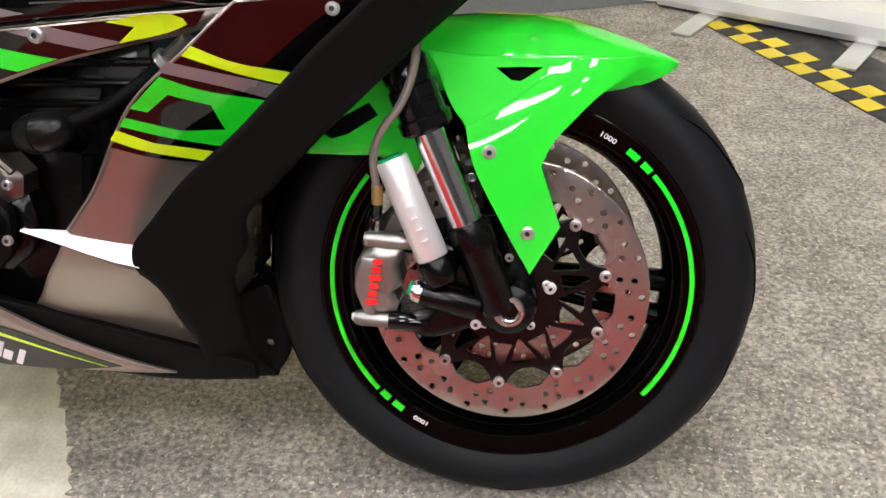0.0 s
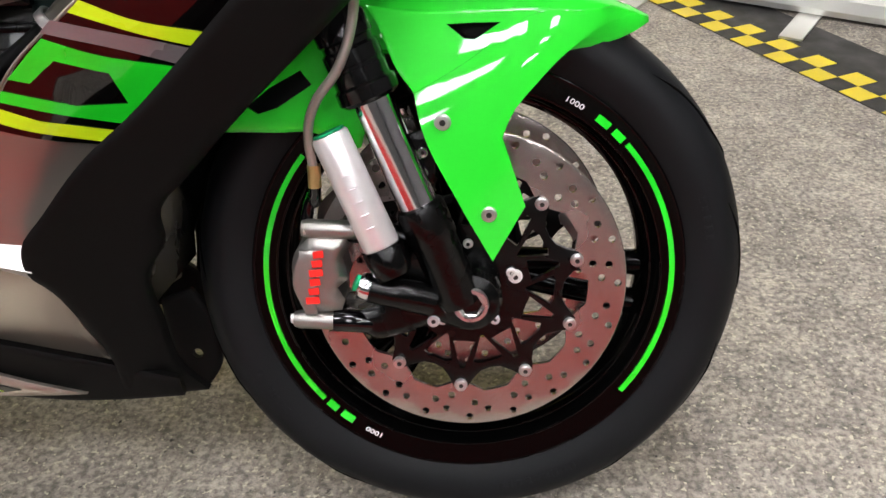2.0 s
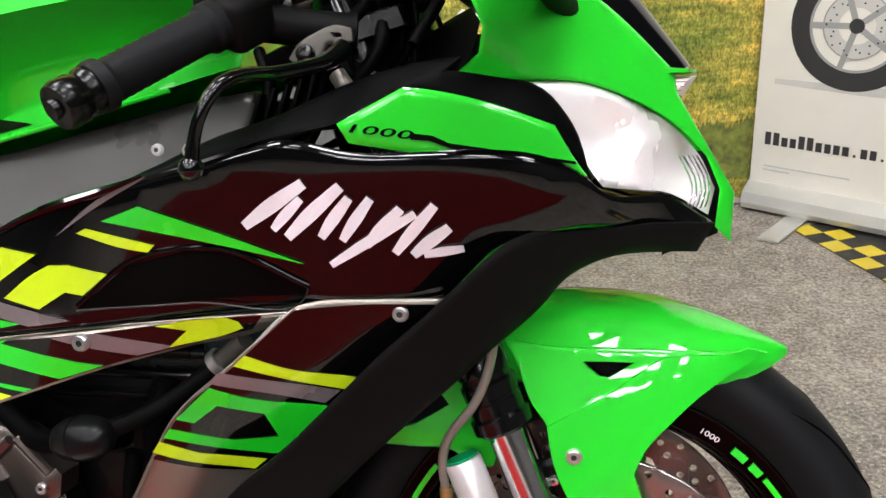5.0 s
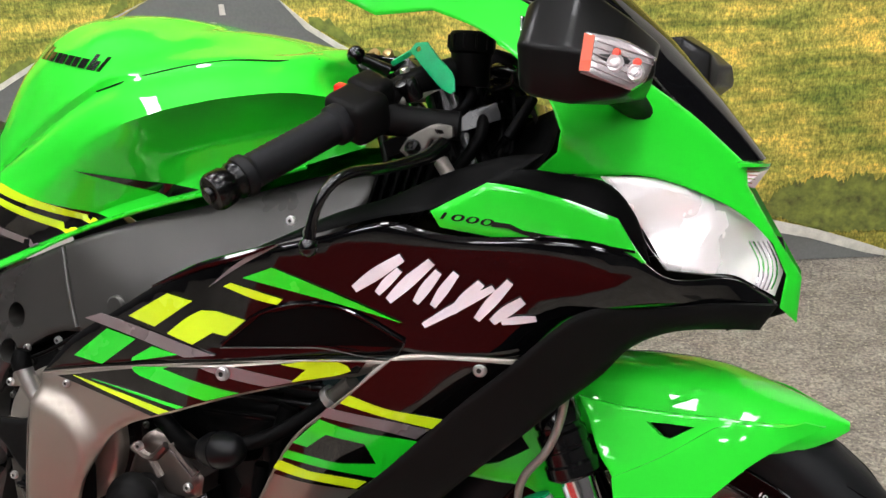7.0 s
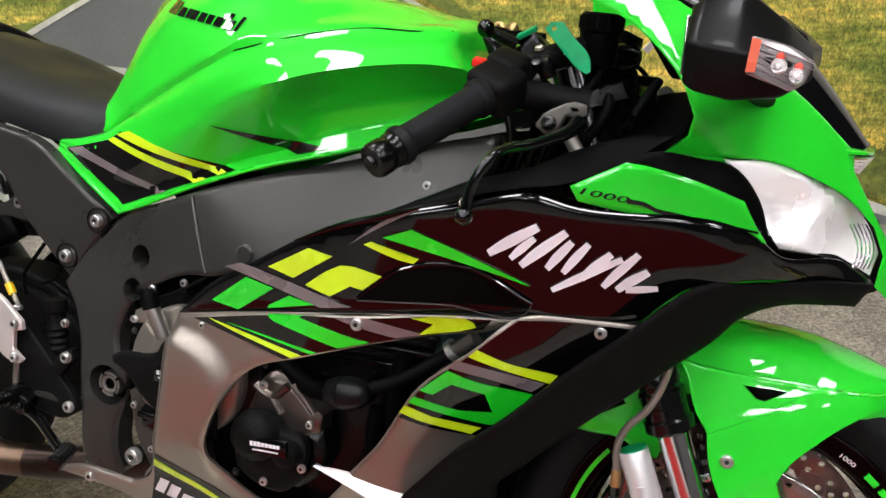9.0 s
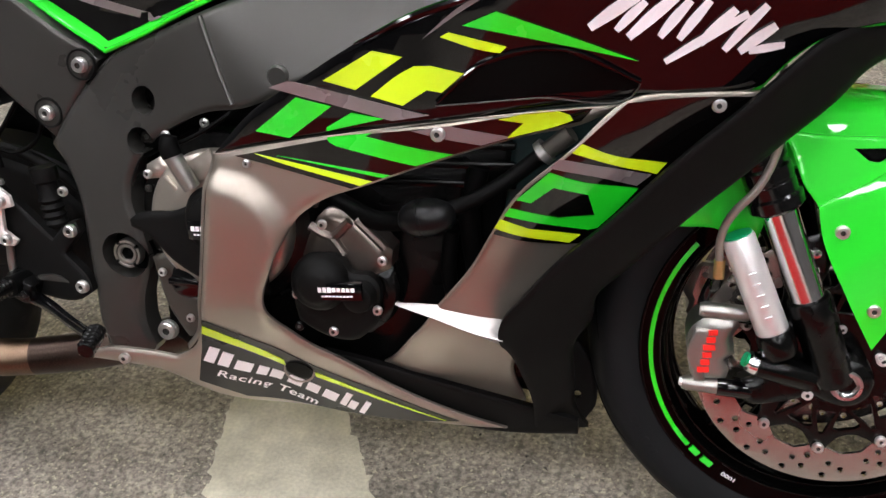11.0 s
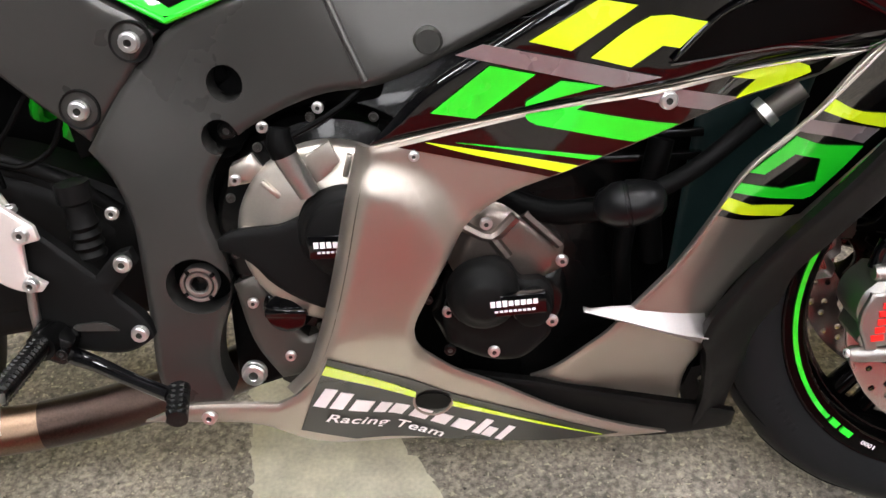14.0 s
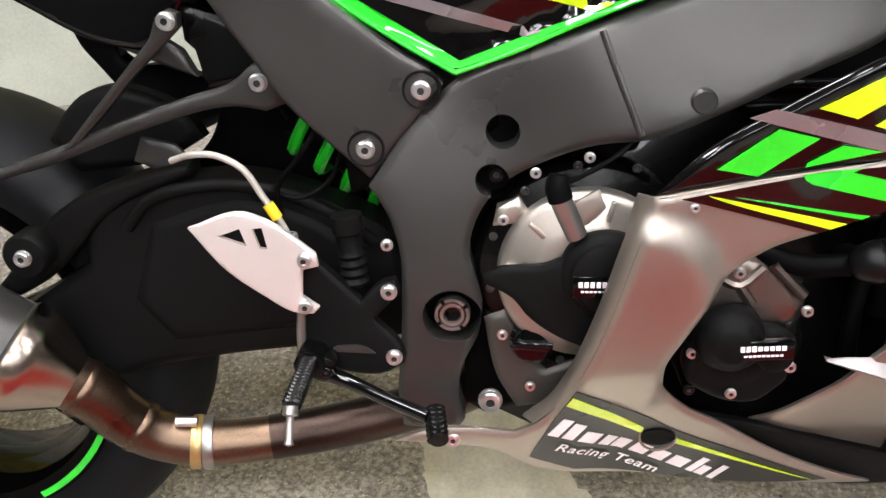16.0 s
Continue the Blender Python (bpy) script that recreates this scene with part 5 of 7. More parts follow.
film("graphic_loop", [(-0.3227, 0.5736), (-0.2914, 0.5583), (-0.2387, 0.5426), (-0.2488, 0.5296), (-0.2789, 0.4978), (-0.2883, 0.4967), (-0.3295, 0.51), (-0.3688, 0.5258), (-0.3629, 0.5337), (-0.3169, 0.5168), (-0.2816, 0.515), (-0.2873, 0.5423), (-0.3193, 0.5559), (-0.3422, 0.5384), (-0.3565, 0.5428)], GREENDECAL, front_low, 1, low)
film("graphic_stripe", [(-0.3724, 0.522), (-0.3454, 0.5059), (-0.2959, 0.4912), (-0.3073, 0.4816), (-0.3608, 0.5016), (-0.3789, 0.5126)], LIME, front_low, 1, low)
lowfilm = material("black_film_on_belly", (0.009, 0.0085, 0.008), 0.3, 0.0, 0.25, vary=0.3, spec=0.3)
film("graphic_field", [(-.724, .380), (-.679, .352), (-.611, .307), (-.533, .273), (-.440, .2285), (-.498, .2225), (-.604, .2235), (-.715, .2395), (-.766, .272), (-.745, .327)], lowfilm, lower, 0, lowerf)
film("graphic_stripe", [(-.727, .370), (-.681, .337), (-.648, .311), (-.649, .301), (-.733, .357)], LIME, lower, 1, lowerf)
film("graphic_stripe", [(-.613, .295), (-.533, .261), (-.457, .2285), (-.533, .257), (-.613, .286)], LIME, lower, 1, lowerf)
# flat dark film paints the shade inside the drain hole
film("drain_hole", [(-.632 + .0185 * math.cos(a), .2955 + .015 * math.sin(a)) for a in np.linspace(0, 2 * math.pi, 20, endpoint=False)], DARKGAP, lower, 2, lowerf)
part("hole_rim", tube([(-.632 + .019 * math.cos(a), float(fair(-.632, .2955)) - 0.003, .2955 + .0155 * math.sin(a)) for a in np.linspace(0, 2 * math.pi, 25)], 0.0014, 6), SILVER, lower)
logo_row([(-.7486, .3083), (-.5632, .2240)], (.0155, .0245), WHITEFILM, lower, lowerf, 1)


def team(x, y):
    o, ex, ey = np.array((-.741, .2825)), np.array((.135, -.0615)) / 0.1483, np.array((.30, .95))
    p = o + ex * x * 1.18 + ey * y * 0.95
    return (p[0], float(lowerf(p[0], p[1])) - 0.0036, p[1])


lettering("Racing Team", 0.0192, team, WHITEFILM, lower, "lettering", spacing=1.08, shear=0.25)


def thousand(x, y):
    o, ex, ey = np.array((-.2000, .7868)), np.array((.0480, -.0062)) / 0.0484, np.array((.14, .98))
    p = o + ex * x * 2.2 + ey * y * 0.85
    return (p[0], float(insertf(p[0], p[1])) - 0.0032, p[1])


lettering("1000", 0.0112, thousand, BLACKFILM, sideG, "lettering", spacing=1.06, shear=0.2)
film("graphic_stripe", [(-.1491, .7849), (-.133, .783), (-.1206, .7769), (-.0230, .7612), (-.0225, .7588), (-.1228, .7739), (-.1352, .7788), (-.1497, .7798)], BLACKFILM, sideG, 2, insertf)
for at in ((-.431, .611), (-.633, .577)):
    bolt((at[0], float(fair(*at)) - 0.003, at[1]), 0.0085 if at[0] > -.5 else 0.005, lower)
bolt((-.167, float(frontf(-.167, .633)) - 0.002, .633), 0.008, front_low)
fin = []
for u, top, ridge, low_ in ((-.4905, (-.2440, .4165), (-.2465, .4150), (-.2440, .4135)), (-.468, (-.2400, .4160), (-.2475, .4085), (-.2380, .4030)), (-.444, (-.2360, .4140), (-.2475, .4010), (-.2340, .3930)), (-.418, (-.2290, .4090), (-.2460, .3910), (-.2310, .3820)), (-.395, (-.2230, .4030), (-.2430, .3830), (-.2290, .3730)), (-.374, (-.2150, .3980), (-.2380, .3765), (-.2270, .3650))):
    fin.append([(u, top[0] + .004, top[1] - .002), (u, *top), (u, top[0] * .35 + ridge[0] * .65 - .001, top[1] * .4 + ridge[1] * .6), (u, *ridge), (u, *low_), (u, low_[0] + .006, low_[1] + .003)])
part("fairing_fin", loft([[tuple(p) for p in r] for r in fin]), BRIGHT, front_low, "bright silver fin", sharp=25)
panel("chin_flange", [(-.345, .262), (-.310, .275), (-.290, .246), (-.283, .210), (-.284, .182), (-.304, .150), (-.330, .163), (-.338, .20)], flat(-.024), MATTBLACK, leg, holes=[circle((-.309, .197), .006, 10)], thick=0.008)

# tank graphics follow the tank's own surface
from mathutils.bvhtree import BVHTree
tank_tree = BVHTree.FromPolygons([p.co for p in tank.data.vertices], [list(p.vertices) for p in tank.data.polygons])


def on_tank(u, w):
    u, w = np.atleast_1d(np.asarray(u, float)), np.atleast_1d(np.asarray(w, float))
    out_ = np.empty(u.shape)
    for i, (a, b) in enumerate(zip(u.ravel(), w.ravel())):
        hit = tank_tree.ray_cast(Vector((a, -1, b)), Vector((0, 1, 0)))[0]
        if hit is None:
            hit = tank_tree.find_nearest(Vector((a, -0.17, b)))[0]
        out_.ravel()[i] = hit.y
    return out_


film("graphic_field", [(-.952, .752), (-.867, .772), (-.844, .785), (-.655, .754), (-.721, .731), (-.838, .687)], BLACKFILM, tank, 0, on_tank)
film("graphic_stripe", [(-.852, .781), (-.825, .788), (-.668, .750), (-.680, .745)], LIME, tank, 1, on_tank)
film("graphic_stripe", [(-.867, .772), (-.855, .777), (-.698, .738), (-.716, .731)], LIME, tank, 1, on_tank)
film("graphic_band", [(-.950, .752), (-.921, .757), (-.762, .714), (-.778, .709)], GREYFILM, tank, 1, on_tank)
film("graphic_wedge", [(-.679, .810), (-.53, .7925), (-.570, .782)], BLACKFILM, tank, 1, on_tank)
logo_row([(-.800, .946), (-.652, .925)], (.008, .0185), BLACKFILM, tank, on_tank, 1)
part("cover_seam", tube([(u, float(on_tank(u, w)[0]) + 0.0002, w) for u, w in ((-.650, .902), (-.61, .912), (-.574, .921), (-.53, .931), (-.48, .9385), (-.42, .9385), (-.385, .941))], 0.0009, 6), DARKGAP, tank, "thin dark cover seam")
part("tank_edge", tube([(u, float(on_tank(u, w)[0]) - 0.001, w - 0.002) for u, w in ((-.966, .750), (-.90, .709), (-.842, .678))], 0.0028, 8), GREENDECAL, tank, "green tank edge")
part("tank_edge", tube([(u, float(on_tank(u, w)[0]) - 0.002, w - 0.002) for u, w in ((-.842, .678), (-.79, .697), (-.73, .723), (-.62, .763), (-.50, .796), (-.40, .825))], 0.0028, 8), GREENDECAL, tank, "green tank edge")

# ---- engine and its covers ----
core = [[(u, s * v, w) for s, v, w in ((-1, a, .27), (-1, a + .01, .40), (-1, a + .005, .55), (-1, a - .02, b), (1, a - .02, b), (1, a + .005, .55), (1, a + .01, .40), (1, a, .27))] for u, a, b in ((-.80, .10, .60), (-.74, .15, .63), (-.62, .155, .66), (-.50, .15, .70), (-.40, .13, .72), (-.34, .11, .70))]
engine = part("engine", loft(core), BLACKCAST, BIKE, "black cast engine block", sharp=30)
for k in range(7):
    part("engine_rib", box((.20, .01, .008), Matrix.Translation((-.47, -.162, .53 + .022 * k)), 0.002), BLACKCAST, engine)
clutch = part("clutch_cover", lathe([(0, .012), (.050, .012), (.058, .011), (.066, .006), (.080, .003), (.086, 0), (.089, -.006), (.090, -.05), (0, -.05)], axis((-.713, -.200, .480), OUT), 56), ENGINE, engine, "machined silver clutch cover")
part("clutch_rim", lathe([(.089, -.014), (.106, -.018), (.112, -.028), (.114, -.06), (.089, -.06)], axis((-.713, -.200, .480), OUT), 56), BLACKCAST, engine)
for a in range(0, 360, 30):
    bolt((-.703 + .108 * math.cos(radians(a + 12)), -.187, .484 + .108 * math.sin(radians(a + 12))), 0.0050, engine, OUT, FRAMEGREY)
for a in (100, 135, 170, 75):
    part("clutch_rib", box((.022, .006, .005), Matrix.Translation((-.713, -.206, .480)) @ pose(0, 0, 0, 0, -a, 0) @ pose(.072, 0, 0), 0.0015), ENGINE, clutch)
part("cable_barrel", tube([(-.7275, -.224, .532), (-.7445, -.228, .570)], [.0098, .0105], 18, fair=False), CASTALLOY, clutch)
part("cable_barrel", tube([(-.7440, -.228, .569), (-.7475, -.228, .580), (-.7460, -.226, .592)], [.0118, .0118, .0085], 14), DARKGAP, clutch)
part("cable_bracket", sheet([(-.7286, .5618), (-.7076, .5749), (-.700, .556), (-.7205, .5381), (-.7278, .5354)], flat(-.215), thick=.004, grid=.01, roll=.001), ENGINE, clutch)
part("cover_boss", sheet([(-.8019, .5474), (-.7815, .5586), (-.772, .545), (-.7845, .532), (-.8061, .5293)], flat(-.192), thick=.02, grid=.01, roll=.003), ENGINE, clutch)
part("cable", tube([(-.757, -.222, .575), (-.72, -.215, .590), (-.69, -.21, .607), (-.675, -.20, .618)], .0026, 8), DARKGAP, clutch)
guard1 = part("clutch_guard", sheet([(-.8146, .4896), (-.8056, .496), (-.782, .500), (-.7583, .5013), (-.7405, .508), (-.7365, .5168), (-.7301, .5249), (-.7174, .5318), (-.7047, .535), (-.6919, .534), (-.650, .527), (-.650, .405), (-.700, .409), (-.7242, .4173), (-.7436, .4262), (-.773, .4487), (-.7866, .4659), (-.801, .4756), (-.8138, .4812)], lambda u, w: -.224 - .003 * np.clip(1 - ((u + .697) ** 2 + (w - .478) ** 2) / .052 ** 2, 0, 1) ** 0.4, thick=.006, grid=0.009, roll=.003), MATTBLACK, engine, "matt black moulded engine cover guard")
part("guard_boss", lathe([(0, .010), (.030, .010), (.034, .008), (.036, .003), (.041, .001), (.044, -.004), (.044, -.012)], axis((-.698, -.228, .492), OUT), 48), MATTBLACK, guard1)
part("guard_badge", box((.054, .003, .022), Matrix.Translation((-.704, -.2395, .487)), .0012), GLOSSBLACK, guard1)
for k in range(5):
    part("badge_bar", box((.0042, .0012, .0055), Matrix.Translation((-.724 + .0056 * k, -.2412, .4895)), 0), WHITEFILM, guard1)
for k in range(6):
    part("badge_bar", box((.0028, .0012, .0018), Matrix.Translation((-.722 + .0040 * k, -.2412, .4825)), 0), WHITEFILM, guard1)
stator = part("generator_cover", sheet([(-.581, .505), (-.571, .509), (-.542, .500), (-.503, .462), (-.506, .440), (-.53, .428), (-.60, .428), (-.610, .451), (-.598, .480)], flat(-.212), thick=.03, roll=.008, rollw=.012), GENCOVER, engine, "bronze-grey generator cover")
part("generator_case", sheet([(-.612, .44), (-.56, .445), (-.505, .44), (-.498, .410), (-.503, .386), (-.536, .355), (-.612, .358), (-.628, .395)], flat(-.206), thick=.03, roll=.008, rollw=.012), BLACKCAST, engine)
for pts in ([(-.595, .49), (-.57, .478), (-.548, .497)], [(-.57, .478), (-.556, .458)], [(-.54, .50), (-.508, .468)]):
    part("cover_rib", tube([(u, -.213, w) for u, w in pts], .0055, 8), GENCOVER, stator)
guard2 = part("generator_guard", sheet([(-.5918, .4537), (-.5753, .4609), (-.5556, .4563), (-.5454, .4416), (-.527, .4382), (-.5164, .429), (-.5144, .4123), (-.518, .3948), (-.517, .386), (-.5299, .3693), (-.5432, .3587), (-.5657, .3565), (-.5954, .3663), (-.6133, .3779), (-.6173, .4038), (-.6085, .4315)], lambda u, w: -.227 - .006 * np.clip(1 - ((u + .573) ** 2 + (w - .424) ** 2) / .046 ** 2, 0, 1) ** 0.35, thick=.012, grid=0.007, roll=.004, rollw=.007, corner=48), MATTBLACK, engine, "matt black moulded generator cover guard")
part("guard_boss", lathe([(0, .022), (.014, .0215), (.0195, .019), (.0215, .016), (.0255, .0145), (.030, .011), (.0325, .005), (.0335, -.006)], axis((-.580, -.2345, .432), OUT), 44), MATTBLACK, guard2)
part("guard_boss", lathe([(0, .014), (.012, .0135), (.0165, .011), (.0185, .004), (.019, -.006)], axis((-.536, -.2305, .416), OUT), 32), MATTBLACK, guard2)
part("guard_badge", box((.056, .008, .020), Matrix.Translation((-.553, -.2515, .4295)) @ pose(0, 0, 0, 0, -3, 0), .0012), GLOSSBLACK, guard2)
tilt = Matrix.Translation((-.553, -.2558, .4295)) @ pose(0, 0, 0, 0, -3, 0)
for k in range(8):
    part("badge_bar", box((.0042, .0012, .0058 if k in (0, 1, 2) else .0045), tilt @ pose(-.0195 + .0054 * k, 0, .0028), 0), WHITEFILM, guard2)
for k in range(9):
    part("badge_bar", box((.0030, .0012, .0018), tilt @ pose(-.0165 + .0041 * k, 0, -.0048), 0), WHITEFILM, guard2)
for u, w, m in ((-.612, .412, None), (-.517, .398, None), (-.571, .368, BOLTSTEEL), (-.575, .497, None), (-.508, .458, None), (-.612, .372, BLACKCAST)):
    bolt((u, -.228, w), .0065, engine, OUT, m)
part("oil_filler", lathe([(0, .004), (.014, .004), (.020, .002), (.021, -.006), (.024, -.008), (.024, -.02), (0, -.02)], axis((-.765, -.200, .405), OUT), 32), GLOSSBLACK, engine, "black oil filler cap")
part("filler_bar", box((.04, .006, .009), Matrix.Translation((-.765, -.206, .407)) @ pose(0, 0, 0, 0, 4, 0), .002), GLOSSBLACK, engine)
part("lower_case", sheet([(-.815, .43), (-.79, .44), (-.775, .40), (-.75, .37), (-.70, .39), (-.69, .34), (-.78, .325), (-.80, .36)], flat(-.190), thick=.03, roll=.004), PIVOTGREY, engine, "bare cast lower case")
for u, w in ((-.716, .601), (-.766, .586), (-.796, .539), (-.796, .416), (-.767, .357)):
    bolt((u, -.200, w), .006, engine)
# dark sheet stands in for the shade below the engine
panel("sump_gap_shade", [(-.835, .42), (-.70, .42), (-.70, .30), (-.78, .295), (-.815, .285), (-.838, .30)], flat(-.135), DARKGAP, engine, "dark sheet for the shade below the engine")
bobbin = part("crash_bobbin", lathe([(0, .031), (.008, .0295), (.0145, .024), (.019, .012), (.0205, .001), (.0205, -.001), (.0195, -.0015), (.0195, -.004), (.0205, -.0045), (.0195, -.014), (.0145, -.025), (.008, -.030), (0, -.031)], axis((-.452, -.243, .516), (1, -0.10, 0.18)), 36), NYLON, BIKE, "black moulded crash bobbin")
part("bobbin_stem", tube([(-.452, -.243, .516), (-.455, -.215, .505), (-.458, -.170, .492)], [.011, .012, .013], 14), DARKGAP, bobbin)
for pts, r in (([(-.58, -.18, .515), (-.551, -.195, .506), (-.515, -.215, .500), (-.476, -.230, .507)], .011), ([(-.435, -.236, .521), (-.405, -.228, .532), (-.378, -.220, .547), (-.352, -.214, .566), (-.337, -.212, .578)], .0085), ([(-.44, -.18, .48), (-.445, -.18, .44), (-.44, -.17, .38)], .009), ([(-.41, -.17, .55), (-.42, -.175, .50), (-.415, -.17, .43)], .012)):
    part("coolant_hose", tube(pts, r, 12), DARKGAP, engine, "black ribbed hose")
part("hose_end", tube([(-.338, -.212, .578), (-.322, -.215, .590), (-.306, -.217, .603)], [.009, .0098, .0102], 16), PIVOTGREY, engine, "grey metal hose end")
part("hose_clip", lathe([(.0105, -.004), (.0135, -.004), (.0135, .004), (.0105, .004), (.0105, -.004)], axis((-.334, -.213, .582), (.7, 0, .6)), 20), BOLTSTEEL, engine)
# two dark sheets put in for the shade beside the engine and behind the fairing
panel("engine_gap_shade", [(-.86, .60), (-.78, .63), (-.66, .62), (-.66, .36), (-.80, .36), (-.86, .45)], flat(-.148), DARKGAP, engine, "dark sheet for the shade beside the engine")
panel("fairing_gap_shade", [(-.66, .60), (-.40, .63), (-.20, .64), (-.22, .56), (-.30, .40), (-.36, .25), (-.60, .30), (-.66, .40)], flat(-.12), DARKGAP, BIKE, "dark sheet for the shade behind the fairing", both=True)
panel("radiator_panel", [(-.37, .62), (-.26, .63), (-.30, .50), (-.36, .36), (-.40, .36)], flat(-.16), material("dark_teal_radiator", (.008, .022, .022), .35, .2, vary=.3), BIKE, "dark radiator side tank")

# ---- frame fittings ----
fs = lambda u, w: float(spar(u, w))
part("weld_seam", tube([(u, fs(u, w) - .001, w) for u, w in ((-.709, .716), (-.690, .668), (-.672, .625))], .0032, 8), FRAMEGREY, frame_part)
part("frame_plug", lathe([(0, .004), (.010, .004), (.0125, .001), (.0125, -.004), (0, -.004)], axis((-.618, fs(-.618, .655) + .001, .655), OUT), 24), FRAMEGREY, frame_part)
# near-black liners: shade of the frame holes put into their colour
for at, r in (((-.797, .622), .017), ((-.807, .575), .017), ((-.847, .433), .031)):
    part("bore", lathe([(r + .004, -.005), (r + .003, -.012), (r + .003, -.032), (0, -.032)], axis((at[0], fs(*at) + .004, at[1]), OUT), 28), DARKGAP, frame_part)
bolt((-.803, fs(-.807, .575) + .014, .578), .010, frame_part, OUT, BLACKCAST)
pm = axis((-.847, fs(-.847, .433) + .009, .433), OUT) @ Matrix.Scale(0.86, 4)
piv = part("pivot_nut", lathe([(.0095, -.010), (.0095, .002), (.011, .004), (.0145, .004), (.0152, .0025), (.0152, -.004)], pm, 36), CASTALLOY, BIKE, "silver slotted swingarm pivot nut")
part("lock_ring", lathe([(.0165, -.006), (.0165, .003), (.0172, .004), (.0205, .004), (.0212, .003), (.0212, -.010)], pm, 36), CASTALLOY, piv, "slotted silver lock ring")
# groove, bore and slots take their shade from dark colour
part("nut_groove", lathe([(.0150, -.0005), (.0168, -.0005)], pm, 36), DARKGAP, piv)
part("hex_bore", lathe([(.0098, .0015), (.0088, .0015), (.0086, -.008), (0, -.008)], pm, 6), BLACKCAST, piv)
for a in (35, 125, 215, 305):
    part("ring_slot", box((.0048, .0045, .004), pm @ pose(0, 0, 0, 0, 0, a) @ pose(.0193, 0, .003), .0004), DARKGAP, piv)
bolt((-.808, fs(-.81, .333) - .004, .332), .0145, frame_part, OUT, BOLTSTEEL)
for u, w in ((-.874, .661), (-.929, .604)):
    part("bolt_cup", lathe([(.016, .001), (.018, .0015), (.019, -.002), (.0, -.002)], axis((u, -.1785, w), OUT), 28), MATTBLACK, seatrail)
    bolt((u, -.182, w), .0105, seatrail)
bolt((-.846, float(fair(-.846, .311)) - .002, .3115), .0085, lower)

# ---- handlebar, lever and controls ----
b0, b1 = Vector((-.377, -.345, .811)), Vector((-.300, -.195, .890))
bw = (b1 - b0).normalized()
bar = part("handlebar", tube([b0, b1, b1 + bw * .06], .011, 16, fair=False), GLOSSBLACK, BIKE, "black clip-on handlebar")
part("grip", lathe([(0, .018), (.019, .018), (.0205, .022), (.0205, .028), (.0172, .032)] + [(.0168 + .0006 * (k % 2), .034 + .004 * k) for k in range(24)] + [(.0175, .132), (.021, .136), (.021, .146), (0, .146)], axis(b0, bw), 28), RUBBER, bar, "black ribbed rubber grip")
part("bar_end", lathe([(0, -.018), (.007, -.018), (.008, -.014), (.0165, -.013), (.0185, -.009), (.0185, .004), (.0165, .007), (.0165, .010), (.0185, .013), (.0185, .017), (0, .018)], axis(b0, bw), 28), BLACKCAST, bar, "black bar-end weight")
sw = part("switch_housing", box((.055, .046, .048), axis(b0 + bw * .168, bw) @ pose(0, 0, 0, 0, 0, 20), .010, 3), MATTBLACK, bar, "matt black switch housing")
part("switch_housing", box((.044, .036, .034), axis(b0 + bw * .195, bw) @ pose(.004, .010, 0, 0, 0, 20), .008, 3), MATTBLACK, bar)
part("kill_switch", box((.016, .013, .009), Matrix.Translation((-.336, -.188, .908)) @ pose(0, 0, 0, 20, 10, 0), .002), RED, sw, "red kill switch")
lever = part("brake_lever", tube([(-.287, -.347, .763), (-.2835, -.347, .785), (-.2757, -.347, .8055), (-.2675, -.338, .8208), (-.2589, -.318, .8284), (-.2483, -.290, .8305), (-.2336, -.255, .836), (-.2202, -.225, .8438), (-.2146, -.208, .8531)], [.0058, .0048, .0048, .0052, .0054, .0056, .006, .0075, .009], 12), GLOSSBLACK, BIKE, "black front brake lever")
part("lever_ball", lathe([(0, -.009)] + [(.009 * math.cos(a), .009 * math.sin(a)) for a in np.linspace(-1.4, 1.4, 8)] + [(0, .009)], axis((-.287, -.347, .763), (0, 0, 1)), 16), GLOSSBLACK, lever)
bolt((-.289, -.346, .776), .0055, lever, (-.5, -.8, .3))
pump = part("master_cylinder", tube([(-.290, -.185, .878), (-.255, -.170, .874), (-.215, -.160, .872)], [.017, .016, .015], 16), MATTBLACK, BIKE, "black front brake master cylinder")
panel("lever_pivot", [(-.263, .846), (-.255, .859), (-.240, .868), (-.225, .874), (-.211, .871), (-.210, .861), (-.219, .857), (-.231, .858), (-.238, .844), (-.252, .837)], depth([(-.26, .85, -.205), (-.21, .866, -.196), (-.24, .84, -.203), (-.23, .87, -.199)]), PIVOTGREY, pump, "dull grey alloy lever pivot bracket", thick=.006, roll=.0015, rollw=.003, holes=[[(-.228, .868), (-.220, .8675), (-.218, .864), (-.225, .8635)]])
bolt((-.248, -.207, .850), .0095, pump, (-.2, -.8, .55), BLACKCAST)
panel("clamp_plate", [(-.3044, .9115), (-.2979, .9135), (-.2778, .9045), (-.2646, .899), (-.2727, .8909), (-.2819, .8924), (-.2928, .9028)], flat(-.175), TUMBLED, bar, "bare alloy clamp piece", thick=.010, roll=.0025, rollw=.004, grid=.006)
panel("clamp_plate", [(-.3318, .9161), (-.3202, .9185), (-.2991, .9082), (-.2839, .9170), (-.2500, .9142), (-.2500, .9031), (-.2793, .8971), (-.3050, .8960)], flat(-.115), TUMBLED, bar, "bare alloy clamp piece", thick=.012, roll=.003, rollw=.005, grid=.006)
part("clamp_knob", lathe([(0, .012), (.006, .012), (.0085, .009), (.009, .003), (.0105, .0), (.0105, -.010), (0, -.010)], axis((-.266, -.170, .908), (-.15, -.45, .88)), 18), BLACKCAST, bar)
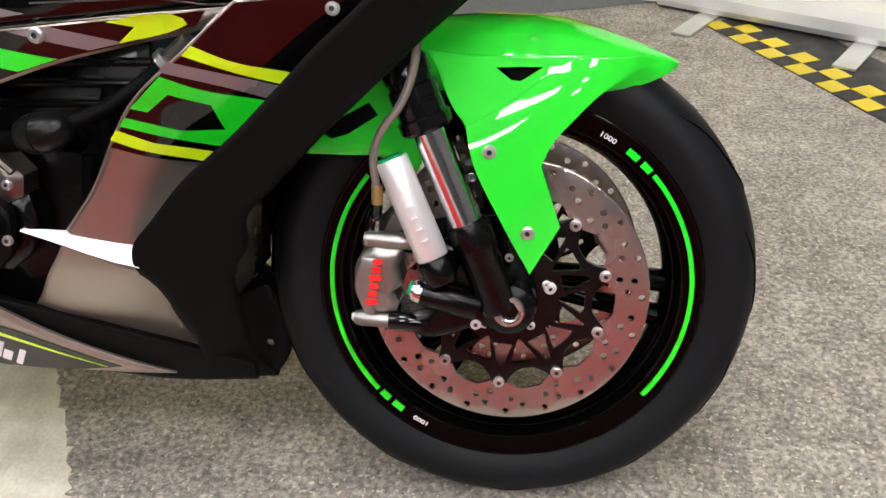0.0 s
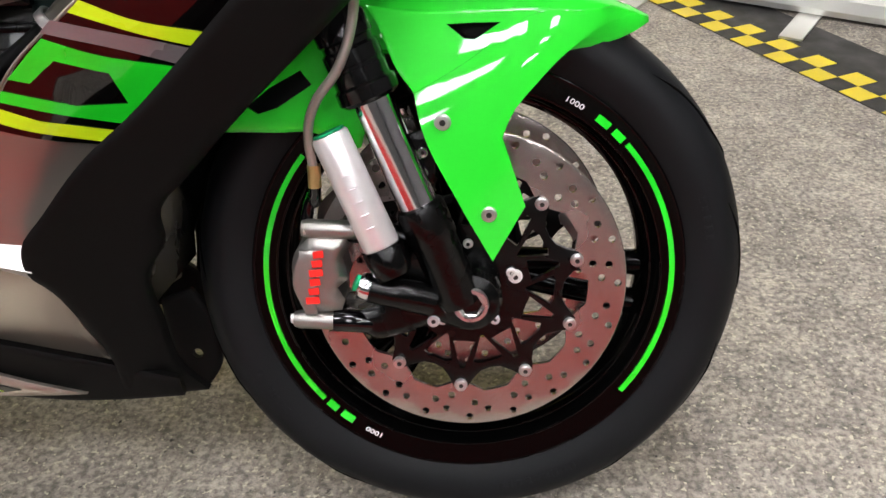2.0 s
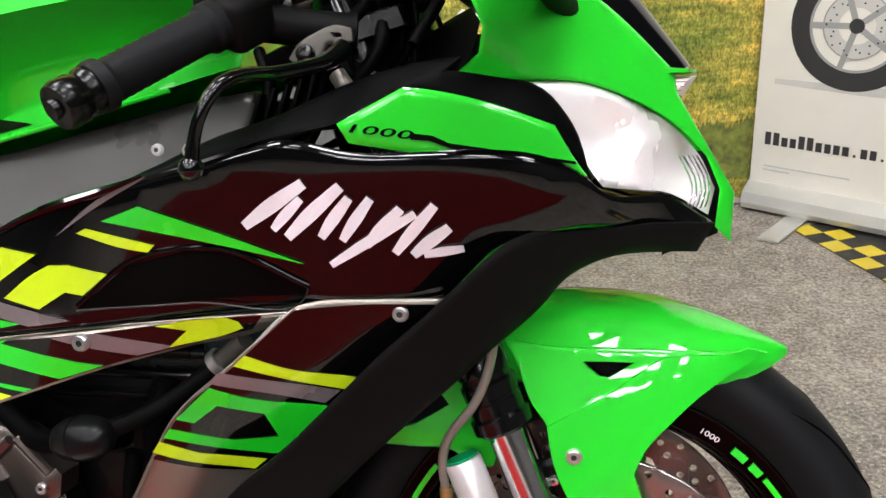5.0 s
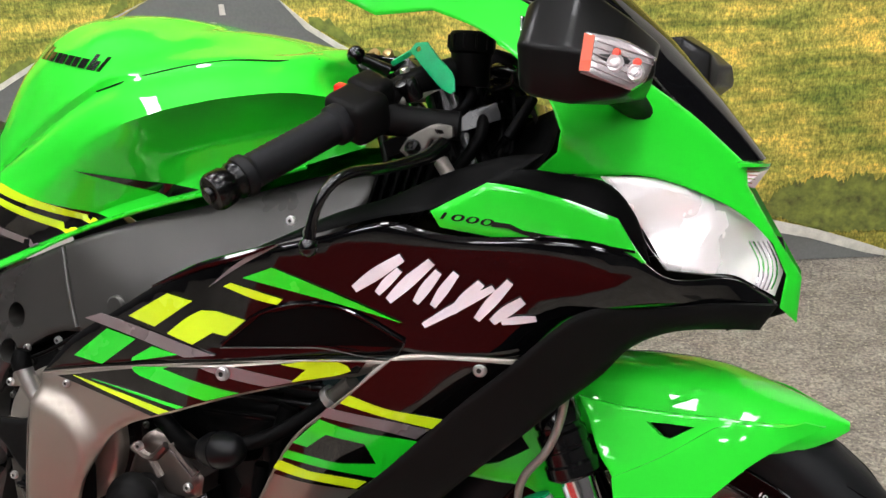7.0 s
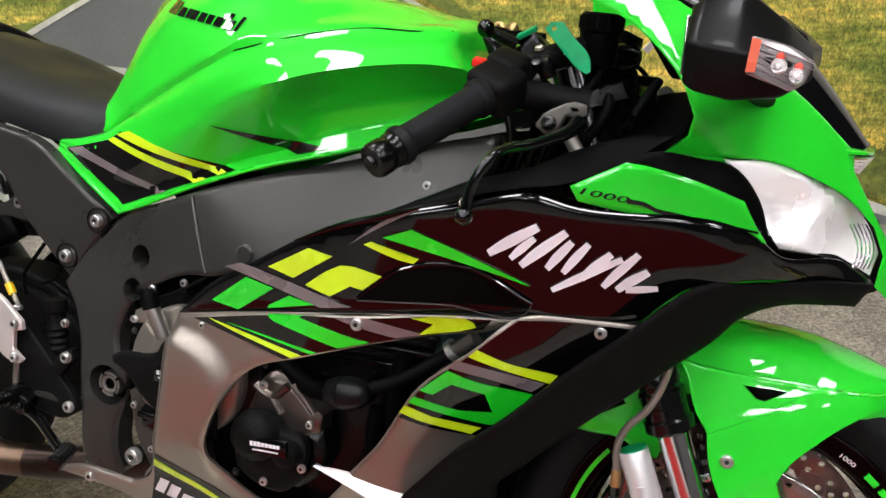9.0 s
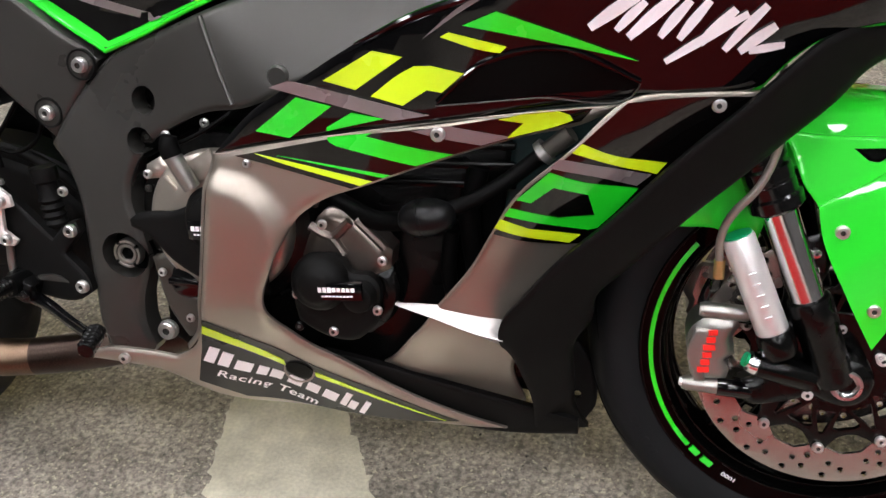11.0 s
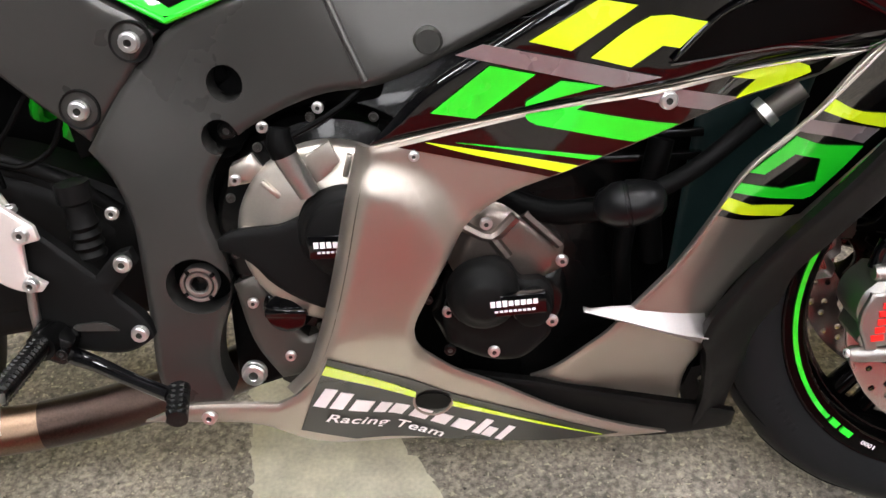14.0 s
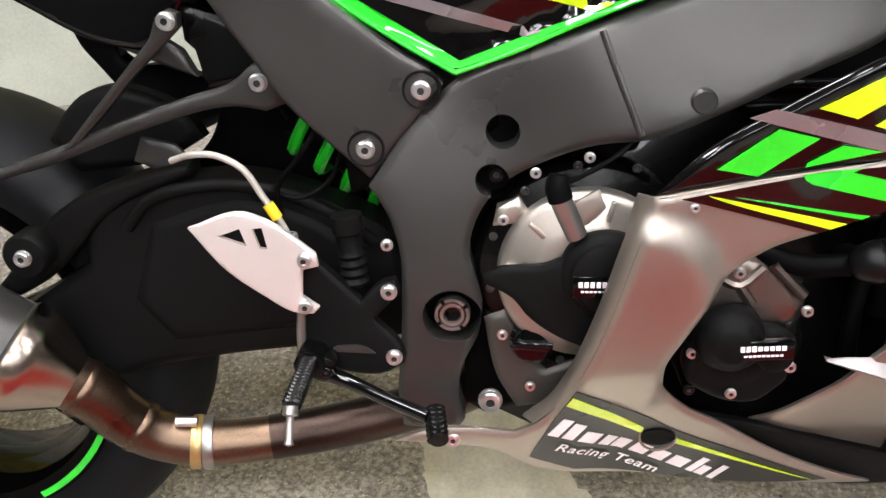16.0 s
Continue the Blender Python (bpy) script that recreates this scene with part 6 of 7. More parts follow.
part("clamp_stub", lathe([(0, 0), (.006, 0), (.007, .004), (.007, .012), (0, .013)], axis((-.272, -.172, .906), (-.1, -.7, .7)), 14), BLACKCAST, bar)
part("bar_clamp", tube([(-.30, -.19, .892), (-.268, -.15, .918), (-.235, -.12, .930)], [.013, .014, .016], 14), MATTBLACK, bar)
for at in ((-.276, -.165, .928), (-.248, -.150, .926)):
    bolt(at, .006, bar, (-.2, -.3, .9), BOLTSTEEL)
cup = part("brake_fluid_reservoir", lathe([(0, 0), (.020, 0), (.0215, .003), (.0215, .034), (.024, .036), (.0245, .040), (.0245, .054), (.022, .057), (0, .058)], axis((-.222, -.115, .914), (0.05, 0, 1)), 32), DARKGAP, BIKE, "round black brake fluid reservoir")
for a in range(12):
    part("cap_rib", box((.003, .002, .014), axis((-.220, -.115, .960), (0.05, 0, 1)) @ pose(0, 0, 0, 0, 0, 30 * a) @ pose(.0247, 0, 0), .0006), MATTBLACK, cup)
part("reservoir_hose", tube([(-.228, -.115, .925), (-.215, -.125, .905), (-.225, -.140, .885), (-.245, -.155, .876)], .006, 10), DARKGAP, cup)
yoke = part("top_yoke", sheet([(-.33, -.14), (-.27, -.145), (-.20, -.12), (-.19, 0), (-.20, .12), (-.27, .145), (-.33, .14), (-.345, .05), (-.345, -.05)], flat(0), thick=.018, roll=.003), BLACKCAST, BIKE, "black fork top yoke")
yoke.matrix_basis = Matrix.Translation((0, 0, .905)) @ pose(0, 0, 0, 0, -20, 0) @ Matrix(((1, 0, 0, 0), (0, 0, 1, 0), (0, -1, 0, 0), (0, 0, 0, 1))) @ Matrix.Translation((.02, -.06, 0))
for s in (-1, 1):
    part("fork_cap", lathe([(0, .014), (.006, .014), (.008, .010), (.016, .008), (.020, .004), (.022, -.004), (.022, -.02), (0, -.02)], axis((-.262, .108 * s, .933), rake), 28), BRASS if s > 0 else ALLOY, yoke, "gold adjuster fork cap" if s > 0 else "alloy fork cap")
panel("yoke_arm", [(-.3712, .9436), (-.352, .940), (-.3421, .9271), (-.3242, .9295), (-.3035, .9461), (-.2876, .9336), (-.2951, .9127), (-.3231, .9014), (-.3562, .9135)], flat(-.095), BLACKCAST, BIKE, "black cast arm of the fork yoke", thick=.030, roll=.005, rollw=.007, grid=.008)
damper = part("damper_body", tube([(-.362, -.090, .945), (-.335, -.072, .942), (-.300, -.055, .940)], [.0085, .009, .009], 14), GLOSSBLACK, BIKE, "black steering damper with gold fittings")
part("stem_ring", lathe([(.0060, 0), (.0100, 0), (.0112, .003), (.0112, .007), (.0060, .007), (.0060, 0)], axis((-.352, -.074, .946), (-.35, -.8, .45)), 24), BRASS, damper, "gold ring nut")
part("ring_core", lathe([(0, .003), (.0055, .003), (.0055, -.004), (0, -.004)], axis((-.352, -.074, .946), (-.35, -.8, .45)), 16), DARKGAP, damper)
part("damper_knob", lathe([(0, .006), (.0035, .0055), (.0065, .003), (.0070, -.001), (.0055, -.005), (0, -.006)], axis((-.336, -.074, .952), (-.3, -.8, .5)), 18), BRASS, damper, "gold damper knob")
part("ball_joint", lathe([(0, .011), (.005, .010), (.0095, .0055), (.011, 0), (.0095, -.0055), (.005, -.010), (0, -.011)], axis((-.356, -.116, .948), (0, 0, 1)), 20), GLOSSBLACK, damper)
part("joint_stem", tube([(-.350, -.112, .944), (-.338, -.104, .938), (-.325, -.095, .932)], [.006, .007, .008], 12), BLACKCAST, damper)
part("damper_plate", box((.026, .012, .006), Matrix.Translation((-.314, -.085, .947)) @ pose(0, 0, 0, 20, -28, 0), .0015), TEALGREEN, damper, "green plate")
part("ignition_barrel", lathe([(0, 0), (.018, 0), (.018, .012), (.014, .016), (0, .016)], axis((-.290, 0, .950), rake), 24), BLACKCAST, yoke)
tag = panel("key_tag", [(-.274, .9490), (-.268, .9570), (-.254, .9575), (-.240, .9430), (-.216, .9185), (-.2135, .9060), (-.2180, .9035), (-.226, .9070), (-.250, .9270)], depth([(-.27, .955, -.156), (-.215, .905, -.183), (-.24, .94, -.168), (-.25, .92, -.172)]), TEALGREEN, None, thick=.003, holes=[circle((-.263, .9500), .003, 8)], roll=.0008, rollw=.002)
tag.matrix_world = BIKE.matrix_world
tagged(tag, "emerald green plastic key tag hanging beside the handlebar", "key tag")
part("switch_bracket", plate([(-.03, -.008), (.03, -.008), (.034, .006), (-.028, .010)], axis((-.285, -.120, .930), (-.3, -.6, .7)), .004, .001), ALLOY, yoke, "bare alloy bracket")

# cockpit inside of the fairing
panel("cockpit_panel", [(-.131, .826), (-.110, .848), (-.104, .875), (-.118, .892), (-.150, .886), (-.19, .868), (-.235, .842), (-.30, .80), (-.32, .768), (-.26, .784), (-.21, .790), (-.17, .808)], depth([(-.13, .83, -.185), (-.11, .88, -.17), (-.2, .85, -.055), (-.3, .78, -.15), (-.22, .80, -.16)]), DARKGAP, BIKE, "black cockpit inner panel", both=True)
bolt((-.2005, -.060, .8455), .0085, BIKE, (-.2, -.8, .5), BOLTSTEEL, "cockpit_screw")
panel("fairing_inner_edge", [(-.44, .727), (-.38, .748), (-.327, .764), (-.263, .782), (-.214, .792), (-.150, .824), (-.118, .847), (-.160, .843), (-.206, .828), (-.266, .800), (-.330, .779), (-.372, .759)], depth([(-.40, .74, -.245), (-.327, .764, -.24), (-.21, .79, -.25), (-.15, .824, -.20), (-.118, .847, -.19), (-.266, .80, -.225), (-.33, .779, -.225)]), DARKGAP, BIKE, "dark fairing inner edge", both=True)
bolt((-.372, -.232, .771), .006, BIKE, OUT, ALLOY, "fairing_stud")
panel("wiring_loom", [(-.2757, .899), (-.2609, .9196), (-.262, .955), (-.2238, .962), (-.1933, .9506), (-.1951, .9344), (-.2021, .9016), (-.1876, .8858), (-.170, .8722), (-.1401, .8736), (-.1417, .8456), (-.1906, .8162), (-.2631, .784), (-.3075, .7898), (-.3198, .8148), (-.3096, .8396), (-.2676, .8792)], flat(-.045), DARKGAP, BIKE, "dark wiring and headstock fittings", thick=.06, roll=.008)
for u0, w0 in ((-.262, .862), (-.236, .905), (-.212, .868)):
    part("connector_block", box((.026, .018, .034), Matrix.Translation((u0, -.062, w0)) @ pose(0, 0, 0, 8, 22, 0), .004), BLACKCAST, BIKE, "black plug connector")
part("screen_stay", tube([(-.212, -.10, .928), (-.190, -.105, .934), (-.176, -.105, .930), (-.178, -.102, .918), (-.196, -.10, .912)], .0035, 10), BLACKCAST, BIKE, "black wire stay")
loom = random.Random(21)
for k in range(9):
    u0 = -.285 + .012 * k
    part("wire", tube([(u0, -.055, .935 - .004 * abs(k - 4)), (u0 + .02, -.075 - loom.uniform(0, .02), .905), (u0 + .03 + loom.uniform(-.01, .01), -.085, .870), (u0 + .02, -.09, .835)], loom.choice((.0028, .0035, .0045)), 8), loom.choice((DARKGAP, BLACKCAST, MATTBLACK)), BIKE, "black wire")
for k in range(5):
    part("boot_ring", lathe([(.010, -.003), (.0145, 0), (.010, .003)], axis((-.196 + .001 * k, -.085, .905 + .008 * k), (0.1, 0, 1)), 18), BLACKCAST, BIKE, "ribbed black rubber boot")
part("instrument_panel", box((.03, .20, .09), Matrix.Translation((-.150, 0, .945)) @ pose(0, 0, 0, 0, -35, 0), .012, 3), MATTBLACK, BIKE, "black instrument panel")
part("head_bracket", box((.12, .16, .12), Matrix.Translation((-.22, 0, .82)) @ pose(0, 0, 0, 0, -20, 0), .02, 2), DARKGAP, BIKE, "dark headstock and wiring")
for pts, r in (([(-.30, -.08, .90), (-.26, -.11, .86), (-.27, -.12, .80), (-.30, -.12, .76)], .006), ([(-.22, -.10, .90), (-.20, -.13, .87), (-.23, -.14, .82), (-.28, -.14, .78)], .007), ([(-.19, -.06, .90), (-.15, -.12, .90), (-.17, -.14, .86)], .006), ([(-.33, -.10, .86), (-.31, -.13, .82), (-.33, -.13, .78)], .006)):
    part("control_cable", tube(pts, r, 10), DARKGAP, BIKE, "black control cable")
part("control_cable", tube([(-.235, -.16, .835), (-.222, -.165, .818), (-.21, -.17, .803)], .008, 12), HOSE, BIKE, "grey sleeved cable")
for k in range(5):
    part("wiring_comb", box((.004, .014, .040), Matrix.Translation((-.315 + .013 * k, -.150, .800 + .004 * k)) @ pose(0, 0, 0, 0, 18, 0), .001), DARKGAP, BIKE)

# ---- screen ----
mid = [(.082, .845), (.035, .905), (-.022, .970), (-.085, 1.030), (-.155, 1.085), (-.235, 1.125)]
edge = [(.060, -.034, .836), (-.006, -.084, .897), (-.060, -.108, .952), (-.140, -.138, .990), (-.225, -.155, 1.028), (-.310, -.160, 1.062)]
rows = []
for (mu, mw), (eu, ev, ew) in zip(mid, edge):
    row = []
    for i in range(11):
        s = -1 + 0.2 * i
        k = 1 - abs(s) ** 2.2
        row.append((eu + (mu - eu) * k, -ev * s, ew + (mw - ew) * k))
    rows.append(row)
thickrows = [r + [(p[0] - .003, p[1], p[2] - .003) for p in r[::-1]] for r in rows]
screen = part("windscreen", loft(thickrows), SMOKE, BIKE, "dark tinted racing windscreen", sharp=60)
for s in (-1, 1):
    part("screen_edge", tube([(u, v * -s, w + .002) for u, v, w in edge], .0016, 8), FRAMEGREY, screen)
    bolt((-.235, .157 * s, 1.030), .006, screen, (0, s, .4))

# ---- mirrors with indicators ----
def mirror_body():
    """A shell of flat facets drawn out to a forward tip."""
    rows = []
    for u, corners in ((-.100, ((-.346, .902), (-.358, .935), (-.330, .968), (-.215, .962), (-.200, .908))), (-.090, ((-.352, .896), (-.363, .935), (-.333, .974), (-.212, .970), (-.197, .900))), (-.058, ((-.350, .890), (-.362, .931), (-.325, .984), (-.212, .972), (-.196, .894))), (-.020, ((-.343, .895), (-.353, .924), (-.312, .958), (-.222, .950), (-.210, .899))), (.004, ((-.335, .912), (-.339, .923), (-.306, .938), (-.245, .934), (-.238, .911)))):
        rows.append([(u - (.016 if u > 0 and k > 2 else 0), v, w) for k, (v, w) in enumerate(corners)])
    bm = loft(rows)
    bmesh.ops.bevel(bm, geom=bm.edges[:], offset=.0035, segments=3, affect="EDGES", profile=0.5, clamp_overlap=True)
    return bm


mir = part("mirror", mirror_body(), MIRRORBLACK, BIKE, "satin black mirror housing with indicator", sharp=30)
part("mirror_glass", box((.002, .13, .05), Matrix.Translation((-.1015, -.275, .934)), .0008), CHROME, mir, "mirror glass")
BULBMETAL = material("bright_bulb_reflector", (0.75, 0.72, 0.72), 0.25, 0.7, vary=0.1)
lampface = depth([(-.044, .943, -.3525), (.005, .925, -.338), (-.012, .900, -.346), (-.046, .913, -.358)])
lampedge = [(-.046, .944), (-.015, .937), (.004, .926), (-.003, .908), (-.012, .901), (-.048, .913)]
ind = part("indicator", sheet(lampedge, lampface, thick=.010, grid=.008, roll=.002, rollw=.003, lift=.0035), BULBGREY, mir, "clear ribbed indicator with two bulbs")
for k in range(6):
    a, b = (-.0465 - .0003 * k, .940 - .0048 * k), (.0035 - .0035 * k * (k > 1), .9245 - .0045 * k)
    part("lens_rib", tube([(a[0], float(lampface(*a)) - .0042, a[1]), (b[0], float(lampface(*b)) - .0042, b[1])], .00045, 6), GREYFILM, ind)
part("lens_edge", sheet([(-.0465, .9425), (-.039, .941), (-.041, .9145), (-.0485, .9145)], lampface, thick=.002, grid=.01, roll=0, lift=.0056), ORANGE, ind, "orange lens strip")
for u, w in ((-.024, .921), (-.009, .914)):
    at = Vector((u, float(lampface(u, w)) - .0035, w))
    part("bulb", lathe([(0, .005), (.0025, .0045), (.0035, .002), (.0055, .003), (.0072, 0), (0, 0)], axis(at, OUT), 12), BULBMETAL, ind, sharp=10)
    part("bulb_tip", lathe([(0, .002), (.0025, .0018), (.0036, 0), (0, 0)], axis(at + Vector((.001, 0, .0075)), OUT), 12), REDTIP, ind, "orange-red bulb tip")
part("mirror_stalk", tube([(-.036, -.100, .878), (-.038, -.125, .890), (-.044, -.170, .902), (-.052, -.225, .915)], [.013, .013, .015, .018], 14), MATTBLACK, mir)
bolt((-.030, -.112, .875), .007, mir, (0.2, -.4, -.9), BLACKCAST)
flip(mir).location = (.02, 0, .025)

# ---- seat unit and rear frame ----
panel("tail_cowl", [(-1.085, .790), (-1.112, .738), (-1.150, .690), (-1.20, .700), (-1.279, .741), (-1.42, .82), (-1.55, .90), (-1.52, .95), (-1.28, .90)], flat(-.128), GLOSSBLACK, BIKE, "gloss black tail cowl", both=True)
panel("under_tail", [(-1.245, .712), (-1.200, .708), (-1.196, .680), (-1.180, .668), (-1.205, .650), (-1.222, .672), (-1.236, .690)], flat(-.09), DARKGAP, BIKE, "dark number plate bracket under the tail", thick=.02, roll=.004, corner=20)
# dark sheet put in for the shade behind the shock; hides the floor
panel("rear_gap_shade", [(-1.125, .66), (-1.085, .632), (-1.01, .635), (-.93, .60), (-.90, .52), (-.93, .42), (-1.197, .445), (-1.194, .517), (-1.15, .56)], flat(.035), DARKGAP, BIKE, "dark sheet for the shade behind the shock", thick=.02, roll=.005)
tray = panel("battery_tray", [(-1.089, .628), (-1.014, .632), (-.969, .590), (-.985, .572), (-1.020, .585), (-1.047, .596), (-1.07, .604)], flat(-.002), DARKGAP, BIKE, "dark moulded battery tray", thick=.03, roll=.004)
for k in range(4):
    part("tray_rib", tube([(-1.075 + .022 * k, -.004, .612 - .006 * k), (-1.066 + .022 * k, -.006, .600 - .006 * k)], .003, 8), MATTBLACK, tray)
panel("seat_subframe", [(-1.118, .735), (-1.060, .715), (-1.012, .682), (-1.03, .672), (-1.062, .660), (-1.098, .652), (-1.106, .690), (-1.116, .700)], flat(-.118), BLACKCAST, BIKE, "dark seat subframe panel", thick=.02, roll=.003, corner=20)
hang = panel("exhaust_hanger", [(-1.0095, .6428), (-1.0158, .6677), (-1.0257, .6814), (-1.0424, .6799), (-1.0605, .6652), (-1.1073, .6488), (-1.1851, .6225), (-1.2474, .5977), (-1.3104, .577), (-1.3488, .5649), (-1.3521, .5496), (-1.3131, .5637), (-1.25, .5829), (-1.1876, .6063), (-1.1272, .6263), (-1.0918, .6364), (-1.0575, .6402), (-1.0298, .6356)], flat(-.155), HANGERGREY, BIKE, "dark grey forged exhaust hanger", thick=.016, roll=.004, rollw=.006, corner=20)
panel("hanger_strut", [(-1.1283, .7279), (-1.1177, .7341), (-1.1073, .7303), (-1.1078, .7172), (-1.1216, .7041), (-1.1535, .6746), (-1.1938, .633), (-1.228, .6002), (-1.2403, .5967), (-1.2119, .6273), (-1.1675, .6747), (-1.1367, .7069)], flat(-.158), HANGERGREY, hang, thick=.014, roll=.003, rollw=.005, corner=20, grid=.01)
panel("tail_fin", [(-1.225, .735), (-1.160, .715), (-1.120, .690), (-1.106, .663), (-1.130, .672), (-1.175, .690), (-1.214, .708)], flat(-.120), FRAMEGREY, hang, thick=.012, roll=.003, rollw=.005, corner=20)
for u, w in ((-1.1180, .7236), (-1.0342, .6646)):
    bolt((u, -.158, w), .0105, hang)
bolt((-1.300, -.165, .482), .0105, hang)
part("hanger_boss", lathe([(0, .004), (.022, .004), (.025, 0), (.025, -.03), (0, -.03)], axis((-1.300, -.158, .482), OUT), 28), MATTBLACK, hang)

# ---- swingarm, rear wheel, shock ----
swing = panel("swingarm", [(-1.215, .545), (-1.149, .552), (-1.076, .556), (-.969, .525), (-.916, .495), (-.895, .455), (-.905, .375), (-1.004, .361), (-1.116, .346), (-1.197, .330), (-1.30, .300), (-1.50, .275), (-1.52, .335), (-1.37, .385), (-1.25, .46), (-1.25, .50)], flat(-.128), MATTBLACK, BIKE, "matt black swingarm", thick=.05, roll=.010, rollw=.016)
panel("swingarm_brace", [(-1.352, .436), (-1.26, .53), (-1.207, .553), (-1.12, .578), (-1.12, .562), (-1.20, .530), (-1.30, .44), (-1.35, .415)], flat(-.135), MATTBLACK, swing, thick=.03, roll=.006)
panel("swingarm_face", [(-1.17, .51), (-1.07, .535), (-.98, .505), (-.94, .47), (-.95, .40), (-1.05, .385), (-1.16, .37), (-1.20, .42)], flat(-.133), MATTBLACK, swing, thick=.012, roll=.005, rollw=.012)
RW = (-1.485, .318)
rear = part("rear_wheel", lathe([(.232, .082), (.205, .078), (.195, .06), (.190, .0), (.195, -.06), (.205, -.078), (.232, -.082), (.200, -.05), (.186, 0), (.200, .05), (.232, .082)], axis((RW[0], 0, RW[1]), OUT), 72), RIMBLACK, BIKE, "gloss black rear wheel rim")
rp = [(.225, .078), (.240, .090), (.258, .097), (.276, .095), (.296, .080), (.312, .055), (.321, .028), (.324, 0)]
rp = rp + [(r, -h) for r, h in rp[-2::-1]]
part("tyre", lathe(rp + [(.222, -.05), (.222, .05), rp[0]], axis((RW[0], 0, RW[1]), OUT), 96), RUBBER, rear, "black rear road tyre", sharp=60)
for a0, a1 in ((-62, -20), (-14, 28), (60, 120), (160, 230)):
    stripe(.216, .2245, a0, a1, GREENDECAL, rear, "rim_stripe", -.086, RW)
for k in range(6):
    a = radians(60 * k + 15)
    part("spoke", tube([(RW[0] + .03 * math.cos(a), -.01, RW[1] + .03 * math.sin(a)), (RW[0] + .19 * math.cos(a + .15), -.03, RW[1] + .19 * math.sin(a + .15))], .014, 10), RIMBLACK, rear)
panel("tyre_hugger", [(-1.292, .588), (-1.272, .617), (-1.250, .637), (-1.216, .647), (-1.176, .639), (-1.136, .616), (-1.120, .590), (-1.156, .570), (-1.262, .552)], flat(-.085), MATTBLACK, swing, both=True, thick=.02, roll=.008, rollw=.012)
panel("hugger_plate", [(-1.175, .600), (-1.140, .592), (-1.128, .580), (-1.150, .560), (-1.185, .575)], flat(-.118), FRAMEGREY, swing, thick=.006, roll=.002, corner=15)
part("arm_rim", tube([(-1.197, -.131, .505), (-1.172, -.134, .535), (-1.12, -.135, .552), (-1.05, -.135, .552), (-.975, -.134, .524), (-.93, -.132, .490)], .007, 10), MATTBLACK, swing)
coil = []
s0, s1 = Vector((-1.030, -.015, .600)), Vector((-.930, -.015, .520))
sa = (s1 - s0).normalized()
sx = sa.orthogonal().normalized()
sy = sa.cross(sx)
for k in range(0, 50):
    a = 2 * math.pi * k / 14
    coil.append(s0 + (s1 - s0) * (k / 49) + .034 * (math.cos(a) * sx + math.sin(a) * sy))
shock = part("shock_spring", tube(coil, .0075, 8, fair=False), GREEN, BIKE, "green rear shock spring")
part("shock_body", lathe([(0, 0), (.022, 0), (.022, .15), (0, .15)], axis(s0, sa), 20), DARKGAP, shock)

# ---- exhaust ----
pipe = part("exhaust_pipe", tube([(-.80, -.05, .285), (-.87, -.08, .268), (-.949, -.10, .254), (-1.02, -.112, .243), (-1.085, -.125, .238), (-1.148, -.14, .243), (-1.191, -.147, .258), (-1.222, -.157, .286), (-1.246, -.168, .322), (-1.275, -.18, .352)], [.0265, .0265, .0265, .0265, .0265, .0275, .029, .0305, .0315, .0315], 28), TITAN, BIKE, "heat-tinted titanium exhaust pipe", sharp=80)
for at, way, r, mat in (((-1.135, -.137, .241), (-1, -.2, .05), .0305, CASTALLOY), ((-1.148, -.1395, .2435), (-1, -.2, .12), .0305, BRASS), ((-1.208, -.152, .272), (-.75, -.2, .65), .0305, TITAN), ((-1.256, -.172, .332), (-.72, -.2, .60), .0325, TITAN)):
    part("pipe_ring", lathe([(r - .003, -.006), (r, -.006), (r + .001, -.003), (r + .001, .003), (r, .006), (r - .003, .006), (r - .003, -.006)], axis(at, way), 32), mat, pipe)
part("clamp_bolt", tube([(-1.142, -.150, .277), (-1.165, -.155, .279)], .006, 10), BOLTSTEEL, pipe)
# sleeve added to carry the dark reflection along the front of the pipe
part("pipe_sleeve", tube([(-.80, -.05, .285), (-.87, -.08, .268), (-.949, -.10, .254), (-1.02, -.112, .243), (-1.065, -.1215, .2392)], [.0272, .0272, .0272, .0272, .0268], 28), DARKPIPE, pipe, "stretch of pipe darkened for the reflection in it", sharp=80)
silencer = part("silencer", lathe([(0, 0), (.028, 0), (.034, .01), (.056, .045), (.060, .055), (.060, .075), (.057, .078), (.057, .34), (.060, .345), (.055, .36), (.03, .37), (0, .37)], axis((-1.262, -.176, .340), (-.78, -.12, .56)), 36), FRAMEGREY, BIKE, "dark grey exhaust silencer")
part("silencer_cone", lathe([(.0315, .002), (.036, .010), (.0572, .0455), (.0614, .055), (.0614, .073), (.0585, .076)], axis((-1.262, -.176, .340), (-.78, -.12, .56)), 36), material("polished_titanium", (.36, .30, .25), .2, 1.0, vary=.2, scale=40), silencer, "polished titanium silencer cone")

# ---- foot controls ----
rearset = panel("footrest_hanger", [(-1.002, .515), (-.982, .497), (-.938, .452), (-.915, .473), (-.903, .476), (-.899, .462), (-.926, .433), (-.898, .398), (-.896, .384), (-.913, .373), (-.983, .377), (-.998, .400), (-1.004, .440), (-1.008, .48)], flat(-.203), MATTBLACK, BIKE, "matt black footrest hanger plate", thick=.012, roll=.003, rollw=.005)
panel("hanger_recess", [(-.972, .398), (-.925, .396), (-.936, .404), (-.965, .404)], flat(-.2055), FRAMEGREY, rearset, thick=.003, roll=0)
for u, w, r in ((-.909, .465, .0095), (-.906, .392, .0095), (-.909, .515, .007)):
    bolt((u, -.206, w), r, rearset)
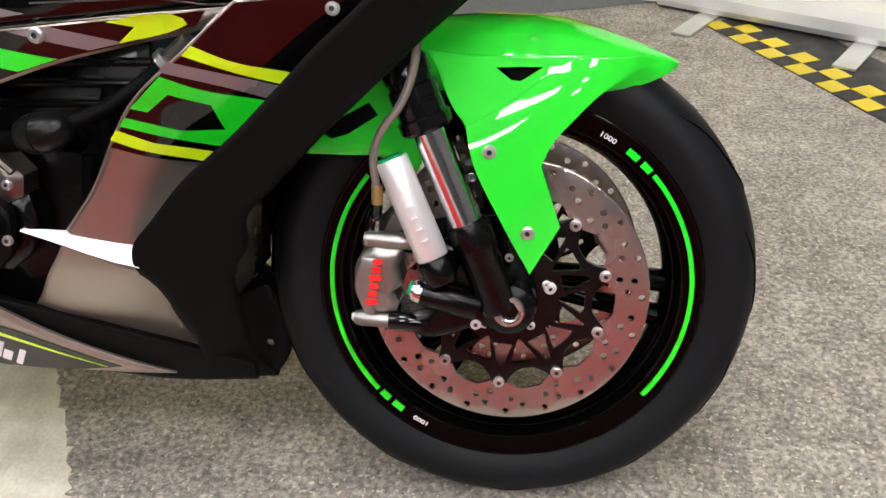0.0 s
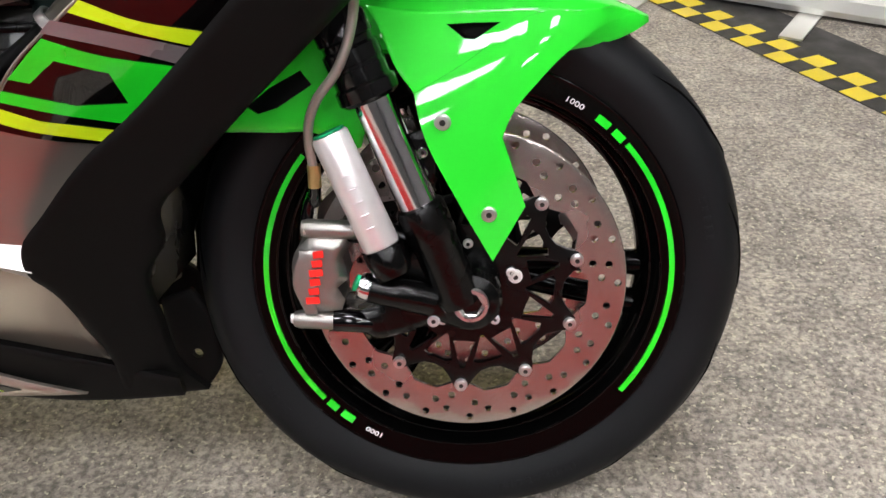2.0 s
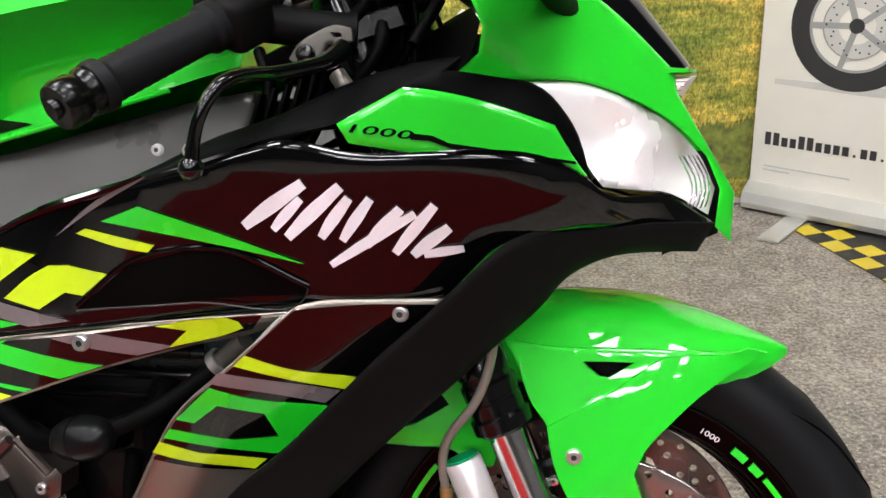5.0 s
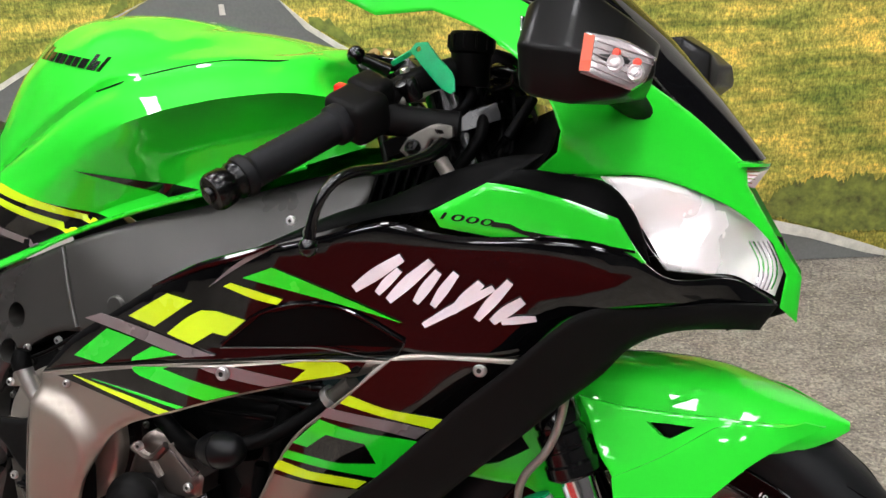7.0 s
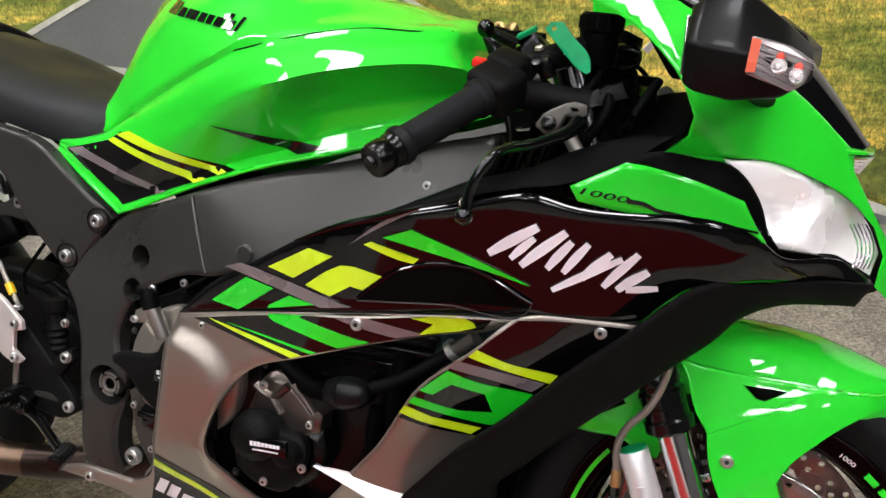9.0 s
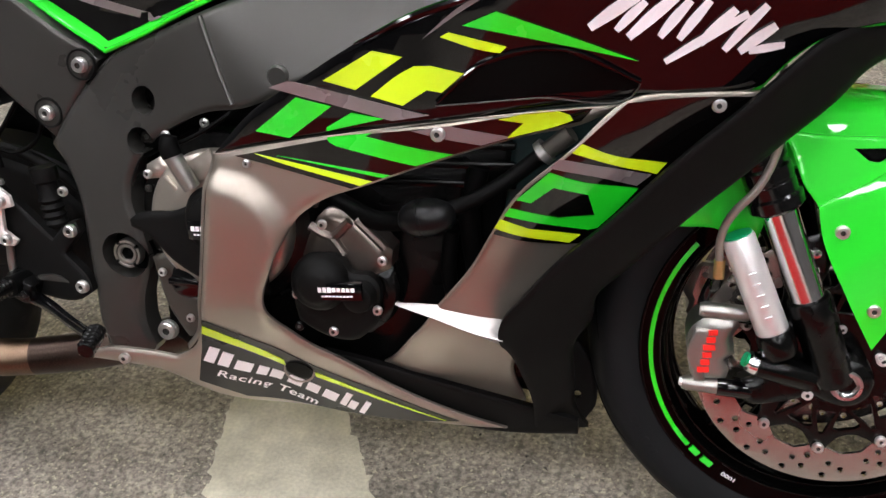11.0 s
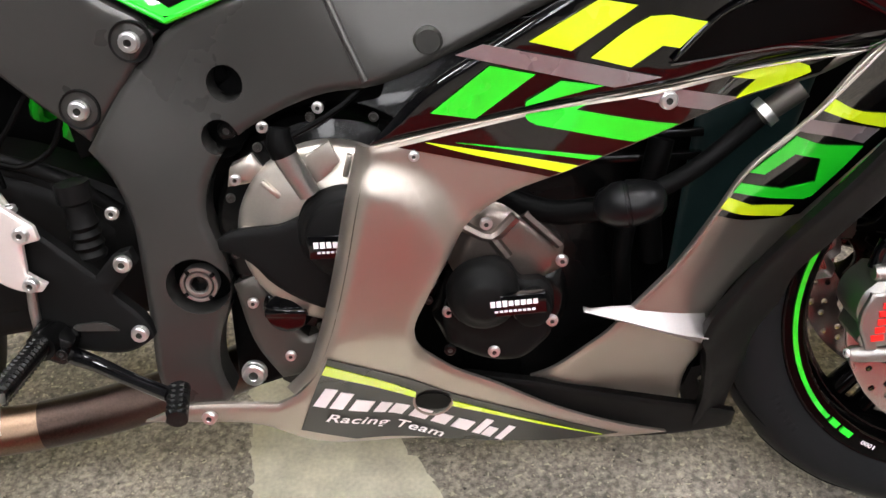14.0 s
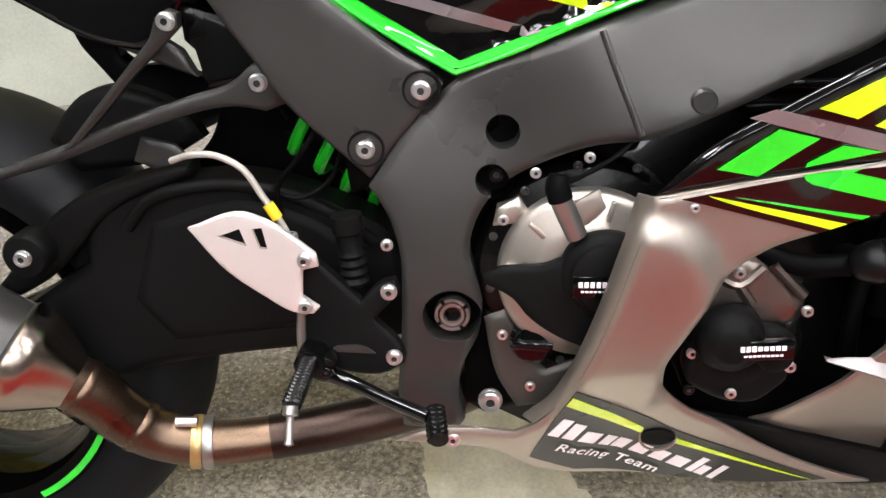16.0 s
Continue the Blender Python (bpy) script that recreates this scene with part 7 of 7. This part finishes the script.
heel = panel("heel_guard", [(-1.101, .535), (-1.045, .551), (-1.023, .543), (-.978, .509), (-.976, .496), (-.992, .492), (-.994, .464), (-.978, .452), (-.984, .445), (-.996, .445), (-1.036, .467), (-1.067, .491)], flat(-.216), material("bare_alloy_plate", (.78, .70, .67), .42, .6, vary=.06, grain=900, bump=.1), BIKE, "bare alloy heel guard plate", thick=.005, holes=[[(-1.072, .527), (-1.050, .535), (-1.044, .517)], [(-1.038, .535), (-1.028, .536), (-1.024, .514), (-1.032, .515)]], roll=.0015, rollw=.003)
for u, w in ((-.989, .503), (-.991, .4535)):
    bolt((u, -.218, w), .0085, heel)
peg = part("footrest", tube([(-.985, -.20, .395), (-.988, -.235, .398)], .014, 14), BLACKCAST, BIKE, "black knurled folding footrest")
p0, p1 = Vector((-.988, -.232, .399)), Vector((-.987, -.326, .402))
part("peg_barrel", knurl(axis(p0, p1 - p0), .092, .0082, .0028, .0062, 9), BLACKCAST, peg, "knurled black barrel", sharp=10)
part("peg_tip", lathe([(0, -.004), (.0072, -.004), (.0072, .004), (.0035, .006), (.0035, .026), (.0048, .030), (0, .032)], axis(p1, (0, -.55, -.84)), 16), CASTALLOY, peg, "bare metal hero bolt")
part("peg_clevis", box((.04, .03, .03), Matrix.Translation((-.985, -.212, .392)) @ pose(0, 0, 0, 0, 25, 0), .006), BLACKCAST, peg)
bolt((-.972, -.230, .388), .007, peg, OUT, BLACKCAST)
pedal = part("brake_pedal", tube([(-.985, -.208, .378), (-.955, -.215, .370), (-.91, -.238, .362), (-.868, -.262, .358)], [.009, .008, .007, .007], 12), GLOSSBLACK, BIKE, "black rear brake pedal")
tip = part("pedal_tip", knurl(axis((-.862, -.250, .357), (.15, -1, -.25)), .038, .0095, .0028, .0058, 9), BLACKCAST, pedal, "knurled black pedal tip", sharp=10)
part("brake_rod", tube([(-.998, -.205, .445), (-1.0, -.206, .420), (-1.0, -.206, .385)], [.0045, .005, .004], 10), CASTALLOY, pedal, "bare metal brake rod")
part("rear_master_cylinder", lathe([(0, 0), (.013, 0), (.015, .004), (.012, .009), (.015, .014), (.012, .019), (.015, .024), (.012, .029), (.015, .034), (.013, .038), (.013, .055), (.016, .058), (.016, .075), (0, .076)], axis((-.946, -.178, .462), (-.08, 0, 1)), 20), MATTBLACK, BIKE, "black rear brake master cylinder")
rh = part("rear_brake_hose", tube([(-1.125, -.17, .590), (-1.099, -.185, .600), (-1.074, -.19, .601), (-1.048, -.19, .587), (-1.032, -.19, .561), (-1.018, -.19, .538), (-1.010, -.19, .522)], .0034, 10), material("pale_braided_hose", (.42, .39, .34), .4, .3, bump=.5, vary=.15, grain=1500), BIKE, "pale braided rear brake hose")
part("hose_fitting", lathe([(0, 0), (.0058, 0), (.0058, .017), (0, .017)], axis((-1.018, -.190, .537), (-.5, 0, .85)), 14), material("yellow_sleeve", (.85, .55, .02), .4, vary=.1), rh, "yellow hose sleeve")
bolt((-1.005, -.195, .520), .008, rh, (0, 0, 1), BOLTSTEEL)
for pts in ([(-.975, -.16, .625), (-1.0, -.165, .590), (-1.022, -.165, .560), (-1.02, -.165, .53)], [(-.955, -.15, .60), (-.975, -.155, .56), (-1.005, -.16, .548), (-1.03, -.16, .556)]):
    part("sensor_wire", tube(pts, .0028, 8), DARKGAP, BIKE, "thin black sensor wire")
part("side_stand", tube([(-.78, .12, .28), (-.80, .24, .13), (-.83, .37, .105)], [.014, .012, .012], 12), MATTBLACK, BIKE, "black side stand")
